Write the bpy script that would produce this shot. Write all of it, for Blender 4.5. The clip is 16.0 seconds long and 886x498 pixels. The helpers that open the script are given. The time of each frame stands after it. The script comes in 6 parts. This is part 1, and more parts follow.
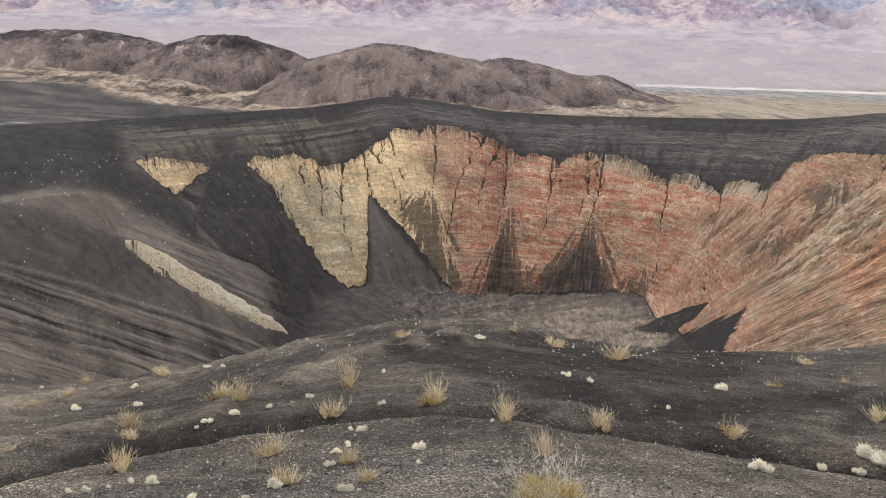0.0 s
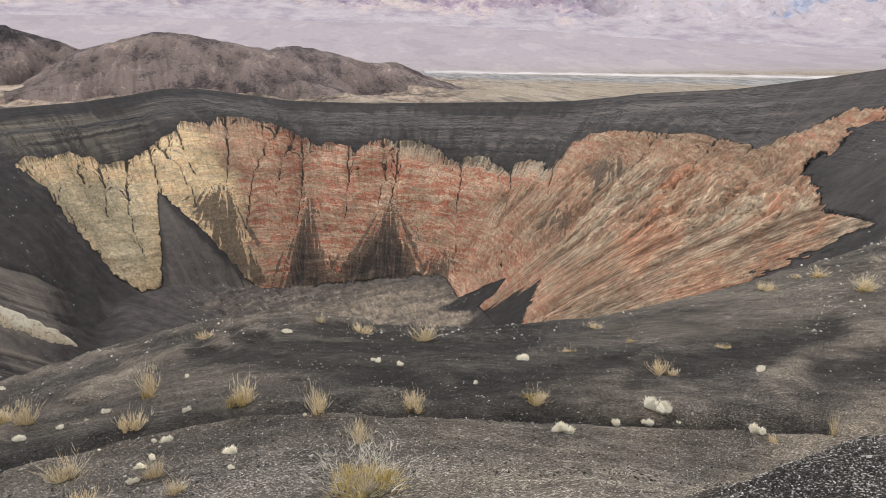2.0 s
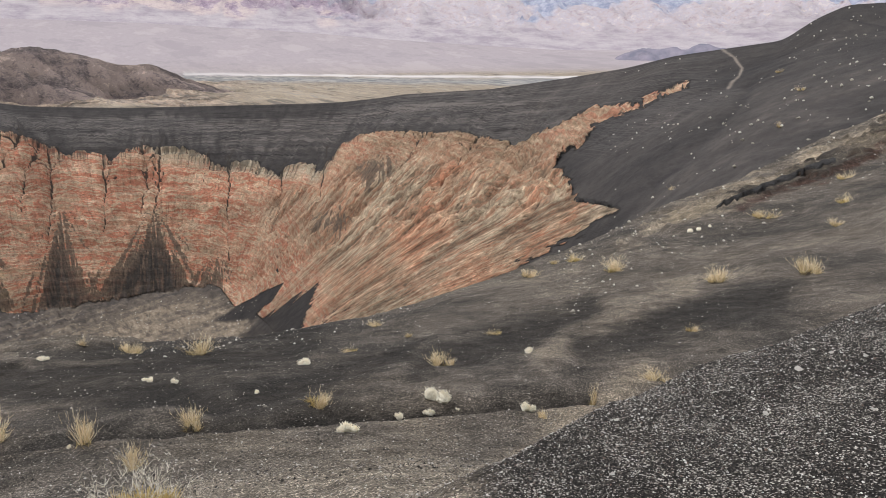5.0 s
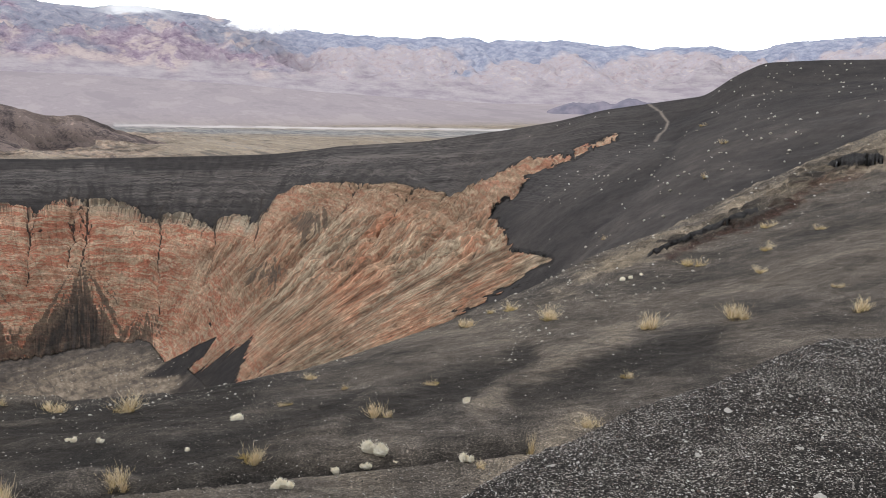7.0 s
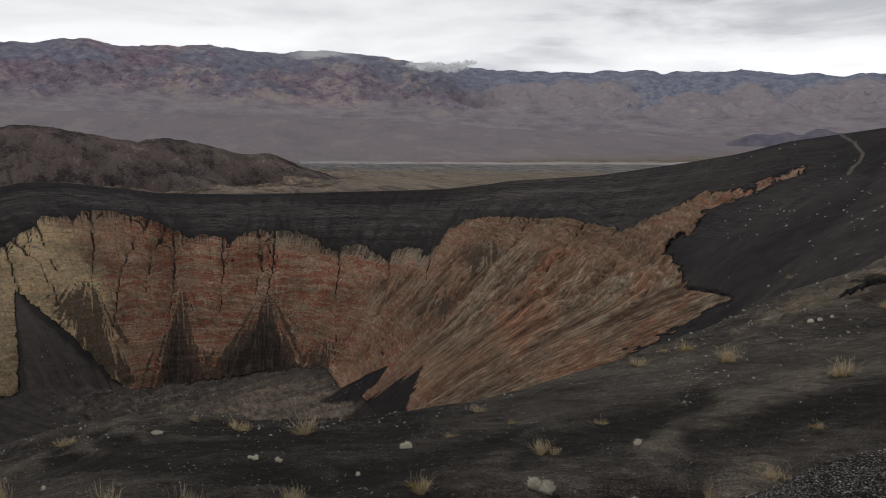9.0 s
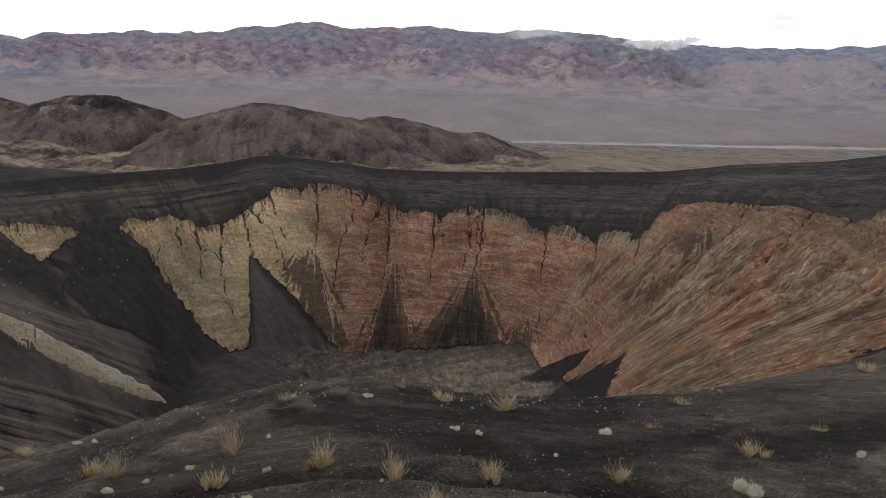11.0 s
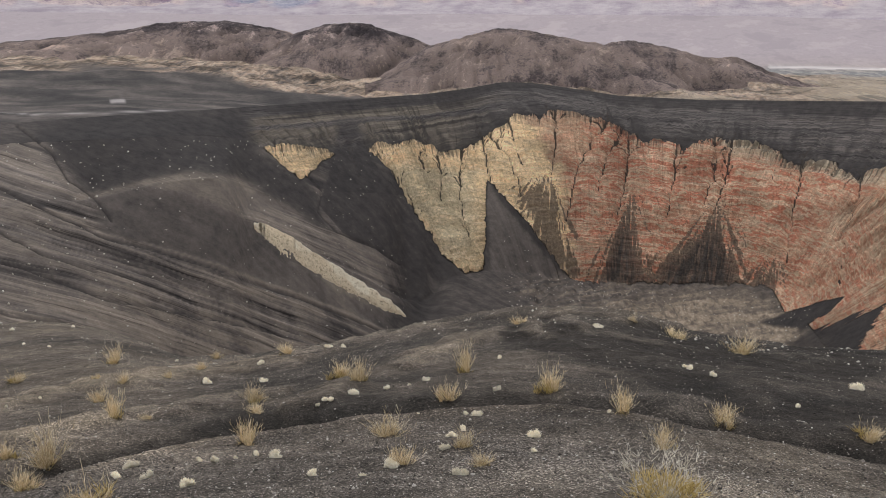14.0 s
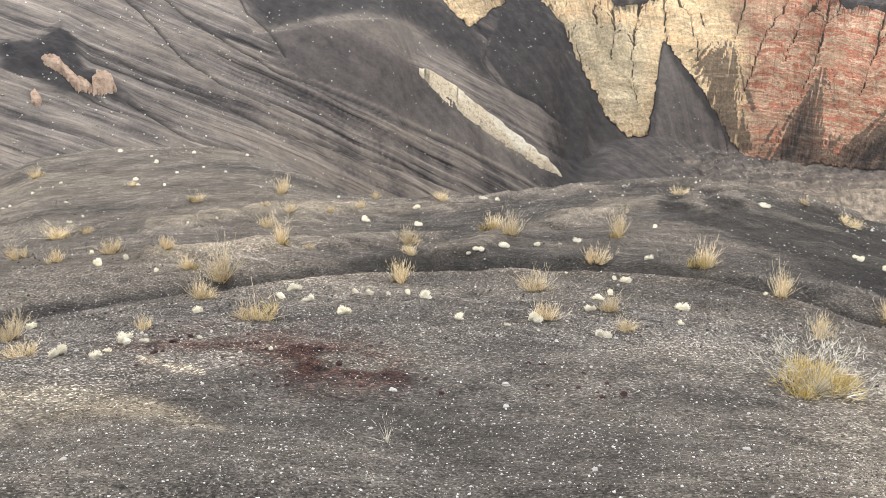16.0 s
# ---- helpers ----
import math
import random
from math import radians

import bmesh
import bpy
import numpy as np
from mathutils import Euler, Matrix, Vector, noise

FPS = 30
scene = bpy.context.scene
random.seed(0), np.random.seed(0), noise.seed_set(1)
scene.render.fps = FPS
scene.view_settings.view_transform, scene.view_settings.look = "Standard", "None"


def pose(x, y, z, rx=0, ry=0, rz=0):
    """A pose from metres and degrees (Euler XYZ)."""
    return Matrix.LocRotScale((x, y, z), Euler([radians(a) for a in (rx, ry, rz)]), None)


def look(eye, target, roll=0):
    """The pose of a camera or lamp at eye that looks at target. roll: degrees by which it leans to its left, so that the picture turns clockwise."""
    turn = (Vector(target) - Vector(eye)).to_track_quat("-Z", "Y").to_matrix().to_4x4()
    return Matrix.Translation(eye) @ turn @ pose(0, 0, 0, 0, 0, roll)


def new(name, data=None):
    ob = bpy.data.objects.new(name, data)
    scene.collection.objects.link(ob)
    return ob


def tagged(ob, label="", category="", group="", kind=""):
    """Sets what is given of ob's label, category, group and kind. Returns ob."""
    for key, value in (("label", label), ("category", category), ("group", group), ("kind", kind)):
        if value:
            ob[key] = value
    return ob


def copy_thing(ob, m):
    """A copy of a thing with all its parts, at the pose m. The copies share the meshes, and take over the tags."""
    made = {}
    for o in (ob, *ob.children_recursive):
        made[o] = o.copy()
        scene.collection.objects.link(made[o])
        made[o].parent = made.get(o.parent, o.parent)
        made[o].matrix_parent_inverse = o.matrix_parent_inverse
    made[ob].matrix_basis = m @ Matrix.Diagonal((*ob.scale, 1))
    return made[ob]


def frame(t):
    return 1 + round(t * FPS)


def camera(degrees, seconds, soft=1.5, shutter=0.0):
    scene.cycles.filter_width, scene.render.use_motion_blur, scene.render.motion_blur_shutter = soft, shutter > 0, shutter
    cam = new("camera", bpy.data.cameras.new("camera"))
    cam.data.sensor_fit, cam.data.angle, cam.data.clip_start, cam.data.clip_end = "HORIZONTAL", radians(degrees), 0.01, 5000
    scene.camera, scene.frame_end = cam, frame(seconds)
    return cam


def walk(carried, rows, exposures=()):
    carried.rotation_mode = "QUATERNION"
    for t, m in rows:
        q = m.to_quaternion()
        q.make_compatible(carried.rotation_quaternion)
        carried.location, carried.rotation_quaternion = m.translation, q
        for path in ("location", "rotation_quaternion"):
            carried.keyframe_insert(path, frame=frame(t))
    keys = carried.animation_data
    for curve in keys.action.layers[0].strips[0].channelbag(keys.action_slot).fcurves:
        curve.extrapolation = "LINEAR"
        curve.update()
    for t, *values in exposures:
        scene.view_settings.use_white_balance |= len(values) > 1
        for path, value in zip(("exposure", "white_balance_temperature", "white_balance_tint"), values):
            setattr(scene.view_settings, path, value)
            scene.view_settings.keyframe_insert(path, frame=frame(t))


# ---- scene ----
FIELD_OF_VIEW = 56.54
cam = camera(FIELD_OF_VIEW, 16.0, soft=0.75)
EYE = 1.6


def turn(yaw, pitch, roll, sway=(0, 0, 0)):
    """The camera held on its spot: degrees to the left, up, and of lean, and the metres by which the arms sway."""
    c, s, up = math.cos(radians(pitch)), math.sin(radians(pitch)), radians(yaw)
    eye = Vector((sway[0], sway[1], EYE + sway[2]))
    return look(eye, eye + Vector((-math.sin(up) * c, math.cos(up) * c, s)), roll)


PATH = [
    (0.0, turn(-0.00, -12.00, 0.00, (-0.000, -0.000, 0.000))),
    (0.5, turn(-3.66, -12.19, -0.67, (-0.005, 0.047, 0.002))),
    (1.0, turn(-6.70, -12.50, -0.57, (-0.002, 0.049, -0.003))),
    (1.5, turn(-10.58, -12.55, -0.75, (0.012, 0.067, -0.003))),
    (2.0, turn(-13.99, -12.90, -0.85, (0.019, 0.083, -0.016))),
    (2.5, turn(-17.05, -13.38, -0.53, (0.025, 0.092, -0.012))),
    (3.0, turn(-20.16, -13.46, -0.54, (0.020, 0.078, -0.014))),
    (3.5, turn(-22.86, -13.40, -0.59, (0.023, 0.047, -0.005))),
    (4.0, turn(-25.57, -13.31, -0.68, (0.037, 0.058, -0.002))),
    (4.5, turn(-27.89, -13.27, -0.88, (0.044, 0.046, -0.004))),
    (7.0, turn(-34.40, -9.55, -0.55, (0.051, 0.017, -0.025))),
    (7.5, turn(-33.75, -7.30, -0.56, (0.044, 0.012, -0.008))),
    (8.0, turn(-31.53, -6.46, -0.63, (0.066, 0.029, -0.025))),
    (8.5, turn(-27.40, -6.72, -0.94, (0.074, 0.063, -0.048))),
    (9.0, turn(-22.59, -6.97, -1.31, (0.075, 0.086, -0.062))),
    (9.5, turn(-18.63, -7.17, -1.37, (0.057, 0.048, -0.048))),
    (10.0, turn(-14.83, -7.55, -0.94, (0.050, 0.031, -0.030))),
    (12.5, turn(0.92, -8.90, -0.29, (0.009, 0.034, 0.001))),
    (13.0, turn(4.00, -9.57, -0.13, (0.018, 0.016, 0.012))),
    (13.5, turn(6.40, -10.78, -0.74, (0.008, 0.020, 0.007))),
    (14.0, turn(8.36, -12.91, -0.88, (-0.009, 0.049, -0.010))),
    (14.5, turn(10.62, -15.46, -0.19, (-0.024, 0.054, -0.015))),
    (15.0, turn(13.41, -17.60, 0.52, (-0.026, 0.040, -0.021))),
    (15.5, turn(16.37, -20.22, 0.97, (-0.034, 0.040, -0.016))),
    (16.0, turn(19.57, -22.95, 1.24, (-0.060, 0.061, -0.027))),
]
EXPOSURES = [(0.0, 0.0, 6450, 10), (2.0, 0.02, 6450, 10), (3.0, -0.03, 6450, 10), (4.7, -0.02, 6450, 10), (7.0, -0.25, 6350, 10), (7.5, -0.98, 6350, 10), (8.0, -1.6, 6450, 10), (9.0, -1.9, 6450, 10), (10.2, -1.66, 6400, 10), (12.5, -0.92, 6550, 12), (13.5, -0.72, 6550, 12), (14.5, 0.2, 6400, 10), (15.2, 0.7, 6350, 9), (16.0, 0.8, 6350, 9)]
walk(cam, PATH, EXPOSURES)

# ---- sky and light ----
world = bpy.data.worlds.new("overcast_sky")
scene.world = world
world.use_nodes = True
SUN_HEIGHT, SUN_BEARING = 52.0, -70.0


def sky_nodes():
    nt = world.node_tree
    nt.nodes.clear()
    N, L = nt.nodes.new, nt.links.new
    out, bg = N("ShaderNodeOutputWorld"), N("ShaderNodeBackground")
    sky = N("ShaderNodeTexSky")
    sky.sky_type, sky.sun_disc = "NISHITA", False
    sky.sun_elevation, sky.sun_rotation = radians(SUN_HEIGHT), radians(SUN_BEARING)
    sky.altitude, sky.dust_density = 750, 2.0
    co = N("ShaderNodeTexCoord")
    warp = N("ShaderNodeMapping")
    warp.inputs["Scale"].default_value = (1.0, 1.0, 5.0)
    n1 = N("ShaderNodeTexNoise")
    n1.inputs["Scale"].default_value, n1.inputs["Detail"].default_value = 2.6, 8
    n1.inputs["Roughness"].default_value, n1.inputs["Distortion"].default_value = 0.55, 0.3
    ramp = N("ShaderNodeValToRGB")
    e = ramp.color_ramp.elements
    e[0].position, e[0].color = 0.33, (5.6, 5.75, 6.1, 1)
    e[1].position, e[1].color = 0.56, (10.2, 10.3, 10.4, 1)
    mid = e.new(0.42)
    mid.color = (8.4, 8.5, 8.7, 1)
    # the low sky is made brighter so that the part in view renders near white
    sep, low, glow = N("ShaderNodeSeparateXYZ"), N("ShaderNodeValToRGB"), N("ShaderNodeMix")
    L(co.outputs["Generated"], sep.inputs[0])
    L(sep.outputs[2], low.inputs["Fac"])
    low.color_ramp.elements[0].position, low.color_ramp.elements[0].color = 0.0, (3.5, 3.46, 3.42, 1)
    low.color_ramp.elements[1].position, low.color_ramp.elements[1].color = 0.36, (0.84, 0.85, 0.87, 1)
    glow.data_type, glow.blend_type = "RGBA", "MULTIPLY"
    glow.inputs["Factor"].default_value = 1.0
    L(ramp.outputs["Color"], glow.inputs["A"])
    L(low.outputs["Color"], glow.inputs["B"])
    mix = N("ShaderNodeMix")
    mix.data_type = "RGBA"
    mix.inputs["Factor"].default_value = 0.93
    L(co.outputs["Generated"], warp.inputs["Vector"])
    L(warp.outputs["Vector"], n1.inputs["Vector"])
    L(n1.outputs["Fac"], ramp.inputs["Fac"])
    L(sky.outputs["Color"], mix.inputs["A"])
    L(glow.outputs["Result"], mix.inputs["B"])
    L(mix.outputs["Result"], bg.inputs["Color"])
    bg.inputs["Strength"].default_value = 0.15
    L(bg.outputs["Background"], out.inputs["Surface"])


sky_nodes()
sun = new("sun", bpy.data.lights.new("sun", "SUN"))
sun.data.energy, sun.data.angle, sun.data.color = 1.3, radians(12), (1.0, 0.97, 0.92)
sun.matrix_world = look((0, 0, 400), (400 - 400 + 270 * math.sin(radians(SUN_BEARING + 180)), 270 * math.cos(radians(SUN_BEARING + 180)), 400 - 345))


# ---- noise on arrays ----
def lattice(ix, iy, seed):
    n = (ix.astype(np.int64) * 374761393 + iy.astype(np.int64) * 668265263 + seed * 974634777) & 0x7FFFFFFF
    n = ((n ^ (n >> 13)) * 1274126177) & 0x7FFFFFFF
    return ((n ^ (n >> 16)) & 0xFFFF) / 65535.0


def value_noise(x, y, seed=0):
    """Smooth noise from -1 to 1."""
    ix, iy = np.floor(x), np.floor(y)
    fx, fy = x - ix, y - iy
    fx, fy = fx * fx * fx * (fx * (fx * 6 - 15) + 10), fy * fy * fy * (fy * (fy * 6 - 15) + 10)
    a, b = lattice(ix, iy, seed), lattice(ix + 1, iy, seed)
    c, d = lattice(ix, iy + 1, seed), lattice(ix + 1, iy + 1, seed)
    return 2 * (a + (b - a) * fx + (c - a) * fy + (a - b - c + d) * fx * fy) - 1


def fbm(x, y, octaves=4, seed=0, gain=0.5):
    total, amp = 0.0, 1.0
    for k in range(octaves):
        total = total + amp * value_noise(x * 2.03**k + 17.3 * k, y * 2.03**k - 9.1 * k, seed + k)
        amp *= gain
    return total


def ridged(x, y, octaves=4, seed=0, gain=0.5):
    """Sharp crests at 1, wide hollows near 0."""
    total, amp, top = 0.0, 1.0, 0.0
    for k in range(octaves):
        total = total + amp * (1 - np.abs(value_noise(x * 2.07**k + 5.7 * k, y * 2.07**k + 3.1 * k, seed + k)))
        top, amp = top + amp, amp * gain
    return total / top


def step(lo, hi, x):
    t = np.clip((x - lo) / (hi - lo), 0, 1)
    return t * t * (3 - 2 * t)


def curve(knots, bearing, smooth=0.9):
    """A line through (bearing, value) knots, rounded over some degrees."""
    a, v = zip(*knots)
    return sum(w * np.interp(bearing + d * smooth, a, v) for d, w in ((-1, 0.15), (-0.5, 0.2), (0, 0.3), (0.5, 0.2), (1, 0.15)))


# ---- the lie of the land: distances (m) and heights as seen from the viewpoint ----
CREST_R = [(-55, 70), (-42, 76), (-36, 70), (-30, 58), (-26, 46), (-18, 40), (-8, 37), (0, 34), (10, 35), (20, 37), (30, 43), (37, 52), (43, 66), (50, 92), (57, 130), (64, 172)]
CREST_E = [(-55, -16.6), (-49, -16.3), (-47.4, -15.5), (-42.3, -15.16), (-35.8, -15.65), (-33, -16.36), (-30, -17.45), (-27.3, -19.05), (-23, -19.4), (-18, -19.3), (-15, -19.0), (-11, -18.43), (-7, -17.8), (-3, -17.15), (0.5, -16.95), (4, -17.1), (8.8, -18.0), (12.8, -18.28), (17, -18.2), (21, -17.9), (25, -17.4), (29, -16.35), (33.5, -15.1), (37.4, -13.7), (41, -12.2), (44, -10.6), (48, -8.7), (52, -6.7), (57.4, -3.85), (63, -1.1)]
FACE_R = [(-55, 3.0), (20, 3.0), (35, 3.6), (45, 5.0), (55, 6.6), (64, 8.2)]
FACE_E = [(-55, -34.5), (-20, -39.6), (14, -34.5), (25, -31), (35, -26.4), (37.6, -24.84), (41.3, -22.9), (45.3, -20.86), (49.2, -19.3), (52.9, -17.7), (55.4, -16.19), (58.1, -14.84), (59.7, -14.1), (61.4, -13.75), (64, -13.5)]
HOLLOW_R = [(-55, 5.0), (20, 5.0), (35, 6.4), (45, 9.0), (55, 11.0), (64, 12.0)]
HOLLOW_Z = [(-55, -3.1), (-20, -3.45), (14, -3.1), (25, -3.1), (35, -3.5), (45, -4.6), (55, -5.2), (64, -5.2)]
TEN_R = [(-55, 11), (20, 10.5), (35, 11.5), (45, 16), (55, 22), (64, 25)]
TEN_Z = [(-55, -5.0), (-20, -5.4), (0, -5.2), (20, -5.2), (35, -5.8), (45, -6.7), (55, -7.3), (64, -7.1)]
MID_R = [(-55, 28), (-40, 28), (-20, 20), (20, 20), (35, 25), (45, 36), (55, 62), (64, 82)]
MID_E = [(-55, -20.3), (-40, -20.2), (-20, -22.4), (0, -20.8), (20, -21.0), (35, -18.8), (45, -14.8), (55, -9.4), (64, -5.0)]
LOW_R = [(-55, 260), (-45, 285), (-36, 315), (-28, 345), (-20, 390), (-12, 450), (-6, 500), (0, 540), (8, 545), (14, 520), (18, 455), (22, 410), (26, 370), (30, 335), (34, 300), (38, 265), (42, 235), (46, 215), (50, 205), (54, 212), (58, 222), (64, 235)]
FOOT_R = [(-55, 320), (-45, 350), (-38, 375), (-32, 395), (-24, 428), (-18, 452), (-12, 490), (-9, 560), (-5, 595), (0, 630), (4, 648), (8, 652), (12, 645), (14, 632), (16, 600), (18, 565), (22, 505), (26, 455), (30, 408), (34, 362), (38, 325), (42, 302), (46, 292), (50, 288), (54, 295), (58, 302), (64, 312)]
FOOT_E = [(-55, -9.5), (-45, -9.5), (-38, -8.6), (-33, -8.4), (-31.8, -8.27), (-29, -7.68), (-26, -7.35), (-23.6, -7.19), (-22.6, -7.9), (-22, -10.3), (-19.5, -11.8), (-16.4, -13.4), (-13.2, -15.1), (-11, -16.6), (-9.5, -16.4), (-8, -14.9), (-5, -14.4), (0, -14.8), (4, -15.1), (8, -15.0), (12, -14.75), (14, -14.6), (16, -14.7), (18, -14.3), (22, -13.2), (26, -12.2), (30, -11.6), (34, -11.0), (38, -9.6), (42, -7.6), (46, -5.4), (50, -3.6), (54, -1.6), (58, -0.4), (64, 0.9)]
TOP_R = [(-55, 400), (-45, 420), (-36, 450), (-28, 490), (-22, 545), (-17, 590), (-12, 650), (-8, 692), (-4, 728), (0, 742), (4, 742), (8, 736), (12, 728), (15, 715), (18, 695), (22, 662), (26, 594), (30, 532), (34, 475), (38, 430), (42, 405), (46, 390), (50, 380), (54, 380), (58, 382), (64, 388)]
TOP_E = [(-55, -4.9), (-45, -4.9), (-38, -4.6), (-30, -4.6), (-24, -4.6), (-21, -5.1), (-15.7, -5.9), (-13.6, -5.6), (-10.4, -4.9), (-8.1, -6.15), (-6.2, -5.75), (-4.6, -4.4), (-3.4, -3.45), (-0.6, -3.35), (2.9, -4.0), (4.5, -4.95), (7.6, -5.3), (11.4, -4.86), (12.9, -5.6), (15.1, -6.5), (18.7, -6.55), (21.4, -6.8), (23, -5.3), (25.6, -4.75), (31, -4.9), (35, -5.75), (36.9, -4.3), (39.4, -3.55), (42.2, -3.1), (46, -1.75), (50, -0.9), (54, 0.6), (58, 1.4), (64, 2.0)]
RIM_R = [(-55, 450), (-45, 465), (-36, 495), (-28, 540), (-22, 592), (-17, 640), (-12, 698), (-8, 736), (-4, 770), (0, 784), (4, 784), (8, 778), (12, 770), (15, 757), (18, 737), (22, 704), (26, 638), (30, 576), (34, 520), (38, 472), (42, 442), (46, 426), (50, 416), (54, 416), (58, 420), (64, 428)]
RIM_E = [(-55, -3.0), (-38.4, -3.1), (-35, -3.3), (-30, -3.1), (-25, -2.95), (-21.3, -2.8), (-15.6, -2.5), (-9.6, -2.2), (-6.5, -1.84), (-4.2, -1.46), (-1.8, -1.58), (3.6, -2.45), (9.4, -2.76), (18.5, -2.78), (22.9, -2.76), (25.5, -2.55), (27.4, -2.3), (33.2, -2.04), (38.8, -1.32), (42.4, -0.75), (45.3, -0.05), (48.6, 0.38), (51.9, 0.8), (53.7, 2.06), (55.4, 2.83), (58.7, 2.88), (64, 2.75)]
FAN_E = [(-60, 3.4), (-28, 3.5), (-19, 3.3), (-8, 3.3), (2, 3.0), (11, 2.7), (21, 2.0), (27, 1.4), (38, 0.55), (45, 0.4), (64, 0.6)]
CENTRE = (55.0, 500.0)


def heights(bearing):
    """Distance and height (over the eye) of the land's main lines at each bearing."""
    t = lambda e: np.tan(np.radians(curve(e, bearing)))
    c = lambda k: curve(k, bearing)
    one = np.ones_like(bearing)
    lines = [(0.0001 * one, -EYE * one), (1.5 * one, -1.66 * one)]
    r = c(FACE_R); lines.append((r, r * t(FACE_E)))
    lines.append((c(HOLLOW_R), c(HOLLOW_Z)))
    lines.append((c(TEN_R), c(TEN_Z)))
    r = c(MID_R); lines.append((r, r * t(MID_E)))
    crest_r = c(CREST_R); crest_e = c(CREST_E)
    crest_z = crest_r * np.tan(np.radians(crest_e))
    lines.append((crest_r, crest_z))
    lines.append((crest_r * 1.16, crest_z - 0.16 * crest_r * 0.55))
    r = c(LOW_R); lines.append((r, r * np.tan(np.radians(crest_e - 0.7))))
    (foot_r, foot_z), (top_r, top_z), (rim_r, rim_z) = [(c(rr), c(rr) * np.tan(np.radians(curve(ee, bearing, 0.5)))) for rr, ee in ((FOOT_R, FOOT_E), (TOP_R, TOP_E), (RIM_R, RIM_E))]
    lines.append((foot_r, foot_z))
    spur = step(-34, -31, bearing) * (1 - step(-11.5, -9.5, bearing))  # the spur's back falls away before the bowl behind it
    lines.append((foot_r + 0.06 * (top_r - foot_r) * (1 - spur) + 26 * spur, foot_z + 0.06 * (top_z - foot_z) * (1 - spur) - 8 * spur))
    lines += [(top_r, top_z), (rim_r, rim_z)]
    lines.append((rim_r + 45, rim_z - 9))
    left = step(-14, -32, bearing)
    lines.append((np.maximum(960 * one, rim_r + 170), -47 + 15 * left))
    lines.append((1550 * one, c([(-60, 12), (-24, 12), (-17, -14), (-10, -30), (0, -44), (10, -47), (64, -50)])))
    lines.append((2300 * one, c([(-60, 10), (-20, -10), (0, -44), (20, -50), (38, -55), (64, -55)])))
    lines.append((3000 * one, -46 * one))
    fan = np.tan(np.radians(c(FAN_E)))
    lines.append((3720 * one, 3720 * fan))
    lines.append((4950 * one, 4950 * fan - 120))
    return lines


RINGS = [6, 10, 18, 28, 54, 92, 10, 34, 76, 10, 200, 96, 10, 24, 20, 18, 22, 22, 6]


COLUMN = 0.09  # degrees between the columns of the seen sector


def fine_bearings():
    fine = np.arange(-57.0, 66.5, COLUMN)
    return np.concatenate([fine, np.arange(69.0, 300.5, 3.0)])


def land():
    """The whole sheet: x, y, z, ring position and bearing grids."""
    bearing = fine_bearings()
    # outside the seen sector the lines close smoothly round the back
    seen = np.where(bearing > 180, bearing - 360, bearing)
    seen = np.where(bearing > 66, np.interp(bearing, [66, 303], [64, -55]), seen)
    lines = heights(seen)
    # behind the viewpoint lies the flat crest of the rim
    back = step(66, 96, bearing) * (1 - step(273, 303, bearing))
    lines = [(r, z if k < 1 or k > 13 else z + back * (-1.66 - 0.03 * r - z)) for k, (r, z) in enumerate(lines)]
    rs, zs, band = [], [], []
    for k, n in enumerate(RINGS):
        (r0, z0), (r1, z1) = lines[k], lines[k + 1]
        for j in range(n):
            u = j / n
            if k == 7:  # the hidden side of the crest, with its rows closest at the crater's floor
                r = r0 + (r1 - r0) * (1 - (1 - u) ** 2)
            elif r1[0] / r0[0] > 1.8 and 0 < k < 8:
                r = r0 * (r1 / r0) ** u
            else:
                r = r0 + (r1 - r0) * u
            w = (r - r0) / (r1 - r0)
            rs.append(r); zs.append(z0 + (z1 - z0) * w); band.append(k + u)
    rs.append(lines[-1][0]); zs.append(lines[-1][1]); band.append(float(len(RINGS)))
    r, z, band = np.array(rs), np.array(zs), np.array(band)
    # round the breaks of slope
    for _ in range(5):
        z[1:-1] = 0.25 * z[:-2] + 0.5 * z[1:-1] + 0.25 * z[2:]
    b = np.broadcast_to(bearing, r.shape)
    x, y = r * np.sin(np.radians(b)), r * np.cos(np.radians(b))
    x[0], y[0] = 0.004, 0.003
    return x, y, z + EYE, r, b, np.broadcast_to(band[:, None], r.shape)


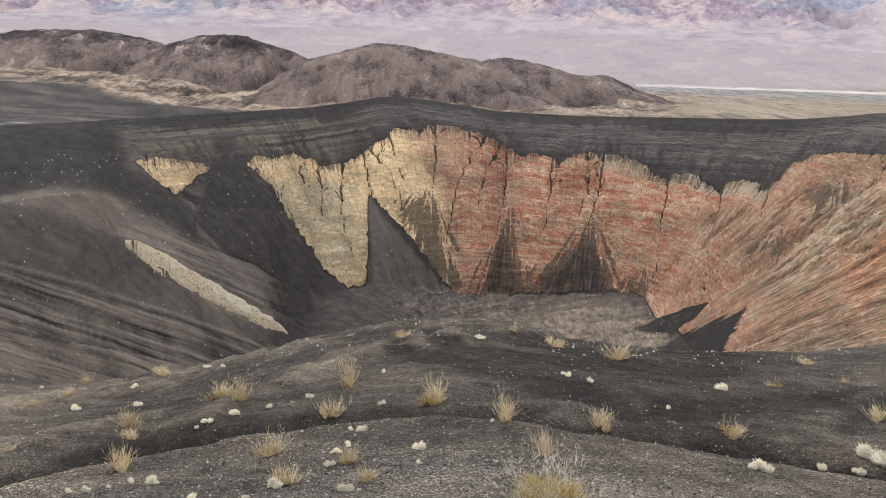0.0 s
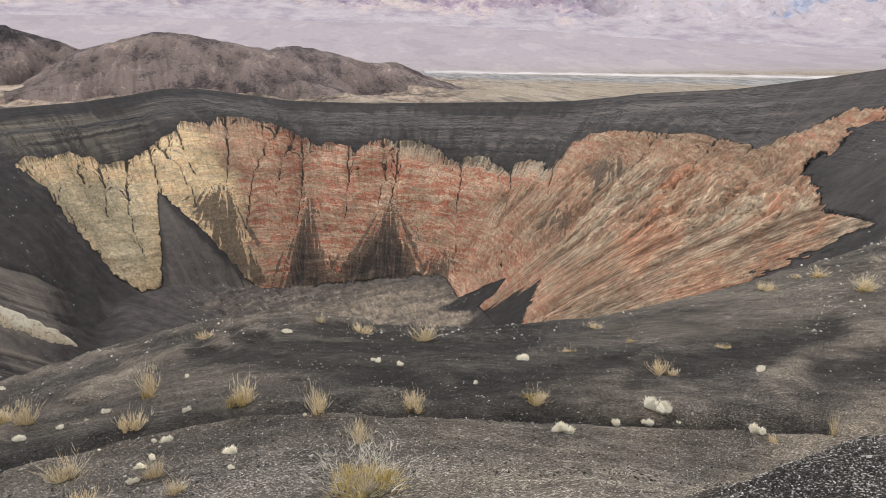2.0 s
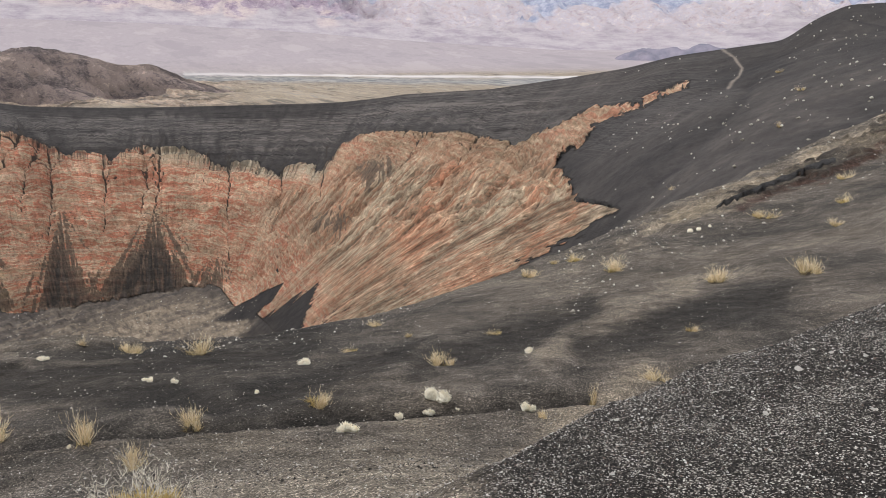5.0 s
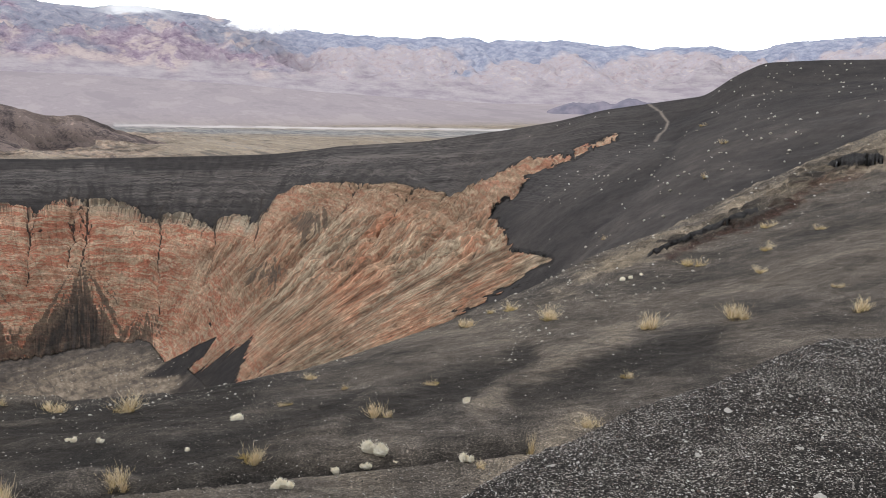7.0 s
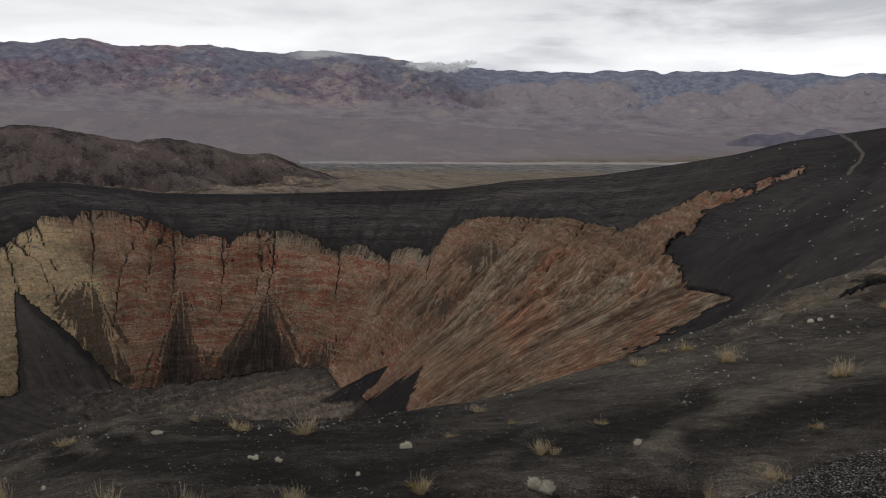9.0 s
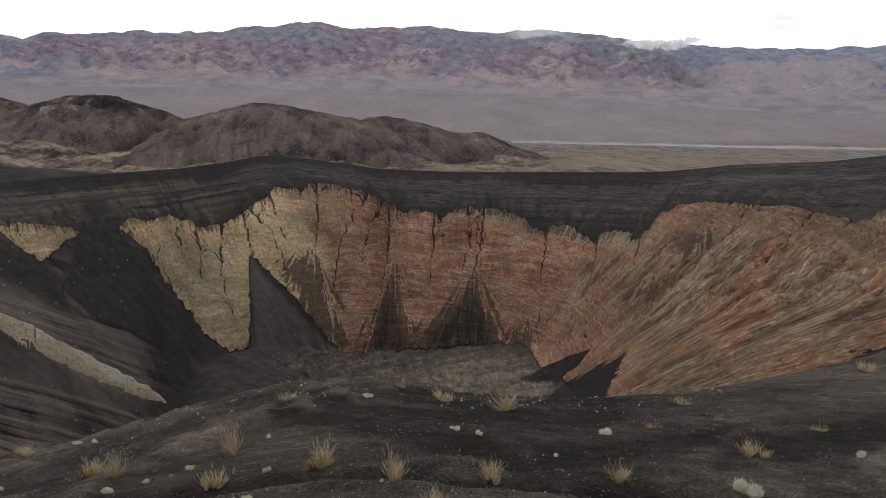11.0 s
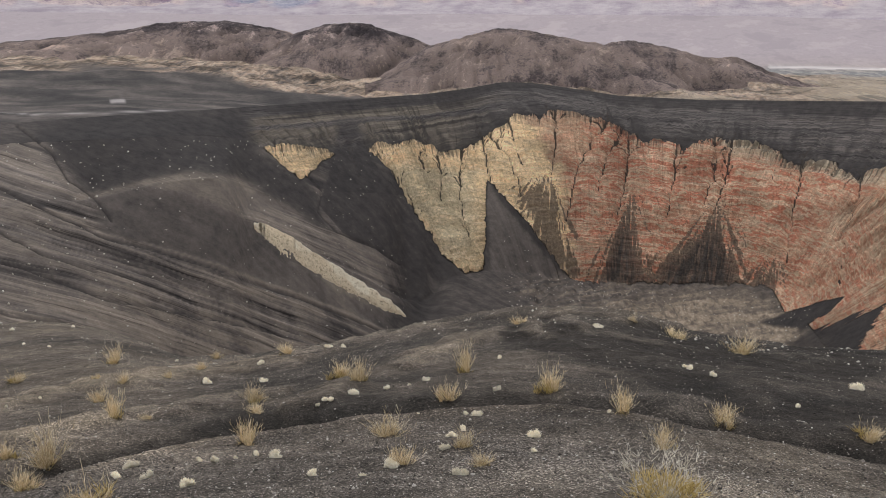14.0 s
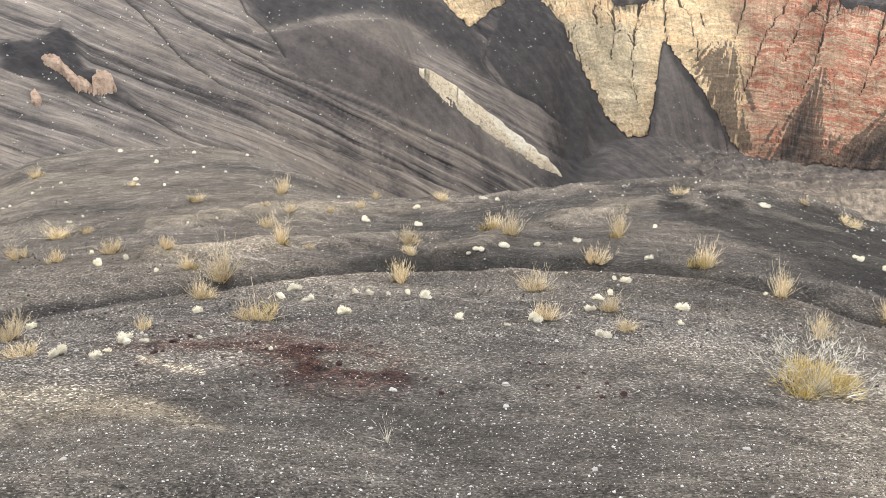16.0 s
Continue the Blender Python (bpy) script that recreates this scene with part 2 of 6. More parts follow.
def grid_mesh(name, x, y, z, closed=False, masks=None, pieces=None):
    """A mesh of quads over a grid; masks are kept as point attributes. pieces: (rows, columns) of the grid, laid edge to edge."""
    me = bpy.data.meshes.new(name)
    whole = np.arange(x.size).reshape(x.shape)
    quads, used, start = [], [], 0
    for rows, cols in pieces or [(slice(None), slice(None))]:
        pick = whole[rows][:, cols]
        i = np.arange(pick.size).reshape(pick.shape) + start
        if closed:
            i = np.concatenate([i, i[:, :1]], 1)
        quads.append(np.stack([i[:-1, :-1], i[1:, :-1], i[1:, 1:], i[:-1, 1:]], -1).reshape(-1, 4)[:, ::-1])
        used.append(pick.ravel())
        start += pick.size
    q, used = np.concatenate(quads), np.concatenate(used)
    co = np.stack([x.ravel()[used], y.ravel()[used], z.ravel()[used]], -1).astype(np.float32)
    me.vertices.add(len(co)); me.vertices.foreach_set("co", co.ravel())
    me.loops.add(q.size); me.loops.foreach_set("vertex_index", q.ravel().astype(np.int32))
    me.polygons.add(len(q)); me.polygons.foreach_set("loop_start", np.arange(0, q.size, 4, dtype=np.int32))
    me.update(calc_edges=True)
    me.polygons.foreach_set("use_smooth", np.ones(len(q), dtype=bool))
    for key, m in (masks or {}).items():
        at = me.attributes.new(key, "FLOAT", "POINT")
        at.data.foreach_set("value", np.broadcast_to(m, x.shape).ravel()[used].astype(np.float32))
    return me


# ---- where each kind of rock and ash lies: bearings and dips from the viewpoint, in degrees ----
ROCK_LEFT = [(-20.8, -5.0), (-19.8, -4.7), (-18.7, -4.8), (-17.4, -5.25), (-15.5, -5.7), (-15.7, -6.33), (-16.6, -6.64), (-17.4, -7.17), (-18.1, -7.75), (-18.8, -7.2), (-19.6, -6.45), (-20.4, -5.69)]
ROCK_FACE = [(-13.6, -5.68), (-11.9, -5.07), (-10.2, -4.71), (-9.6, -5.29), (-8.1, -6.17), (-6.2, -5.8), (-4.6, -4.37), (-4.0, -3.6), (-0.6, -3.33), (2.9, -3.87), (4.5, -4.95), (7.6, -5.31), (11.4, -4.78), (12.9, -5.59), (15.1, -6.48), (18.7, -6.54), (18.1, -14.82), (15.0, -16.2), (14.2, -14.95), (13.4, -14.6), (11.7, -14.74), (3.8, -15.11), (1.0, -14.95), (0.4, -14.57), (-2.2, -11.25), (-5.2, -8.08), (-5.5, -14.33), (-6.7, -14.69), (-8.3, -13.29), (-10.5, -9.93), (-12.0, -7.18)]
ROCK_RIGHT = [(18.2, -6.54), (21.2, -6.87), (21.7, -6.59), (22.1, -5.74), (22.8, -5.28), (25.3, -4.82), (31.3, -4.91), (33.6, -5.01), (35.1, -5.9), (36.2, -5.24), (36.9, -4.23), (39.2, -3.54), (41.8, -3.15), (46.1, -1.7), (46.1, -2.04), (42.2, -3.5), (40.5, -4.44), (39.3, -5.75), (38.1, -6.52), (39.0, -8.75), (39.4, -9.67), (41.8, -10.2), (37.7, -12.78), (33.6, -15.08), (31.0, -16.06), (27.6, -16.77), (24.8, -17.75), (21.5, -18.6), (18.0, -18.6), (16.5, -17.0), (15.0, -16.2), (14.5, -15.2), (18.1, -14.82)]
ASH_FANS = [
    [(4.7, -9.69), (3.9, -11.04), (3.3, -12.27), (2.4, -15.8), (6.1, -15.7), (5.1, -12.24)],
    [(10.3, -10.1), (8.3, -12.4), (6.6, -14.4), (7.4, -15.8), (12.3, -15.7), (11.5, -12.53)],
    [(-0.9, -8.69), (-2.9, -8.92), (-2.4, -10.34), (-1.0, -12.95), (0.7, -14.4), (0.3, -12.0)],
    [(14.3, -13.55), (13.0, -14.48), (12.0, -14.94), (11.9, -15.9), (13.3, -15.78), (14.2, -15.17)],
    [(25.9, -7.0), (24.4, -7.4), (24.7, -7.9), (25.8, -7.6)],
    [(22.8, -10.4), (21.0, -10.7), (21.2, -11.2), (22.6, -11.1)],
]
WEATHERED = ASH_FANS[2]
MIDDLE_FAN = [(-5.2, -8.07), (-5.4, -9.6), (-5.2, -11.48), (-5.1, -14.6), (0.6, -15.0), (-1.7, -12.47), (-4.1, -9.61)]
WEDGES = [
    [(18.8, -14.7), (16.6, -15.6), (13.4, -17.1), (14.4, -17.35), (16.1, -17.2), (17.6, -16.2)],
    [(21.2, -14.7), (18.6, -16.2), (16.4, -17.3), (14.6, -18.7), (19.4, -18.9), (20.2, -17.1)],
    [(24.0, -15.4), (21.8, -16.4), (18.9, -18.6), (21.6, -18.6), (22.8, -16.9)],
]
GREEN_ROCK = [(-12.8, -7.16), (-9.7, -6.84), (-6.2, -7.68), (-5.9, -13.55), (-7.9, -13.5)]
WHITE_CAP = [(10.1, -5.04), (11.4, -5.0), (12.8, -5.1), (13.8, -5.9), (15.2, -6.1), (16.0, -5.6), (17.4, -5.8), (18.8, -6.65), (21.0, -6.7), (22.1, -6.55), (21.3, -7.94), (19.7, -7.72), (17.5, -7.42), (15.7, -7.14), (14.1, -6.84), (12.4, -6.53), (10.5, -5.63)]
FLOOR_TAN = [(-0.9, -16.31), (0.1, -15.77), (3.5, -15.56), (7.4, -15.25), (11.9, -15.12), (14.0, -15.6), (15.6, -16.2), (16.4, -17.5), (18.6, -18.7), (18.6, -19.6), (8.6, -18.6), (1.6, -17.41), (-1.3, -17.18)]
RUBBLE = [(-1.5, -15.54), (1.0, -15.07), (7.8, -14.99), (13.6, -14.7), (14.0, -15.61), (7.0, -16.56), (4.6, -17.6), (-1.9, -17.2), (-4.0, -15.9)]
DEEP_ASH = [(-34.7, -3.72), (-28.6, -3.34), (-22.1, -2.7), (-21.4, -4.18), (-20.8, -6.06), (-17.8, -7.63), (-16.3, -11.13), (-19.4, -9.52), (-22.4, -7.53), (-26.0, -7.24), (-31.5, -8.0), (-33.3, -5.69)]
SPUR_TOP = [(-29.0, -7.75), (-24.2, -7.18), (-20.9, -8.33), (-19.0, -9.91), (-22.5, -9.81), (-25.4, -8.27)]
SPUR_FACE = [(-31.8, -8.27), (-29, -7.9), (-25.4, -8.3), (-22.5, -9.8), (-21.5, -10.9), (-18.8, -13.6), (-15, -15.9), (-11.2, -17.6), (-12.4, -18.7), (-18.1, -16.1), (-25.7, -12.9), (-31, -10.8)]
CHUTE = [(-15.4, -3.9), (-16.2, -7.65), (-17.0, -9.56), (-15.5, -11.53), (-9.9, -14.7), (-6.7, -15.45), (-7.9, -13.9), (-10.7, -10.4), (-13.1, -6.72), (-14.2, -3.9)]
GULLIES = [
    [(-41, -4.4), (-38.7, -5.62), (-37.0, -6.91), (-34.3, -8.84), (-31.0, -10.88), (-25.7, -12.9), (-22.0, -14.44), (-18.1, -16.15), (-12.4, -18.7)],
    [(-41, -5.5), (-38.9, -7.65), (-37.3, -9.68), (-34.9, -11.49), (-31.9, -13.02)],
    [(-35.3, -3.54), (-33.6, -5.33), (-32.9, -6.96), (-31.5, -8.22), (-30.6, -9.8)],
    [(-41, -12.4), (-39.7, -13.29), (-37.3, -15.0), (-34.0, -16.11)],
    [(-41, -9.7), (-39.3, -10.55), (-35.7, -12.32), (-31.4, -14.91), (-26.0, -16.5), (-19.8, -18.42)],
    [(-17.8, -7.44), (-16.8, -8.6), (-17.1, -9.95), (-15.9, -11.52), (-13.1, -12.73), (-11.5, -13.92)],
    [(39.0, -9.62), (39.9, -9.7), (41.6, -9.95)],
]
ROCK_GULLIES = [
    [(-8.6, -6.2), (-8.5, -8.14), (-8.4, -9.69)],
    [(-5.6, -4.9), (-5.3, -6.44), (-5.0, -8.2)],
    [(-5.0, -4.98), (-3.7, -6.46), (-2.9, -8.41), (-2.7, -9.78)],
    [(-3.7, -4.0), (-3.2, -6.07), (-2.7, -7.05)],
    [(-0.6, -3.4), (-0.5, -6.08), (-0.8, -7.64)],
    [(3.0, -4.0), (2.0, -5.3), (1.1, -7.05), (0.6, -9.21), (0.2, -11.56)],
    [(4.4, -5.0), (4.4, -7.62), (4.1, -9.38), (3.6, -11.15)],
    [(4.1, -4.52), (3.0, -6.46), (2.4, -8.81)],
    [(7.5, -5.3), (7.5, -7.96), (7.1, -10.31)],
    [(10.0, -5.0), (10.1, -7.52), (9.3, -9.86)],
    [(11.2, -4.9), (10.7, -7.89), (10.1, -10.23)],
    [(15.7, -5.85), (15.4, -6.24), (15.2, -8.51), (14.9, -11.19), (14.9, -13.09)],
    [(18.8, -7.0), (18.8, -8.17), (18.4, -9.86), (17.7, -11.41)],
    [(22.0, -5.64), (21.6, -7.47), (21.3, -9.32)],
    [(-9.9, -6.0), (-9.4, -7.54)],
    [(-12.6, -6.2), (-11.2, -8.3), (-9.8, -10.4)],
    [(-6.9, -6.0), (-7.2, -9.0), (-6.4, -12.5)],
    [(-1.6, -11.95), (-0.8, -13.13), (0.0, -15.1)],
    [(28.6, -5.0), (26.0, -8.5), (22.0, -12.5)], [(32.5, -5.2), (29.0, -9.5), (24.0, -14.5)], [(36.0, -6.5), (32.0, -11.0), (27.0, -15.5)], [(38.2, -8.2), (35.0, -11.6), (30.0, -15.5)],
]
BENCH_EDGE = [(-60, 0.2), (-28.9, -0.22), (-27.3, -0.3), (-25.3, -0.47), (-22.8, -0.9), (-21.1, -1.54), (-18.2, -1.78), (-16.6, -2.17), (-6, -2.6), (0, -2.9), (60, -2.9)]
DARK_OUTCROP = [(-47.8, -8.66), (-45.9, -8.6), (-44.2, -7.69), (-43.4, -8.91), (-43.3, -10.3), (-42.0, -10.72), (-40.8, -12.21), (-44.6, -12.12), (-46.3, -10.78), (-48.1, -10.3)]
TROUGH = [(-55, -24.6), (-41.3, -24.48), (-35.0, -24.14), (-24.5, -23.91), (-16.7, -23.77), (-7.8, -23.28), (-1.5, -23.1), (7.2, -23.3), (14.3, -23.8), (19.8, -23.65), (31.8, -23.5), (40.6, -22.7)]
TROUGH_EDGE = [(-34.3, -24.96), (-23.4, -24.68), (-18.4, -24.46), (-9.9, -24.15), (-1.4, -23.87), (8, -24.3)]
DARK_HOLLOWS = [
    ([(-0.9, -18.18), (2.4, -18.95), (8.2, -19.19), (13.7, -19.6), (19.2, -19.44)], 0.42),
    ([(-3.6, -18.86), (3.4, -20.22), (10.3, -21.31), (13.5, -22.5)], 0.5),
    ([(15.5, -18.35), (20.2, -18.74)], 0.35),
    ([(27.6, -21.07), (35.7, -18.81), (40.6, -16.76)], 0.6),
    ([(13.5, -22.68), (21.4, -21.47), (27.6, -19.53)], 0.5),
    ([(40, -19.5), (47, -17.0), (53, -15.2)], 0.9),
]
LIGHT_RIDGES = [
    ([(-20.0, -23.3), (-14.1, -21.72), (-7.8, -19.59), (-2.5, -18.45), (1.5, -18.1)], 0.4),
    ([(-40.7, -20.46), (-31.9, -20.04), (-24.3, -20.44), (-16.5, -19.6), (-5.8, -17.6), (2, -17.1), (8, -18.0)], 0.35),
    ([(-41.0, -22.48), (-34.0, -22.49), (-26.4, -22.52), (-19.9, -22.27)], 0.35),
    ([(29.9, -30.02), (36.1, -26.63), (41.8, -22.77), (44.7, -21.2)], 0.9),
    ([(37, -20.6), (42, -18.0), (47, -15.8)], 0.9),
]
RED_CINDER = [(-46.1, -27.59), (-42.3, -27.7), (-39.0, -27.23), (-33.7, -27.63), (-26.8, -28.07), (-23.3, -30.68), (-23.8, -32.59), (-29.7, -32.32), (-33.1, -31.1), (-36.4, -29.25), (-42.4, -28.6)]
TAN_PATCH = [(-54, -28.4), (-51.8, -28.83), (-46.5, -29.96), (-41.7, -31.67), (-36.9, -33.85), (-45.0, -32.32), (-54, -30.6)]
PINK_LINE = [(-42.9, -28.97), (-37.7, -29.95)]
STONY_RIDGE = [(41.2, -13.38), (46.9, -9.75), (50.6, -7.73), (57.5, -4.21), (66, 0.3), (66, -3.0), (60.1, -4.85), (54.2, -7.6), (50.7, -9.62), (47.0, -11.29)]
DARK_LEDGE = [(48.1, -10.1), (50.6, -8.67), (55.2, -6.46), (58.8, -4.18), (60.6, -3.25), (62.2, -3.05), (62.4, -3.73), (60.1, -4.5), (55.9, -7.16), (51.8, -9.2)]
RED_STREAK = [(50.0, -10.2), (55.9, -7.25), (59.2, -5.1), (61.5, -4.3)]
SPUR_RIDGE = [(-32.5, -8.25), (-31.2, -8.06), (-28.3, -7.53), (-24.9, -7.22), (-22.4, -7.62), (-21.4, -8.45)]
SUMMIT_LINE = [(55.3, 2.03), (57.4, 1.46), (59.7, 1.35), (62.4, 1.27)]
SLOPE_CHANNEL = [(50.4, -1.55), (50.0, -2.55), (48.6, -4.44), (46.8, -6.18), (44.6, -8.26)]
PLAYA = [(13, -0.72), (17, -0.85), (26, -1.12), (38.5, -1.36), (45, -1.45)]
RIM_TRAIL = [(48.3, 0.3), (49.0, -0.2), (49.6, -0.85), (49.4, -1.5), (48.8, -2.1)]
TRAIL = [(-40, -2.3), (-38.3, -2.45), (-34.3, -3.0), (-30.3, -3.08), (-25.7, -2.9)]


def nearness(b, e, points, closed=False):
    """Degrees from each (b, e) to a line; within a closed outline the distance is negative."""
    best, inside = np.full(b.shape, 99.0), np.zeros(b.shape, bool)
    ends = points[1:] + points[:1] if closed else points[1:]
    for (x0, y0), (x1, y1) in zip(points, ends):
        dx, dy = x1 - x0, y1 - y0
        t = np.clip(((b - x0) * dx + (e - y0) * dy) / (dx * dx + dy * dy), 0, 1)
        best = np.minimum(best, np.hypot(b - x0 - t * dx, e - y0 - t * dy))
        if closed and dy:
            inside ^= ((y0 > e) != (y1 > e)) & (b < dx * (e - y0) / dy + x0)
    return np.where(inside, -best, best)


def patch(b, e, points, soft=0.25):
    """1 within an outline, fading over its edge; only near the outline is anything worked out."""
    out = np.zeros(b.shape)
    xs, ys = zip(*points)
    near = (b > min(xs) - 2) & (b < max(xs) + 2) & (e > min(ys) - 2) & (e < max(ys) + 2)
    out[near] = 1 - step(-soft, soft, nearness(b[near], e[near], points, True))
    return out


def stripe(b, e, points, width):
    """1 along a line, fading over a width."""
    out = np.zeros(b.shape)
    xs, ys = zip(*points)
    pad = 3 * width
    near = (b > min(xs) - pad) & (b < max(xs) + pad) & (e > min(ys) - pad) & (e < max(ys) + pad)
    out[near] = np.exp(-((nearness(b[near], e[near], points) / width) ** 2))
    return out


def bounds(b, e, points, pad):
    xs, ys = zip(*points)
    return (b > min(xs) - pad) & (b < max(xs) + pad) & (e > min(ys) - pad) & (e < max(ys) + pad)


def outline(b, e, points):
    """Degrees to an outline, negative within it; 9 well away from it."""
    out = np.full(b.shape, 9.0)
    near = bounds(b, e, points, 1.5)
    out[near] = nearness(b[near], e[near], points, True)
    return out


def channel(b, e, points, head, foot):
    """1 along a run of water, whose width tapers from head to foot."""
    out = np.zeros(b.shape)
    near = bounds(b, e, points, 3 * max(head, foot))
    bn, en = b[near], e[near]
    best, width = np.full(bn.shape, 99.0), np.full(bn.shape, head)
    for k, ((x0, y0), (x1, y1)) in enumerate(zip(points, points[1:])):
        dx, dy = x1 - x0, y1 - y0
        t = np.clip(((bn - x0) * dx + (en - y0) * dy) / (dx * dx + dy * dy), 0, 1)
        d = np.hypot(bn - x0 - t * dx, en - y0 - t * dy)
        closer = d < best
        best = np.where(closer, d, best)
        width = np.where(closer, head + (foot - head) * (k + t) / (len(points) - 1), width)
    out[near] = np.exp(-((best / width) ** 2))
    return out


LEAN = [(-22, 0.2), (-13, 0.38), (-5, 0.15), (5, -0.05), (11, -0.2), (15, -0.6), (20, -0.75), (24, -0.5), (30, -0.95), (40, -1.4)]


def rill_lines():
    """Runs of water down the bare wall: the large ones, the side runs that feed them, and many short ones under the ash."""
    rng = random.Random(23)
    lines = []
    for main in ROCK_GULLIES:
        lines.append((main, 0.075, 0.034, 1.0))
        (b0, e0), (b1, e1) = main[0], main[1]
        for k in range(5 if b0 < 24 else 2):
            t = rng.uniform(0.05, 1.0)
            off = rng.choice((-1, 1)) * rng.uniform(0.15, 0.75)
            rise = rng.uniform(0.2, 0.9)
            join = (b0 + (b1 - b0) * t, e0 + (e1 - e0) * t)
            lines.append(([(join[0] + off, join[1] + rise), (join[0] + 0.4 * off, join[1] + 0.5 * rise), join], 0.046, 0.03, 0.9))
    tops = lambda b: float(np.interp(b, *zip(*TOP_E)))
    for k in range(150):
        b0 = rng.uniform(-20.5, 24) if k % 5 else rng.uniform(24, 38)
        lean = float(np.interp(b0, *zip(*LEAN)))
        e0, long = tops(b0) + rng.uniform(-0.1, 0.55), rng.choice((0.7, 0.9, 1.2, 2.4))
        wob = rng.uniform(-0.12, 0.12)
        lines.append(([(b0, e0), (b0 + lean * long * 0.5 + wob, e0 - long * 0.5), (b0 + lean * long, e0 - long)], 0.042, 0.016, rng.uniform(0.4, 0.9)))
    return lines


def shape_land():
    """Adds gullies, ledges, hollows and fine relief, and says what lies where."""
    x, y, z, r, b, band = land()
    b = np.where(b > 180, b - 360, b)
    e = np.degrees(np.arctan2(z - EYE, r))
    seen = (b > -58) & (b < 67)
    far = (band >= 7) & (band < 12.2) & seen
    near = (band < 7) & seen
    # irregular edges: the outlines wander by fine noise
    wb = b + 0.16 * fbm(x / 10, z / 12 + y / 30, 4, 31, 0.6) * (r > 150) + 0.5 * fbm(x / 1.7, y / 1.7, 4, 33) * (r < 150)
    we = e + 0.13 * fbm(x / 7 + 40, z / 14 - y / 30, 4, 32, 0.65) * (r > 150) + 0.3 * fbm(x / 1.3 + 9, y / 1.3, 4, 34) * (r < 150)
    # round the crater's middle: angle and distance, along which the gullies run
    cx, cy = x - CENTRE[0], y - CENTRE[1]
    spin, out = np.arctan2(cx, cy), np.hypot(cx, cy)
    fall = spin + 0.05 * fbm(x / 90, y / 90, 2, 41)
    spin = spin + 0.06 * fbm(x / 60, y / 60, 3, 41) + 0.012 * fbm(x / 9, z / 6, 3, 42)
    zero = np.zeros(x.shape)
    m = {k: zero.copy() for k in ("rock", "red", "green", "cap", "dust_and_light", "cinder", "tan", "bed", "deep")}

    rock = zero.copy()
    f = far
    bf, ef, xf, yf, zf, sf, of = b[f], e[f], x[f], y[f], z[f], spin[f], out[f]
    under = np.interp(bf, *zip(*TOP_E)) - ef  # degrees below the top of the bare rock
    # the runs on the right-hand flank spread upwards from its foot
    ray = np.degrees(np.arctan2(e + 26, np.maximum(b - 6, 0.1))) * 0.44
    reach = np.hypot(e + 26, b - 6)
    rf, hf = ray[f] + 0.10 * fbm(xf / 30, zf / 30, 3, 66), reach[f]
    ragged = 0.09 * fbm(xf / 5, zf / 5, 4, 31, 0.65)
    ends = step(33, 37, bf)
    edge = np.minimum(outline(bf, ef, ROCK_LEFT), outline(bf, ef, ROCK_FACE)) + ragged
    edge = np.minimum(edge, outline(bf, ef, ROCK_RIGHT) + ragged + ends * 0.75 * fbm(rf / 0.5, hf / 2.4, 4, 35, 0.65) * (1 - step(39, 41, bf)))
    soft_edge = 0.08 + 0.16 * step(20, 26, bf)
    rk = 1 - step(-soft_edge, soft_edge, edge - 0.2 * step(40, 42.5, bf))
    # tongues of ash hang down from the cap into the rock
    lean = np.interp(bf, *zip(*LEAN))
    hang = (bf + lean * (ef + 5.5)) * 5.2
    tongue = np.clip(0.15 + 0.9 * fbm(hang * 0.10, ef / 4, 2, 51, 0.5) + 0.26 * fbm(hang * 0.4, ef / 1.5, 2, 52, 0.6), 0, 1.3)
    low = np.interp(bf, [-21, -14, -10, 4, 10, 14, 20, 22, 24, 36, 46], [0.7, 0.6, 0.6, 0.7, 0.9, 1.5, 1.5, 1.2, 0.18, 0.25, 0.1])
    rk = rk * (1 - 0.97 * step(0.2, -0.18, under - 0.75 * low * tongue))
    rk = rk * (1 - 0.9 * step(-0.26, -0.5, fbm(bf / 0.6, ef / 0.8 + bf * 0.2, 4, 36)) * step(39.5, 41, bf))
    # ash piled against the foot of the wall, streaming down from a point
    m["hang"], m["hang_a"] = zero.copy(), zero.copy()
    m["hang"][f] = np.exp(-((np.maximum(under - 0.5 * low * tongue, 0) / (0.35 + 0.55 * low)) ** 1.5)) * (1 - 0.8 * step(23, 26, bf))
    m["hang_a"][f] = hang
    fan_ash, stain = zero.copy(), zero.copy()
    for fan in ASH_FANS:
        (ab, ae), d = fan[0], outline(bf, ef, fan)
        turn_from = np.arctan2(bf - ab, ae + 1.3 - ef)
        fray = fbm(turn_from * 24, ef * 0.35, 4, 53, 0.68)
        if fan is not WEATHERED:
            fan_ash[f] = np.maximum(fan_ash[f], (1 - step(-0.9, 0.45, d + 0.42 * fray + 0.10)) * np.clip(0.86 + 0.5 * fray, 0, 1))
        stain[f] = np.maximum(stain[f], 1 - step(-0.4, 0.7, d + 0.7 * fray))
    wedge = zero.copy()
    for fan, cover in zip(WEDGES, (1.0, 0.85, 0.4)):
        wedge[f] = np.maximum(wedge[f], cover * (1 - step(-0.16 - 0.7 * (1 - cover), 0.12 + 0.4 * (1 - cover), outline(bf, ef, fan) + 0.05 * fbm(xf / 9, zf / 9, 3, 55) + (1 - cover) * 1.3 * fbm(rf / 0.2, hf / 5, 3, 56))))
    rk = rk * (1 - wedge[f])
    rock[f] = np.clip(rk, 0, 1)
    m["rock"] = rock
    m["stain"], m["fan_ash"] = stain, fan_ash

    # runs cut by water
    carve, wide = zero.copy(), zero.copy()
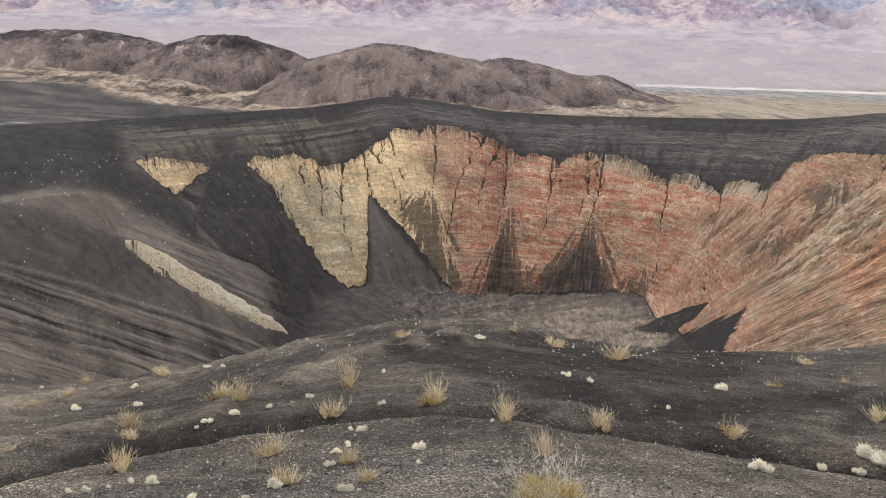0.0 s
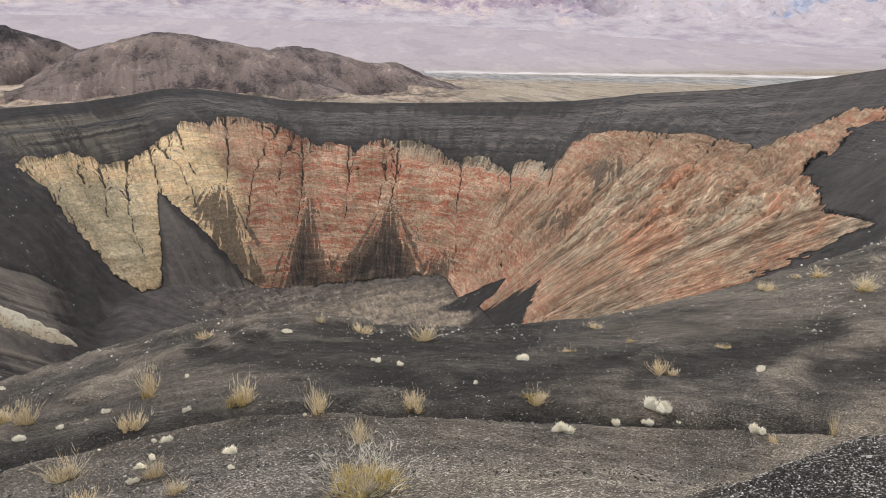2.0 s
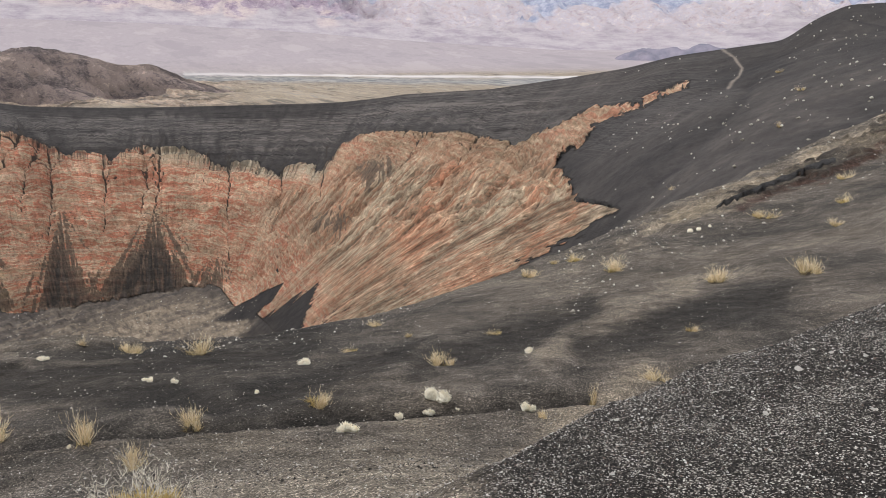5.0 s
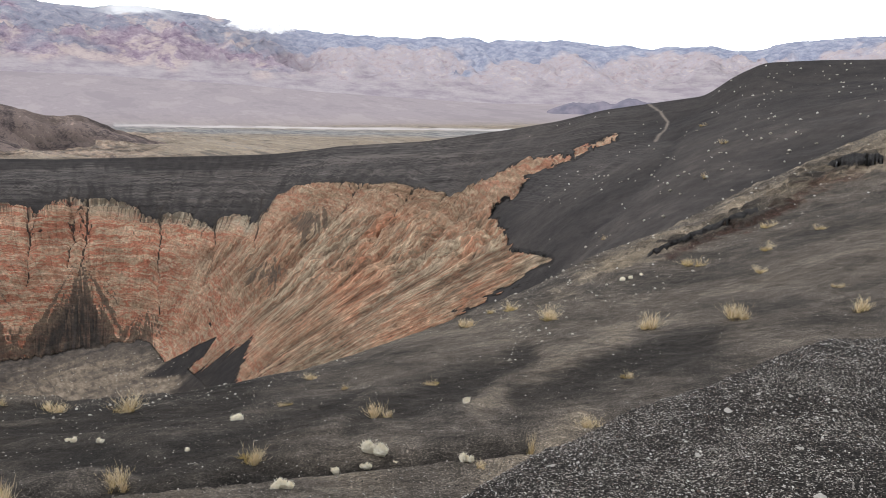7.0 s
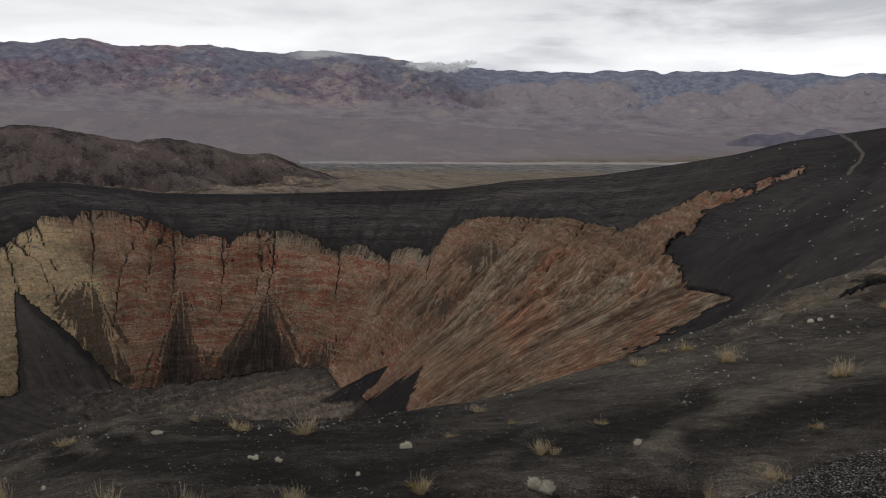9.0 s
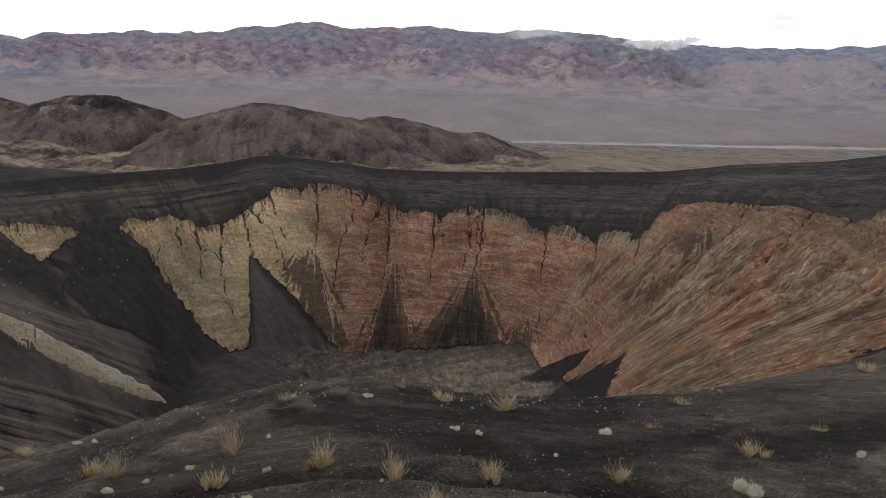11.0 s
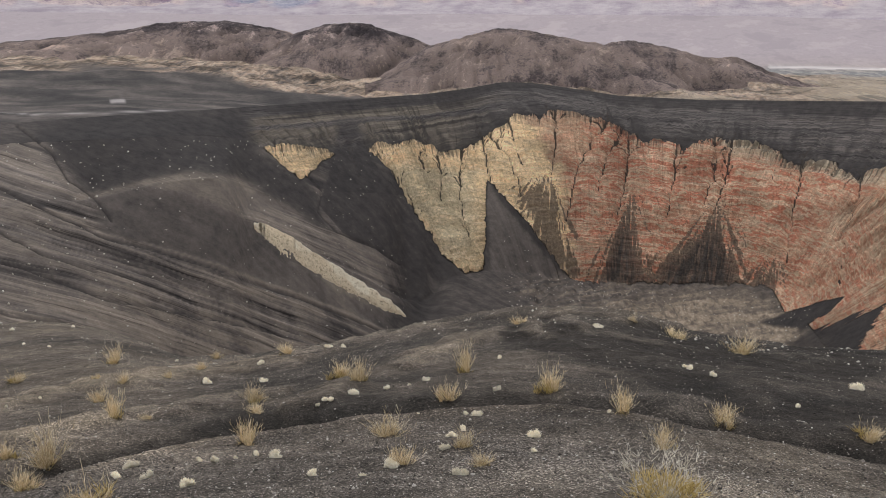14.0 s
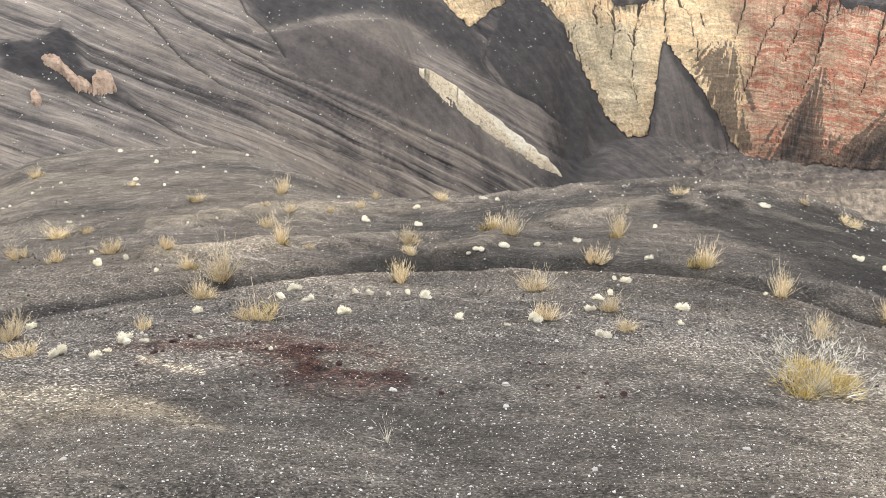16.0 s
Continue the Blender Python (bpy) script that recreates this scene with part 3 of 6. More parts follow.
    wig_b, wig_e = bf + 0.085 * fbm(zf / 6, xf / 20, 4, 57, 0.62), ef + 0.05 * fbm(xf / 7, zf / 20, 2, 58)
    cut, hollow = np.zeros(bf.shape), np.zeros(bf.shape)
    for line, head, foot, force in rill_lines():
        cut = np.maximum(cut, force * channel(wig_b, wig_e, line, head, foot))
        if head > 0.055:
            hollow = np.maximum(hollow, channel(wig_b, wig_e, line, 0.28, 0.22))
    carve[f], wide[f] = cut * np.clip(0.9 + 0.5 * fbm(xf / 9, zf / 9, 3, 60), 0.4, 1), hollow
    mood = zero.copy()
    mood[f] = 0.5 + 0.5 * np.clip(1.6 * fbm(xf / 60, zf / 35, 2, 64), -1, 1)
    side = step(14, 20, b) * far  # the flank that slants down from the rim
    body = step(0.25, 0.85, rock) * (1 - 0.85 * fan_ash) * (0.12 + 0.88 * step(8.9, 9.7, band))
    fine = zero.copy()
    fine[f] = ridged(sf * 70.0, of / 70, 4, 63, 0.62) - 0.6
    lift = -1.8 * wide * body - 1.5 * carve * far + 2.2 * fine * body * (1 - 0.5 * side) + 0.25 * wedge
    rib = zero.copy()
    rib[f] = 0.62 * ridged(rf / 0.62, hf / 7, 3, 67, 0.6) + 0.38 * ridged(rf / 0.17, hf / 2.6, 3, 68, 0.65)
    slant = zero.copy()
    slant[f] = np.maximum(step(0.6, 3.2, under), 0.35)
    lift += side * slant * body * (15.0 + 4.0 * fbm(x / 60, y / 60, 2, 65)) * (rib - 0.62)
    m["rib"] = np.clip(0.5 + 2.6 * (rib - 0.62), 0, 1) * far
    # beds of rock, stepped and broken
    bedding = zero.copy()
    bedding[f] = zf + 0.10 * xf + (2.2 * fbm(xf / 70, yf / 70, 2, 70) + 0.45 * fbm(xf / 16, zf / 20, 3, 69)) * (1 - 0.75 * side[f])
    ledges = zero.copy()
    ledges[f] = fbm(bedding[f] / 2.7, (xf + yf) / 70, 3, 71, 0.6)
    lift += body * (1.9 * ledges * (1 - 0.65 * side * slant) + 0.55 * fbm(x / 4, z / 4 + y / 9, 3, 72))
    m["bedz"] = bedding
    m["groove"] = carve * (1 - 0.45 * side * slant)
    m["down_a"], m["down_b"] = fall * 210 * far, out * far  # metres across and along the gullies
    m["slant_a"], m["slant_b"] = ray * 8 * far, reach * 8 * far
    m["red"][f] = step(-0.5, 0.5, bf + 0.35 * fbm(bedding[f] / 2.5, xf / 30, 3, 76) + 0.3 * fbm(xf / 12, zf / 12, 3, 77) - np.interp(ef, [-14.8, -11.2, -9.0, -7.0, -5.0, -3.3], [1.0, 0.6, 0.3, -0.5, -2.0, -3.2]))
    m["pinkish"] = zero.copy()
    m["drab"] = step(19, 25, b + 2 * fbm(x / 40, z / 25, 3, 116)) * far * (0.35 + 0.65 * np.clip(0.5 + 1.2 * fbm(x / 30, z / 18, 3, 117), 0, 1))
    m["pinkish"][f] = step(-3.6, -2.6, bf) * (1 - step(0.5, 3.0, bf)) * step(-8.0, -5.5, ef)
    m["green"][f] = patch(wb[f], we[f], GREEN_ROCK, 0.9)
    m["cap"][f] = patch(wb[f], we[f] + 0.35 * (tongue - 0.3), WHITE_CAP, 0.5)

    # the layered ash under the rim
    cap_ash = far * (band > 10.6) * (1 - rock)
    low_bed = 0.75 * step(35, 41, b)
    m["bed"] = np.clip(step(10.75, 11.15, band + low_bed) * (1 - step(11.9, 12.0, band)) * step(-22.5, -20.5, b) * (1 - step(46, 50, b + 1.5 * fbm(x / 30, z / 30, 3, 112))) * (1 - 0.9 * rock) * (1 - 0.6 * step(33, 39, b)), 0, 1)
    m["bed_h"] = (e - np.interp(b, *zip(*RIM_E))) * r * 0.01745 * far
    rills = zero.copy()
    rills[f] = ridged(spin[f] * 60, out[f] / 60, 2, 75) - 0.6
    rim_ledges = zero.copy()
    rim_ledges[f] = fbm(m["bed_h"][f] / 2.4, bf / 5, 3, 119)
    lift += m["bed"] * (0.9 * rim_ledges + 3.0 * rills * (1 - step(11.35, 11.8, band)))
    # grey-tan beds between black ones, at the left of the rim
    depth = np.interp(b, *zip(*RIM_E)) - e + 0.06 * fbm(x / 22, z / 22, 3, 74)
    bands = step(0.72, 0.86, depth) * (1 - step(1.36, 1.5, depth)) + step(1.72, 1.86, depth)
    m["tan_bed"] = np.clip(bands, 0, 1) * far * (1 - rock) * step(0.35, 0.05, np.interp(b, *zip(*TOP_E)) - e) * step(-21.4, -20.4, b + 0.3 * depth) * (1 - step(-9, -3, b)) * (1 - carve) * (1 - patch(wb, we, CHUTE, 0.4))

    # ash slopes: the left flank, its spur and gullies, the chute of loose ash
    gully = zero.copy()
    for line in GULLIES:
        gully[f] = np.maximum(gully[f], stripe(0.75 * b[f] + 0.25 * wb[f], 0.75 * e[f] + 0.25 * we[f], line, 0.075))
    lift -= 1.5 * gully
    bank_line = stripe(b, e + 0.05 * fbm(x / 9, y / 9, 3, 84), [(p, q + 0.2) for p, q in GULLIES[0][3:]], 0.09) * far
    left = far * (1 - rock) * (1 - step(-14, -9, b)) * (band < 11)
    across, along = e + 0.46 * b, b  # over the flank's rills, which run down to the right
    smooth = np.maximum.reduce([patch(wb, we, SPUR_FACE, 0.4), patch(wb, we, DEEP_ASH, 0.4), patch(wb, we, CHUTE, 0.3), patch(b, e, SPUR_TOP, 0.8)])
    rill = zero.copy()
    rill[f] = ridged(across[f] / 0.55 + 0.3 * fbm(along[f] / 5, across[f] / 3, 2, 80), along[f] / 14, 4, 81, 0.7)
    lift += left * (1 - smooth) * (1.3 * (rill - 0.6) + 0.7 * fbm(across / 2.2, along / 14, 2, 79)) + left * 0.6 * fbm(x / 30, y / 30, 3, 82)
    m["flank"] = left * (1 - smooth) * (1 - step(-17, -13, b))
    m["flank_a"], m["flank_b"] = across * 8 * far, along * 8 * far
    m["dust_and_light"] = left * np.clip(0.64 + 1.2 * np.minimum(rill - 0.62, 0.12) * (1 - smooth) - 0.18 * smooth + 0.28 * patch(b, e, SPUR_TOP, 1.2), 0, 1)
    # gullies darkened for their shade as well as fresh ash
    m["deep"] = far * np.maximum.reduce([patch(wb, we, DEEP_ASH, 0.8) * 0.85, gully * 0.9, patch(wb, we, CHUTE, 0.5) * 0.4])
    m["deep"] = np.maximum(m["deep"], patch(wb, we, DARK_OUTCROP, 0.3) * far)
    lift += 3.0 * patch(wb, we, DARK_OUTCROP, 0.8) * far * (0.3 + ridged(x / 9, y / 9, 3, 83))

    m["dust_and_light"] = np.maximum(m["dust_and_light"], fan_ash * np.clip(0.36 + 0.18 * fbm(spin * 90, out / 70, 3, 77), 0, 0.6))
    m["deep"] = np.maximum(m["deep"], 0.8 * step(11.62, 11.8, band + 0.1 * fbm(spin * 30, out / 60, 3, 108)) * (1 - step(11.95, 12.0, band)) * step(-22, -19, b) * (1 - step(22, 30, b)))
    # the spur's lit crest is painted in; the gully's edge is pale debris
    m["dust_and_light"] = np.clip(m["dust_and_light"] + 0.35 * stripe(b, e, SPUR_RIDGE, 0.22) * far + 0.4 * bank_line, 0, 1)
    m["deep"] = np.maximum(m["deep"], 0.8 * wedge)
    m["deep"] = np.maximum(m["deep"], 0.7 * cap_ash * (1 - step(10.95, 11.4, band + 0.25 * fbm(spin * 45, out / 60, 3, 125))) * step(-20, -17, b) * (1 - step(28, 36, b)))
    m["dust_and_light"] = np.maximum(m["dust_and_light"], np.clip(0.2 + 0.15 * fbm(x / 40, y / 40, 3, 107), 0, 1) * far * (1 - rock))
    m["dust_and_light"] = np.maximum(m["dust_and_light"], 0.5 * patch(b, e, MIDDLE_FAN, 0.3) * far)
    # crater floor
    # a tongue of tan silt rising to the right, grey rubble above it
    m["silt"] = ((1 - wedge) * np.clip(0.20 + 0.55 * step(1.3, -0.2, e + 17.8 - 0.2 * (b - 2)) + 0.4 * fbm(b / 2.2, (e - 0.2 * b) / 0.16, 4, 78, 0.6), 0, 1) * patch(wb + 0.5 * fbm(x / 9, y / 9, 3, 126), we, FLOOR_TAN, 0.7) * (r > 100))
    # rubble carried up over the fans to lighten their dim feet in the colour
    rub = patch(wb, we - 0.45 + 0.3 * fbm(x / 14, y / 14, 3, 123), RUBBLE, 1.1) * (r > 300)
    m["silt"] = np.maximum(m["silt"], rub * np.clip(0.10 + 0.4 * fbm(b / 2.2, (e - 0.2 * b) / 0.16, 4, 124, 0.6), 0, 0.6))
    m["dust_and_light"] = np.maximum(m["dust_and_light"], 0.36 * rub)
    lift += rub * 1.5 * fbm(x / 7, y / 20, 5, 85, 0.65)
    m["dust_and_light"] = np.clip(m["dust_and_light"] + rub * 0.28 * fbm(x / 5, y / 8, 4, 86, 0.7), 0, 1)
    m["dust_and_light"] = np.maximum(m["dust_and_light"], 0.36 * far * (1 - step(9.4, 10.2, band)) * step(-12, -7, b) * (1 - step(13, 18, b)) * (1 - rock) * (1 - wedge))
    m["dust_and_light"] = np.where(patch(b, e, CHUTE, 0.5) * far > 0.5, 0.30, m["dust_and_light"])

    # lower left flank lightened to offset its shade, over the pale debris there
    m["dust_and_light"] = np.clip(m["dust_and_light"] + 0.26 * left * step(-12.5, -15.5, e) * (1 - step(-13, -10, b)) * (0.7 + 0.6 * fbm(x / 12, y / 12, 3, 122)), 0, 1)
    # the dark slope under the right-hand summit
    right = far * step(38, 43, b) * (1 - rock)
    m["dust_and_light"] = np.maximum(m["dust_and_light"], right * np.clip(-0.02 + 0.16 * fbm(x / 45, y / 45, 3, 87) + 0.30 * (ridged(spin * 30, out / 150, 4, 89) - 0.6), 0, 1) * (1 - m["bed"]))
    lift += right * (1 - step(11.3, 11.9, band)) * (1.0 * fbm(x / 30, y / 30, 4, 88) + 0.8 * (ridged(spin * 30, out / 150, 3, 89) - 0.6))

    m["deep"] = np.maximum(m["deep"], right * np.maximum(0.9 * stripe(wb, we, SUMMIT_LINE, 0.16), 0.7 * stripe(wb, we, SLOPE_CHANNEL, 0.2)))
    lift -= right * 1.2 * stripe(wb, we, SLOPE_CHANNEL, 0.35)

    # beyond the rim: ash plateau, tan plain, pale fans
    beyond = (band >= 12) & seen
    bench = step(-0.12, 0.25, e - np.interp(b, *zip(*BENCH_EDGE)) + 0.25 * fbm(x / 60, y / 60, 4, 90)) * beyond * (r > 800) * (r < 2200) * (1 - step(13, 18, b + 2 * fbm(x / 80, y / 80, 3, 88)))
    m["bench"] = bench
    lift += bench * 7 * fbm(x / 70, y / 110, 5, 89, 0.55)
    tan = step(-10, 4, b + 6 * fbm(x / 160, y / 160, 3, 91)) * step(860, 980, r)
    tan = np.maximum(tan, step(1550, 1900, r + 220 * fbm(x / 120, y / 120, 3, 92)) * (0.45 + 0.55 * step(-20, 0, b)))
    tan = np.maximum(tan, step(2250, 2700, r))
    m["tan"] = np.where(beyond, np.maximum(m["tan"], tan), m["tan"])
    m["dust_and_light"] = np.where(beyond & (r < 1400), 0.26 + 0.3 * fbm(x / 60, y / 30, 4, 93), m["dust_and_light"])
    m["cap"] = np.where(beyond, np.maximum(stripe(b, e, PLAYA, 0.07), np.maximum(stripe(b, e, TRAIL, 0.035) * 0.4, 0.5 * stripe(b, e + 0.03 * fbm(x / 9, y / 9, 2, 121), [(-29.8, -2.27), (-29.1, -2.27)], 0.085))), m["cap"])
    m["fan"] = step(2500, 3250, r) * beyond
    m["flat"] = beyond * stripe(b, e + 0.10 * fbm(x / 200, y / 500, 3, 118), [(p, q - 0.33) for p, q in PLAYA], 0.24)
    lift += beyond * (r < 3000) * step(12.5, 14, band) * 2.5 * fbm(x / 70, y / 70, 4, 94)

    # near ground: hollows, low ridges, the stony bank
    n = near
    nb, ne = b[n], e[n]
    # lee-slope shade is put into the hollows' colour, with the dark cinder
    dark, light = np.zeros(nb.shape), np.zeros(nb.shape)
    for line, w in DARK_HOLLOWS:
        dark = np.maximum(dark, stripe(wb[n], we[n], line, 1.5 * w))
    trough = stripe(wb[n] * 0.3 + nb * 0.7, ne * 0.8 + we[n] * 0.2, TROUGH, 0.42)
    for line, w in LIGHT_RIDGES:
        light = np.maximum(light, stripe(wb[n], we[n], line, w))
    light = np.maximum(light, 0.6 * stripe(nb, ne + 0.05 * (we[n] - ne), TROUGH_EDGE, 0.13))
    bank = patch(wb[n], we[n], STONY_RIDGE, 0.4)
    ledge = patch(wb[n], we[n], DARK_LEDGE, 0.15)
    rn = r[n]
    far_side = step(9, 16, rn)
    lift[n] += 0.22 * light * far_side * (1 - 0.7 * step(26, 31, nb)) - (0.42 * trough + 0.14 * dark) * far_side + 0.8 * ledge * (rn / 120) + bank * 0.5 * fbm(x[n] / 2.5, y[n] / 2.5, 4, 95)
    lift[n] += 0.07 * fbm(x[n] / 6, y[n] / 6, 3, 96) * step(3, 12, rn) + 0.03 * fbm(x[n] / 0.7, y[n] / 0.7, 4, 97) * step(0.5, 2, rn)
    lift[n] += 0.5 * fbm(x[n] / 22, y[n] / 22, 2, 98) * step(25, 60, rn)
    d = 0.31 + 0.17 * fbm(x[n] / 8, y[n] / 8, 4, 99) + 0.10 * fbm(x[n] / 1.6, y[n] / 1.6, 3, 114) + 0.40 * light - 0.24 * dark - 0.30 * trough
    d += 0.32 * step(4, 14, nb) * (1 - step(28, 34, nb)) * step(-19.5, -24, ne)
    d += 0.14 * step(20, 27, nb) + 0.24 * (1 - step(-36, -12, nb)) * (0.3 + 0.7 * step(8, 14, rn)) + 0.40 * bank * np.clip(0.9 + 1.2 * fbm(x[n] / 7, y[n] / 7, 4, 104), 0.1, 1.6) + 0.17 * (1 - step(6, 12, rn))
    face = step(30, 36, nb) * (band[n] < 3.2)
    d = np.where(face > 0, d - 0.42 * face, d)
    m["dust_and_light"][n] = np.clip(d, 0, 1)
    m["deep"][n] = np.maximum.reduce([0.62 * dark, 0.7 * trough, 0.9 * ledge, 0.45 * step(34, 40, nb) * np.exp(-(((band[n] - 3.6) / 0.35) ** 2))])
    m["pebbly"] = zero.copy()
    m["pebbly"][n] = np.clip(0.50 - 0.25 * face + 0.12 * step(13, 8, r[n]) * step(-30, -20, nb) - 0.4 * dark - 0.5 * trough + 0.30 * fbm(x[n] / 3, y[n] / 3, 4, 105), 0, 1)
    # dark smooth hollow behind the near mound
    back = step(33, 38, nb) * (band[n] > 2.6) * np.exp(-(((ne - np.interp(nb, *zip(*FACE_E))) / 1.6) ** 2))
    m["deep"][n] = np.maximum(m["deep"][n], 0.30 * back)
    m["pebbly"][n] = np.clip(m["pebbly"][n] - 0.22 * step(7.0, 5.0, r[n]) * (1 - step(26, 33, nb)) + 0.08 * step(26, 34, nb) * (band[n] > 2.6) + 0.15 * face, 0, 1)
    red = patch(wb[n] + 1.5 * fbm(x[n] / 0.8, y[n] / 0.8, 3, 101), we[n], RED_CINDER, 1.3) * np.clip(0.75 + fbm(x[n] / 0.5, y[n] / 0.5, 3, 102), 0, 1)
    m["cinder"][n] = np.maximum(red, 0.8 * stripe(wb[n], we[n], RED_STREAK, 0.18))
    m["tan"][n] = np.maximum(np.maximum(0.75 * patch(wb[n], we[n], TAN_PATCH, 0.5), 0.9 * stripe(wb[n], we[n], PINK_LINE, 0.12)), 0.22 * bank * np.clip(0.7 + 1.5 * fbm(x[n] / 9, y[n] / 9, 3, 106), 0, 2))
    m["groove"] = m["groove"] * (1 - step(11.2, 11.8, band))
    m["dust_and_light"] = np.maximum(m["dust_and_light"], 0.95 * stripe(b, e, RIM_TRAIL, 0.1) * (r > 250))
    m["warm"] = np.maximum(step(8, 15, r), step(30, 36, b) * (r < 12))
    hold = 1 - 0.85 * (np.abs(band - 12) < 0.12)
    m["gravel"] = (band < 7) * 1.0
    m["dust_and_light"] = np.where(seen & (r < 3), m["dust_and_light"] + (0.34 - m["dust_and_light"]) * step(3, 1.2, r), m["dust_and_light"])
    behind = (band < 9) & ~seen
    m["dust_and_light"] = np.where(behind, 0.34 + 0.2 * fbm(x / 6, y / 6, 4, 111), m["dust_and_light"])
    m["pebbly"] = np.where(behind, 0.5, m["pebbly"])
    m["bank"] = zero.copy()
    m["bank"][n] = step(29, 35, nb + 2.0 * fbm(x[n] / 0.8, y[n] / 0.8, 3, 120)) * (band[n] < 3.1)
    m["crisp"] = 1 - 0.15 * step(8, 22, r + 1.5 * fbm(x / 2, y / 2, 2, 115))
    m["grain"] = step(4.7, 5.0, r + 1.2 * fbm(x / 0.6, y / 0.6, 2, 109))
    return x, y, z + lift * hold * seen, r, b, band, m


X, Y, Z, R, B, BAND, MASKS = shape_land()
FINE = int(np.argmax(np.diff(R[0] * 0 + fine_bearings()) > 1)) + 1


def ground_height(x, y):
    """The ground's height at a place in the seen sector."""
    bearing, dist = math.degrees(math.atan2(x, y)), math.hypot(x, y)
    c = min(max((bearing + 57.0) / COLUMN, 0), FINE - 2)
    i, t = int(c), c - int(c)
    return float((1 - t) * np.interp(dist, R[:, i], Z[:, i]) + t * np.interp(dist, R[:, i + 1], Z[:, i + 1]))


# ---- materials ----
class Net:
    """A node material, written from sockets and numbers."""

    def __init__(self, name, rough=0.95, gloss=0.12):
        self.mat = bpy.data.materials.new(name)
        self.mat.use_nodes = True
        self.tree = self.mat.node_tree
        self.bsdf = self.tree.nodes["Principled BSDF"]
        self.bsdf.inputs["Roughness"].default_value = rough
        self.bsdf.inputs["Specular IOR Level"].default_value = gloss
        self.place = self.tree.nodes.new("ShaderNodeTexCoord").outputs["Object"]

    def put(self, socket, value):
        if isinstance(value, bpy.types.NodeSocket):
            self.tree.links.new(value, socket)
        elif isinstance(value, tuple) and len(value) == 3 and socket.type == "RGBA":
            socket.default_value = (*value, 1)
        else:
            socket.default_value = value

    def calc(self, op, a, b=0.0, clamp=False):
        n = self.tree.nodes.new("ShaderNodeMath")
        n.operation, n.use_clamp = op, clamp
        self.put(n.inputs[0], a), self.put(n.inputs[1], b)
        return n.outputs[0]

    def mix(self, f, a, b, how="MIX"):
        n = self.tree.nodes.new("ShaderNodeMix")
        n.data_type, n.blend_type, n.clamp_factor = "RGBA", how, True
        self.put(n.inputs["Factor"], f), self.put(n.inputs["A"], a), self.put(n.inputs["B"], b)
        return n.outputs["Result"]

    def stretch(self, scale, vector=None):
        n = self.tree.nodes.new("ShaderNodeMapping")
        self.put(n.inputs["Vector"], vector or self.place)
        n.inputs["Scale"].default_value = scale
        return n.outputs["Vector"]

    def pair(self, a, ka, b, kb):
        n = self.tree.nodes.new("ShaderNodeCombineXYZ")
        self.put(n.inputs[0], self.calc("MULTIPLY", a, ka))
        self.put(n.inputs[1], self.calc("MULTIPLY", b, kb))
        return n.outputs[0]

    def noise(self, scale, detail=4, rough=0.55, vector=None, twist=0.0):
        n = self.tree.nodes.new("ShaderNodeTexNoise")
        self.put(n.inputs["Vector"], vector or self.place)
        for key, v in (("Scale", scale), ("Detail", detail), ("Roughness", rough), ("Distortion", twist)):
            n.inputs[key].default_value = v
        return n.outputs["Fac"]

    def cells(self, scale, vector=None, what="Distance"):
        n = self.tree.nodes.new("ShaderNodeTexVoronoi")
        self.put(n.inputs["Vector"], vector or self.place)
        n.inputs["Scale"].default_value = scale
        return n.outputs[what]

    def ramp(self, f, stops):
        n = self.tree.nodes.new("ShaderNodeValToRGB")
        self.put(n.inputs["Fac"], f)
        e = n.color_ramp.elements
        for k, (at, colour) in enumerate(stops):
            el = e[k] if k < 2 else e.new(at)
            el.position = at
            el.color = (*colour, 1) if isinstance(colour, tuple) else (colour, colour, colour, 1)
        return n.outputs["Color"]

    def mask(self, name):
        n = self.tree.nodes.new("ShaderNodeAttribute")
        n.attribute_name = name
        return n.outputs["Fac"]

    def island(self):
        return self.tree.nodes.new("ShaderNodeNewGeometry").outputs["Random Per Island"]

    def each(self):
        return self.tree.nodes.new("ShaderNodeObjectInfo").outputs["Random"]

    def finish(self, colour, height=None, depth=0.05, strength=0.6):
        self.put(self.bsdf.inputs["Base Color"], colour)
        if height is not None:
            n = self.tree.nodes.new("ShaderNodeBump")
            n.inputs["Distance"].default_value, n.inputs["Strength"].default_value = depth, strength
            self.put(n.inputs["Height"], height)
            self.put(self.bsdf.inputs["Normal"], n.outputs["Normal"])
        return self.mat


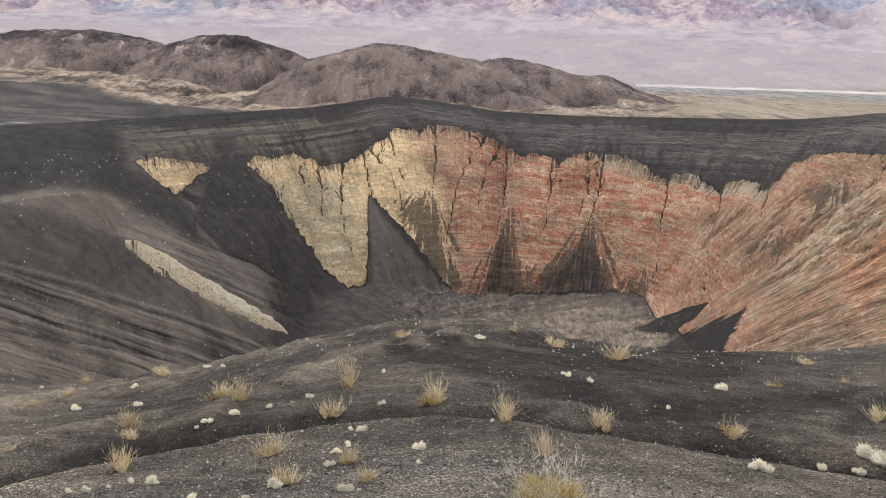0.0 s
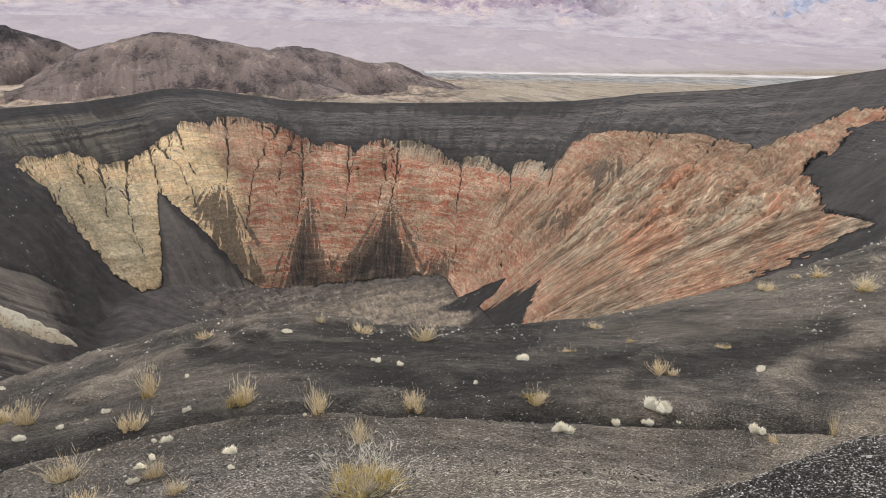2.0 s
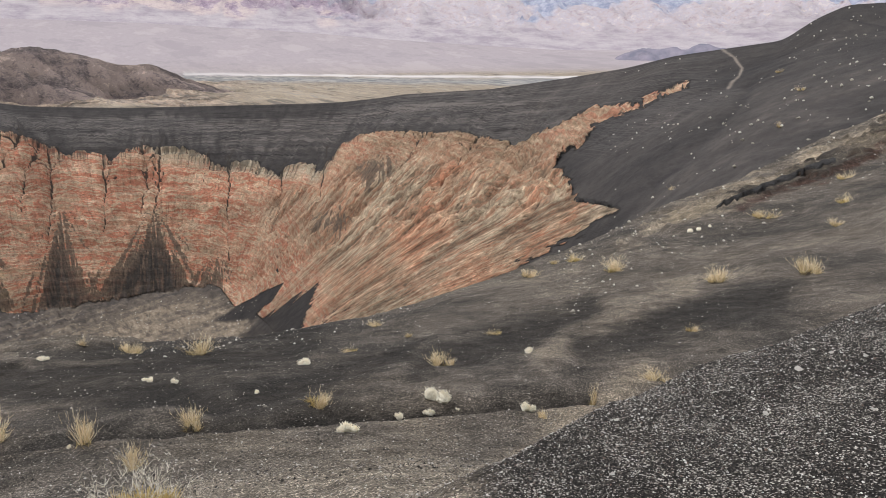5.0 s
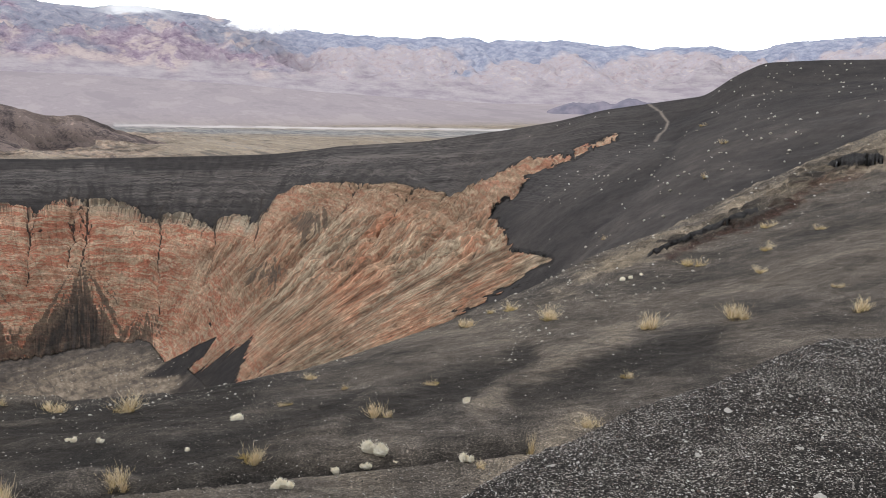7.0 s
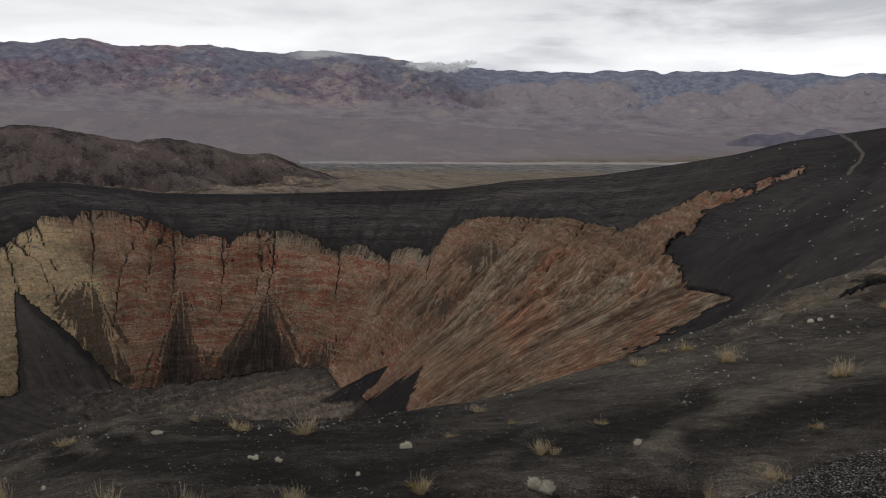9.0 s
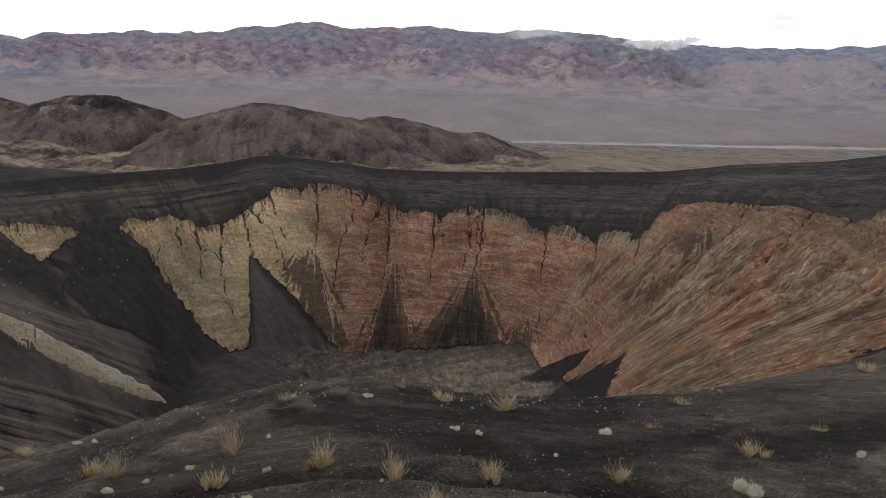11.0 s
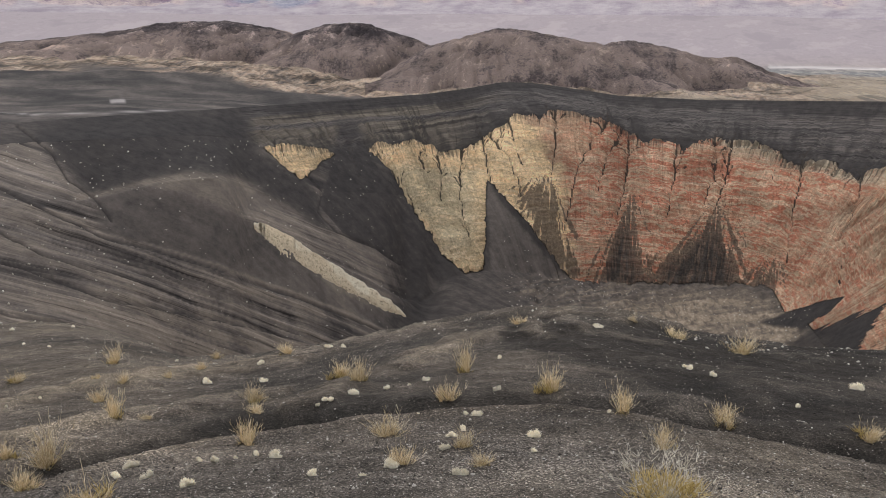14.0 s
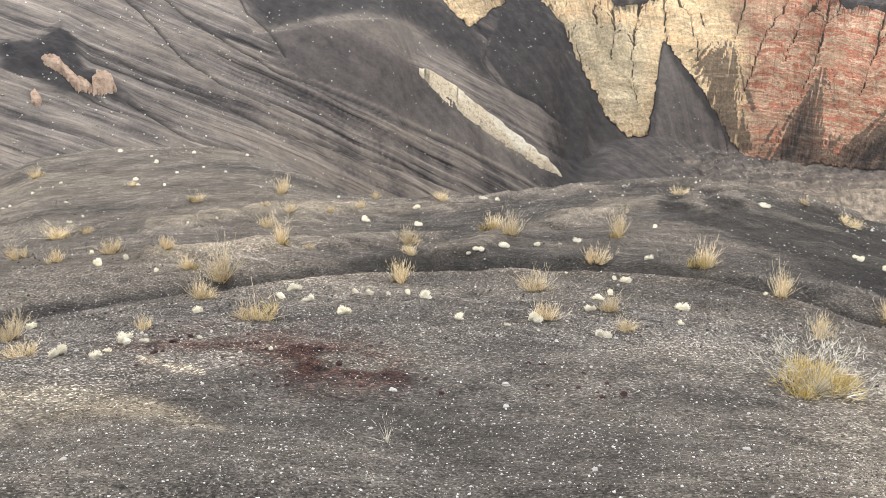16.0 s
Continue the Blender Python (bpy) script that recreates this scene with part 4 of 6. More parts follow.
def ground_material():
    g = Net("volcanic_ground", 0.97, 0.08)
    up, side_way, fall_way = g.mask("bedz"), g.mask("down_a"), g.mask("down_b")
    broad = g.noise(1.0, 4, 0.6, g.pair(up, 0.11, side_way, 0.009))
    thin = g.noise(1.0, 5, 0.66, g.pair(up, 0.50, side_way, 0.022), 0.25)
    hair = g.noise(1.0, 4, 0.7, g.pair(up, 1.3, side_way, 0.085), 0.5)
    blot = g.noise(0.09, 6, 0.68)
    grit = g.noise(0.45, 8, 0.76)
    layer = g.calc("ADD", g.calc("MULTIPLY", broad, 0.55), g.calc("ADD", g.calc("MULTIPLY", thin, 0.27), g.calc("MULTIPLY", blot, 0.18)))
    red = g.ramp(layer, [(0.36, (0.43, 0.32, 0.215)), (0.42, (0.46, 0.23, 0.15)), (0.46, (0.56, 0.42, 0.29)), (0.485, (0.52, 0.20, 0.13)), (0.51, (0.48, 0.245, 0.16)), (0.54, (0.60, 0.46, 0.32)), (0.57, (0.49, 0.205, 0.135)), (0.63, (0.46, 0.36, 0.24))])
    yellow = g.ramp(layer, [(0.37, (0.62, 0.455, 0.285)), (0.44, (0.76, 0.56, 0.335)), (0.475, (0.61, 0.445, 0.275)), (0.51, (0.86, 0.66, 0.405)), (0.545, (0.73, 0.50, 0.285)), (0.58, (0.84, 0.63, 0.39)), (0.64, (0.60, 0.44, 0.27))])
    rock = g.mix(g.mask("red"), yellow, g.mix(g.calc("MULTIPLY", g.mask("pinkish"), 0.6), red, (0.52, 0.36, 0.24)))
    rock = g.mix(g.calc("MULTIPLY", g.mask("green"), 0.6), rock, g.ramp(layer, [(0.40, (0.42, 0.38, 0.26)), (0.48, (0.57, 0.505, 0.36)), (0.54, (0.47, 0.415, 0.285)), (0.60, (0.62, 0.53, 0.37))]))
    # pale and dark partings between the beds
    rock = g.mix(g.ramp(thin, [(0.54, 0.0), (0.63, 0.6)]), rock, g.mix(g.mask("red"), (0.84, 0.67, 0.46), (0.70, 0.55, 0.40)))
    rock = g.mix(1.0, rock, g.ramp(hair, [(0.36, 0.78), (0.44, 0.96), (0.55, 1.02), (0.64, 1.14)]), "MULTIPLY")
    rock = g.mix(1.0, rock, g.ramp(g.noise(0.028, 5, 0.62), [(0.38, 0.78), (0.5, 1.02), (0.62, 1.24)]), "MULTIPLY")
    rills = g.noise(1.0, 9, 0.76, g.pair(side_way, 0.42, fall_way, 0.030))
    rock = g.mix(g.calc("MULTIPLY", g.mask("drab"), 0.75), rock, g.mix(1.0, g.ramp(thin, [(0.38, (0.22, 0.155, 0.10)), (0.5, (0.36, 0.265, 0.175)), (0.6, (0.48, 0.37, 0.25))]), g.ramp(hair, [(0.36, 0.55), (0.55, 1.03), (0.64, 1.3)]), "MULTIPLY"))
    # scree and ribs that run slantwise down the right-hand flank
    slant_a, slant_b = g.mask("slant_a"), g.mask("slant_b")
    streak = g.noise(1.0, 7, 0.72, g.pair(slant_a, 0.42, slant_b, 0.022))
    stroke = g.noise(1.0, 5, 0.70, g.pair(slant_a, 1.3, slant_b, 0.10), 0.15)
    slide = g.ramp(streak, [(0.38, (0.20, 0.145, 0.105)), (0.43, (0.33, 0.225, 0.15)), (0.465, (0.46, 0.23, 0.145)), (0.495, (0.40, 0.275, 0.185)), (0.53, (0.60, 0.47, 0.33)), (0.555, (0.45, 0.32, 0.215)), (0.60, (0.30, 0.22, 0.16)), (0.66, (0.46, 0.25, 0.155))])
    # strokes and ribs are shaded in the colour: furrows darker, crests paler
    slide = g.mix(1.0, slide, g.ramp(stroke, [(0.37, 0.42), (0.44, 0.82), (0.50, 1.0), (0.56, 1.12), (0.63, 1.4)]), "MULTIPLY")
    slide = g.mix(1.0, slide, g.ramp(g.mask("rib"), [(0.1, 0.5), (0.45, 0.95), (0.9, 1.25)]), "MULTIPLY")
    tint = g.ramp(g.noise(0.016, 5, 0.65), [(0.40, (1.14, 0.80, 0.70)), (0.50, (1.0, 0.98, 0.97)), (0.60, (1.0, 1.10, 1.14))])
    slide = g.mix(0.65, slide, g.mix(1.0, slide, tint, "MULTIPLY"))
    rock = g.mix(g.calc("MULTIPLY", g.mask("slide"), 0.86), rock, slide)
    rock = g.mix(g.calc("MULTIPLY", g.mask("cap"), g.ramp(rills, [(0.38, 0.25), (0.5, 1.0)])), rock, g.ramp(thin, [(0.38, (0.36, 0.29, 0.20)), (0.6, (0.54, 0.455, 0.34))]))
    rock = g.mix(1.0, rock, g.ramp(grit, [(0.36, 0.58), (0.45, 0.94), (0.54, 1.06), (0.64, 1.4)]), "MULTIPLY")
    # crevices between the rills are shaded in the colour as well as the bump
    rock = g.mix(g.calc("SUBTRACT", 1.0, g.mask("slide")), rock, g.mix(1.0, rock, g.ramp(rills, [(0.37, 0.70), (0.45, 0.98), (0.6, 1.1)]), "MULTIPLY"))
    # fine ash hanging in the runnels under the cap
    hung = g.noise(1.0, 5, 0.7, g.pair(g.mask("hang_a"), 1.1, g.mask("bed_h"), 0.035))
    hung = g.ramp(g.calc("ADD", hung, g.calc("MULTIPLY", g.calc("SUBTRACT", g.mask("hang"), 0.55), 0.30)), [(0.53, 0.0), (0.64, 0.7)])
    rock = g.mix(g.calc("MULTIPLY", hung, g.ramp(g.mask("hang"), [(0.05, 0.0), (0.35, 1.0)])), rock, (0.075, 0.066, 0.058))
    # ash washed over the rock round the fans
    washed = g.ramp(g.calc("ADD", g.calc("MULTIPLY", g.mask("stain"), 0.62), g.calc("MULTIPLY", rills, 0.9)), [(0.62, 0.0), (0.80, 0.85)])
    rock = g.mix(washed, rock, g.ramp(grit, [(0.4, (0.11, 0.088, 0.072)), (0.6, (0.22, 0.165, 0.125))]))
    # ash: near black where loose and fresh, grey-brown where dusty; shaded hollows and gullies darkened too
    speck = g.noise(0.16, 7, 0.6)
    wash = g.noise(1.0, 5, 0.6, g.pair(g.mask("down_a"), 0.10, g.mask("down_b"), 0.012))
    dust_and_light = g.calc("ADD", g.mask("dust_and_light"), g.calc("ADD", g.calc("MULTIPLY", g.calc("SUBTRACT", speck, 0.5), 0.55), g.calc("MULTIPLY", g.calc("SUBTRACT", wash, 0.5), g.calc("SUBTRACT", 0.45, g.calc("MULTIPLY", g.mask("gravel"), 0.45)))), True)
    ash = g.ramp(dust_and_light, [(0.0, (0.036, 0.034, 0.033)), (0.30, (0.070, 0.063, 0.058)), (0.60, (0.142, 0.124, 0.108)), (1.0, (0.25, 0.213, 0.172))])
    depth = g.calc("ADD", g.mask("bed_h"), g.calc("ADD", g.calc("MULTIPLY", g.noise(0.012, 2), 3.0), g.calc("MULTIPLY", g.noise(0.12, 4), 0.5)))
    lines = g.noise(1.0, 3, 0.66, g.pair(depth, 0.30, side_way, 0.005))
    drip = g.noise(1.0, 6, 0.72, g.pair(side_way, 0.30, fall_way, 0.018))
    ash = g.mix(g.calc("MULTIPLY", g.mask("bed"), 0.85), ash, g.ramp(lines, [(0.36, (0.034, 0.032, 0.031)), (0.41, (0.125, 0.116, 0.109)), (0.45, (0.045, 0.042, 0.041)), (0.485, (0.145, 0.133, 0.123)), (0.515, (0.040, 0.038, 0.037)), (0.55, (0.19, 0.172, 0.156)), (0.58, (0.06, 0.056, 0.053)), (0.63, (0.165, 0.149, 0.134))]))
    ash = g.mix(g.calc("MULTIPLY", g.mask("tan_bed"), 0.9), ash, g.ramp(lines, [(0.38, (0.070, 0.063, 0.055)), (0.46, (0.15, 0.132, 0.106)), (0.52, (0.115, 0.102, 0.083)), (0.57, (0.21, 0.183, 0.142)), (0.64, (0.12, 0.106, 0.085))]))
    ash = g.mix(g.calc("MULTIPLY", g.calc("MAXIMUM", g.calc("MULTIPLY", g.mask("bed"), 0.35), g.mask("tan_bed")), 0.75), ash, g.mix(1.0, ash, g.ramp(drip, [(0.38, 0.42), (0.46, 0.95), (0.6, 1.15)]), "MULTIPLY"))
    sift = g.noise(1.0, 6, 0.66, g.pair(g.mask("down_a"), 0.22, g.mask("down_b"), 0.016))
    ash = g.mix(g.calc("SUBTRACT", g.calc("SUBTRACT", 1.0, g.mask("gravel")), g.calc("MULTIPLY", g.mask("bed"), 0.7)), ash, g.mix(1.0, ash, g.ramp(g.calc("ADD", g.calc("MULTIPLY", sift, 0.5), g.calc("MULTIPLY", g.noise(0.5, 6, 0.7), 0.5)), [(0.38, 0.84), (0.5, 1.0), (0.62, 1.16)]), "MULTIPLY"))
    thread = g.noise(1.0, 8, 0.76, g.pair(g.mask("flank_a"), 0.42, g.mask("flank_b"), 0.010))
    ash = g.mix(g.mask("flank"), ash, g.mix(1.0, ash, g.ramp(thread, [(0.38, 0.34), (0.44, 0.84), (0.52, 1.02), (0.57, 1.2), (0.64, 1.6)]), "MULTIPLY"))
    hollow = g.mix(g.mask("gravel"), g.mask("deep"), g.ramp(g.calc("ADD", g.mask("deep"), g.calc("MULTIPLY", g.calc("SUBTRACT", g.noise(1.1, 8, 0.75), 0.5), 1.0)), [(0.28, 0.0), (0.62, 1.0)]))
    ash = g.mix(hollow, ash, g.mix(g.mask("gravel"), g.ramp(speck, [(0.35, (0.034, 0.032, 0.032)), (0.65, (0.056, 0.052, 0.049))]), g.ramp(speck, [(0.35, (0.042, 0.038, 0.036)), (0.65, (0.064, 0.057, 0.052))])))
    # pale plain and fans beyond the rim; the far fans' mauve has distance haze painted in
    plain = g.noise(0.05, 8, 0.72, g.stretch((1.0, 0.10, 1)))
    tan = g.ramp(plain, [(0.40, (0.16, 0.14, 0.115)), (0.46, (0.34, 0.275, 0.195)), (0.51, (0.25, 0.215, 0.17)), (0.56, (0.40, 0.325, 0.235)), (0.63, (0.29, 0.26, 0.22))])
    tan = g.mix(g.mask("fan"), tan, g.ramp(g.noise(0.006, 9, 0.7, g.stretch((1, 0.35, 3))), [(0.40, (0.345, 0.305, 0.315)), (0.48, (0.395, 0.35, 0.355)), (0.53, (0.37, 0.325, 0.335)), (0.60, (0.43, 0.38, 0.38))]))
    ash = g.mix(g.mask("tan"), ash, g.mix(g.mask("flat"), tan, g.ramp(plain, [(0.40, (0.16, 0.165, 0.165)), (0.5, (0.25, 0.25, 0.245)), (0.60, (0.38, 0.355, 0.32))])))
    ash = g.mix(g.mask("silt"), ash, g.ramp(g.noise(0.25, 8, 0.72, g.stretch((1, 0.4, 1))), [(0.38, (0.13, 0.11, 0.088)), (0.47, (0.23, 0.19, 0.145)), (0.54, (0.30, 0.245, 0.18)), (0.64, (0.42, 0.355, 0.27))]))
    ash = g.mix(g.calc("MULTIPLY", g.mask("cinder"), 0.97), ash, g.ramp(g.noise(7.0, 5, 0.7), [(0.35, (0.022, 0.014, 0.012)), (0.55, (0.060, 0.028, 0.022)), (0.7, (0.12, 0.052, 0.040))]))
    shelf = g.ramp(g.noise(0.045, 9, 0.74, g.stretch((1, 0.22, 1))), [(0.36, (0.075, 0.068, 0.064)), (0.44, (0.17, 0.15, 0.13)), (0.50, (0.25, 0.195, 0.15)), (0.55, (0.30, 0.26, 0.21)), (0.61, (0.13, 0.115, 0.10)), (0.68, (0.36, 0.30, 0.235))])
    ash = g.mix(g.mask("bench"), ash, g.mix(1.0, g.mix(1.0, shelf, (1.15, 1.08, 1.01), "MULTIPLY"), g.ramp(g.calc("ADD", g.calc("MULTIPLY", g.noise(0.014, 4), 0.5), g.calc("MULTIPLY", g.noise(0.12, 8, 0.75, g.stretch((1, 0.35, 1))), 0.5)), [(0.42, 0.3), (0.5, 0.9), (0.58, 1.5)]), "MULTIPLY"))
    ash = g.mix(g.calc("MULTIPLY", g.mask("white"), 1.0), ash, (0.62, 0.58, 0.55))
    # lapilli on the near ground
    bits = g.mix(g.mask("grain"), g.cells(95.0, what="Color"), g.cells(56.0, what="Color"))
    lone = g.tree.nodes.new("ShaderNodeSeparateColor")
    g.put(lone.inputs[0], bits)
    fleck = g.ramp(g.calc("ADD", lone.outputs[0], g.calc("MULTIPLY", g.calc("SUBTRACT", g.mask("pebbly"), 0.5), 0.30), True), [(0.0, 0.30), (0.45, 0.62), (0.80, 1.0), (0.90, 1.8), (1.0, 3.0)])
    coarse = g.ramp(g.calc("ADD", g.calc("MULTIPLY", g.noise(1.6, 6, 0.7), 0.45), g.calc("MULTIPLY", g.noise(14.0, 8, 0.85), 0.55)), [(0.40, 0.4), (0.47, 0.86), (0.53, 1.08), (0.60, 1.9)])
    near = g.mix(1.0, g.mix(1.0, g.mix(g.mask("crisp"), g.mix(1.0, ash, (0.92, 0.92, 0.92), "MULTIPLY"), g.mix(1.0, ash, fleck, "MULTIPLY")), coarse, "MULTIPLY"), (0.985, 0.985, 0.965), "MULTIPLY")
    near = g.mix(g.mask("warm"), near, g.mix(1.0, near, (1.03, 0.99, 0.94), "MULTIPLY"))
    pebble = g.tree.nodes.new("ShaderNodeSeparateColor")
    g.put(pebble.inputs[0], g.cells(125.0, what="Color"))
    thrown = g.calc("ADD", pebble.outputs[0], g.calc("MULTIPLY", g.calc("SUBTRACT", g.noise(2.2, 6, 0.7), 0.5), 0.8), True)
    cinders = g.ramp(thrown, [(0.0, (0.011, 0.010, 0.009)), (0.58, (0.025, 0.022, 0.020)), (0.79, (0.054, 0.047, 0.042)), (0.90, (0.145, 0.128, 0.112)), (1.0, (0.50, 0.46, 0.41))])
    near = g.mix(g.mask("bank"), near, cinders)
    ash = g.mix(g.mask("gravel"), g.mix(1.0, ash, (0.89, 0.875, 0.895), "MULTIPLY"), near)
    edge = g.calc("ADD", g.mask("rock"), g.calc("ADD", g.calc("MULTIPLY", g.calc("SUBTRACT", g.mix(g.mask("slide"), rills, stroke), 0.5), 1.7), g.calc("MULTIPLY", g.calc("SUBTRACT", grit, 0.5), 1.5)))
    bare = g.ramp(g.calc("MULTIPLY", edge, g.ramp(g.mask("rock"), [(0.03, 0.0), (0.2, 1.0)])), [(0.42, 0.0), (0.56, 1.0)])
    # gully bottoms darkened: washed-in ash together with painted shade
    run = g.ramp(g.calc("ADD", g.mask("groove"), g.calc("MULTIPLY", g.calc("SUBTRACT", grit, 0.5), 0.7)), [(0.26, 0.0), (0.62, 0.92)])
    ash = g.mix(run, ash, (0.050, 0.043, 0.038))
    drift_in = g.ramp(g.calc("ADD", g.mask("fan_ash"), g.calc("ADD", g.calc("MULTIPLY", g.calc("SUBTRACT", rills, 0.5), 2.0), g.calc("MULTIPLY", g.calc("SUBTRACT", blot, 0.5), 0.9))), [(0.24, 0.0), (0.92, 0.97)])
    bare = g.calc("MULTIPLY", bare, g.calc("SUBTRACT", 1.0, g.calc("MULTIPLY", drift_in, g.ramp(g.mask("fan_ash"), [(0.02, 0.0), (0.2, 1.0)]))))
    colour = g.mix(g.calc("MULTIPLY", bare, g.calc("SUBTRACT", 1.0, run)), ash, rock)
    # relief: pebbles near by, rubble and ribs on the walls
    far_bump = g.calc("MULTIPLY", g.calc("ADD", g.calc("ADD", g.noise(0.35, 8, 0.68), g.calc("MULTIPLY", g.mix(g.mask("slide"), rills, stroke), 2.0)), g.calc("MULTIPLY", g.calc("ADD", hair, thin), 0.7)), g.calc("ADD", g.calc("MULTIPLY", g.mask("rock"), 2.6), 0.35))
    near_bump = g.calc("ADD", g.calc("MULTIPLY", g.cells(78.0), -0.012), g.calc("ADD", g.calc("MULTIPLY", g.cells(30.0), 0.020), g.calc("MULTIPLY", g.noise(9.0, 6, 0.7), 0.06)))
    height = g.calc("ADD", g.calc("MULTIPLY", far_bump, g.calc("SUBTRACT", 1.0, g.mask("gravel"))), g.calc("MULTIPLY", near_bump, g.mask("gravel")))
    return g.finish(colour, height, 1.0, 0.9)


def hill_material():
    g = Net("dark_cinder_hill", 0.97, 0.08)
    big = g.noise(0.010, 5, 0.6)
    run = g.noise(0.05, 7, 0.70, g.stretch((1, 0.3, 0.30)), 0.3)
    spots = g.noise(0.20, 6, 0.72)
    both = g.calc("ADD", g.calc("MULTIPLY", big, 0.34), g.calc("ADD", g.calc("MULTIPLY", spots, 0.30), g.calc("MULTIPLY", run, 0.36)))
    dark = g.ramp(both, [(0.42, (0.034, 0.031, 0.033)), (0.48, (0.060, 0.054, 0.055)), (0.525, (0.10, 0.088, 0.085)), (0.55, (0.20, 0.174, 0.16)), (0.585, (0.36, 0.31, 0.275))])
    pale = g.ramp(both, [(0.42, (0.075, 0.066, 0.064)), (0.47, (0.15, 0.13, 0.118)), (0.51, (0.24, 0.20, 0.17)), (0.54, (0.18, 0.155, 0.138)), (0.58, (0.36, 0.30, 0.245))])
    colour = g.mix(g.mask("pale"), dark, pale)
    # shading of gullies and spines put into the colour, on top of the relief
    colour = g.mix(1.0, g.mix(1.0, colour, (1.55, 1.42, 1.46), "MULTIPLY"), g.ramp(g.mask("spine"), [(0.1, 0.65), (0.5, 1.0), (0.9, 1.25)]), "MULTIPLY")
    return g.finish(colour, g.noise(0.08, 9, 0.76), 20.0, 1.0)


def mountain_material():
    g = Net("hazed_desert_range", 1.0, 0.0)
    # the haze of distance is put into these base colours, paled to mauve and blue
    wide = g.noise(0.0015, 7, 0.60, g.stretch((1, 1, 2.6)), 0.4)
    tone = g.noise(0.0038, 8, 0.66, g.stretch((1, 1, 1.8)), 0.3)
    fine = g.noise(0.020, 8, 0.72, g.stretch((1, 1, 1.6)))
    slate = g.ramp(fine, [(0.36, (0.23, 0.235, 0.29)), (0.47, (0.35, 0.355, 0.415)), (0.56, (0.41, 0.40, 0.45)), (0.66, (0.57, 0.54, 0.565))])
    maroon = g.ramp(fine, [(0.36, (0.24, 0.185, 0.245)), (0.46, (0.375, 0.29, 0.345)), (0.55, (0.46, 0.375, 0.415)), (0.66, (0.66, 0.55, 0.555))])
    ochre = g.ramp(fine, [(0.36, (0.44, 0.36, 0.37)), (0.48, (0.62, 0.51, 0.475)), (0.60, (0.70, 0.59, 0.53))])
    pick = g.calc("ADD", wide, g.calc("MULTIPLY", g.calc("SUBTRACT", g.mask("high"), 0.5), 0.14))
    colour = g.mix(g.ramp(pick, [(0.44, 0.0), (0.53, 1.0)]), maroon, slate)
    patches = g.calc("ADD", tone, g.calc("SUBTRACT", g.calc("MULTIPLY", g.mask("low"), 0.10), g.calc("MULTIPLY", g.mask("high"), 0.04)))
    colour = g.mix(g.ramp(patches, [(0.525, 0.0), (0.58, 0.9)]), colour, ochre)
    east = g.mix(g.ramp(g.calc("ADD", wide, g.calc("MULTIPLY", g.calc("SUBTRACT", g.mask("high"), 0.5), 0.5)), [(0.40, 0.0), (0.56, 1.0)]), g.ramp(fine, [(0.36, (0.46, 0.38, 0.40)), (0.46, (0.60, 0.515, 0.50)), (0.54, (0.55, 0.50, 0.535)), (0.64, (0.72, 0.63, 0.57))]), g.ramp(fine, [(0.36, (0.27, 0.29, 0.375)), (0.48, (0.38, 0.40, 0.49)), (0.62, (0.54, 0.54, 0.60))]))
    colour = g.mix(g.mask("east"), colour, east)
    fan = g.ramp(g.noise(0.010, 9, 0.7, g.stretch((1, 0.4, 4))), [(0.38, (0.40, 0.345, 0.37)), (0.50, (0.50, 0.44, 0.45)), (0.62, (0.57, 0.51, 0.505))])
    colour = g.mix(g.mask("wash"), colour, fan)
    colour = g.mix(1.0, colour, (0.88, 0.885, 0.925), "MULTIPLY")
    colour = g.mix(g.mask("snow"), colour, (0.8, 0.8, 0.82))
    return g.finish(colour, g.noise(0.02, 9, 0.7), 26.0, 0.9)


def blade_material(name, low, high, other):
    g = Net(name, 0.75, 0.2)
    c = g.ramp(g.island(), [(0.0, low), (0.55, high), (1.0, other)])
    tint = g.ramp(g.each(), [(0.0, 0.82), (1.0, 1.15)])
    return g.finish(g.mix(1.0, c, tint, "MULTIPLY"))


def stone_material(name, stops, bump=0.01, scale=60.0):
    g = Net(name, 0.9, 0.2)
    c = g.ramp(g.island(), stops)
    return g.finish(g.mix(1.0, c, g.ramp(g.noise(scale, 5, 0.65), [(0.3, 0.6), (0.7, 1.3)]), "MULTIPLY"), g.noise(scale, 5, 0.65), bump, 0.7)


UNDER = np.interp(B, *zip(*TOP_E)) - np.degrees(np.arctan2(Z - EYE, R)) + 0.6 * fbm(X / 30, Y / 30 + Z / 20, 3, 113)
MASKS["slide"] = step(13.5, 20, B - 0.4 * UNDER + 3 * fbm(X / 40, Y / 40, 3, 110)) * (0.12 + 0.88 * step(1.0, 3.2, UNDER)) * (BAND > 7) * (BAND < 12)
MASKS["white"] = np.where(BAND > 12, MASKS["cap"], 0.0)
MASKS["cap"] = np.where(BAND > 12, 0.0, MASKS["cap"])

# ---- the ground, one sheet to the horizon ----
def ground_pieces():
    """Fine columns for the crater, every second one for the near slope and the plain."""
    near, rim = sum(RINGS[:7]) + 10, sum(RINGS[:12]) + 5
    every = np.arange(X.shape[1])
    second = np.concatenate([every[:FINE:2], every[FINE:]])
    return [(slice(0, near + 1), second), (slice(near, rim + 1), every), (slice(rim, None), second)]


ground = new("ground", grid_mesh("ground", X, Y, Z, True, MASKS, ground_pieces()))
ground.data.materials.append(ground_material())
tagged(ground, "dark volcanic ash ground falling into a layered red and yellow crater", "ground", kind="structure")

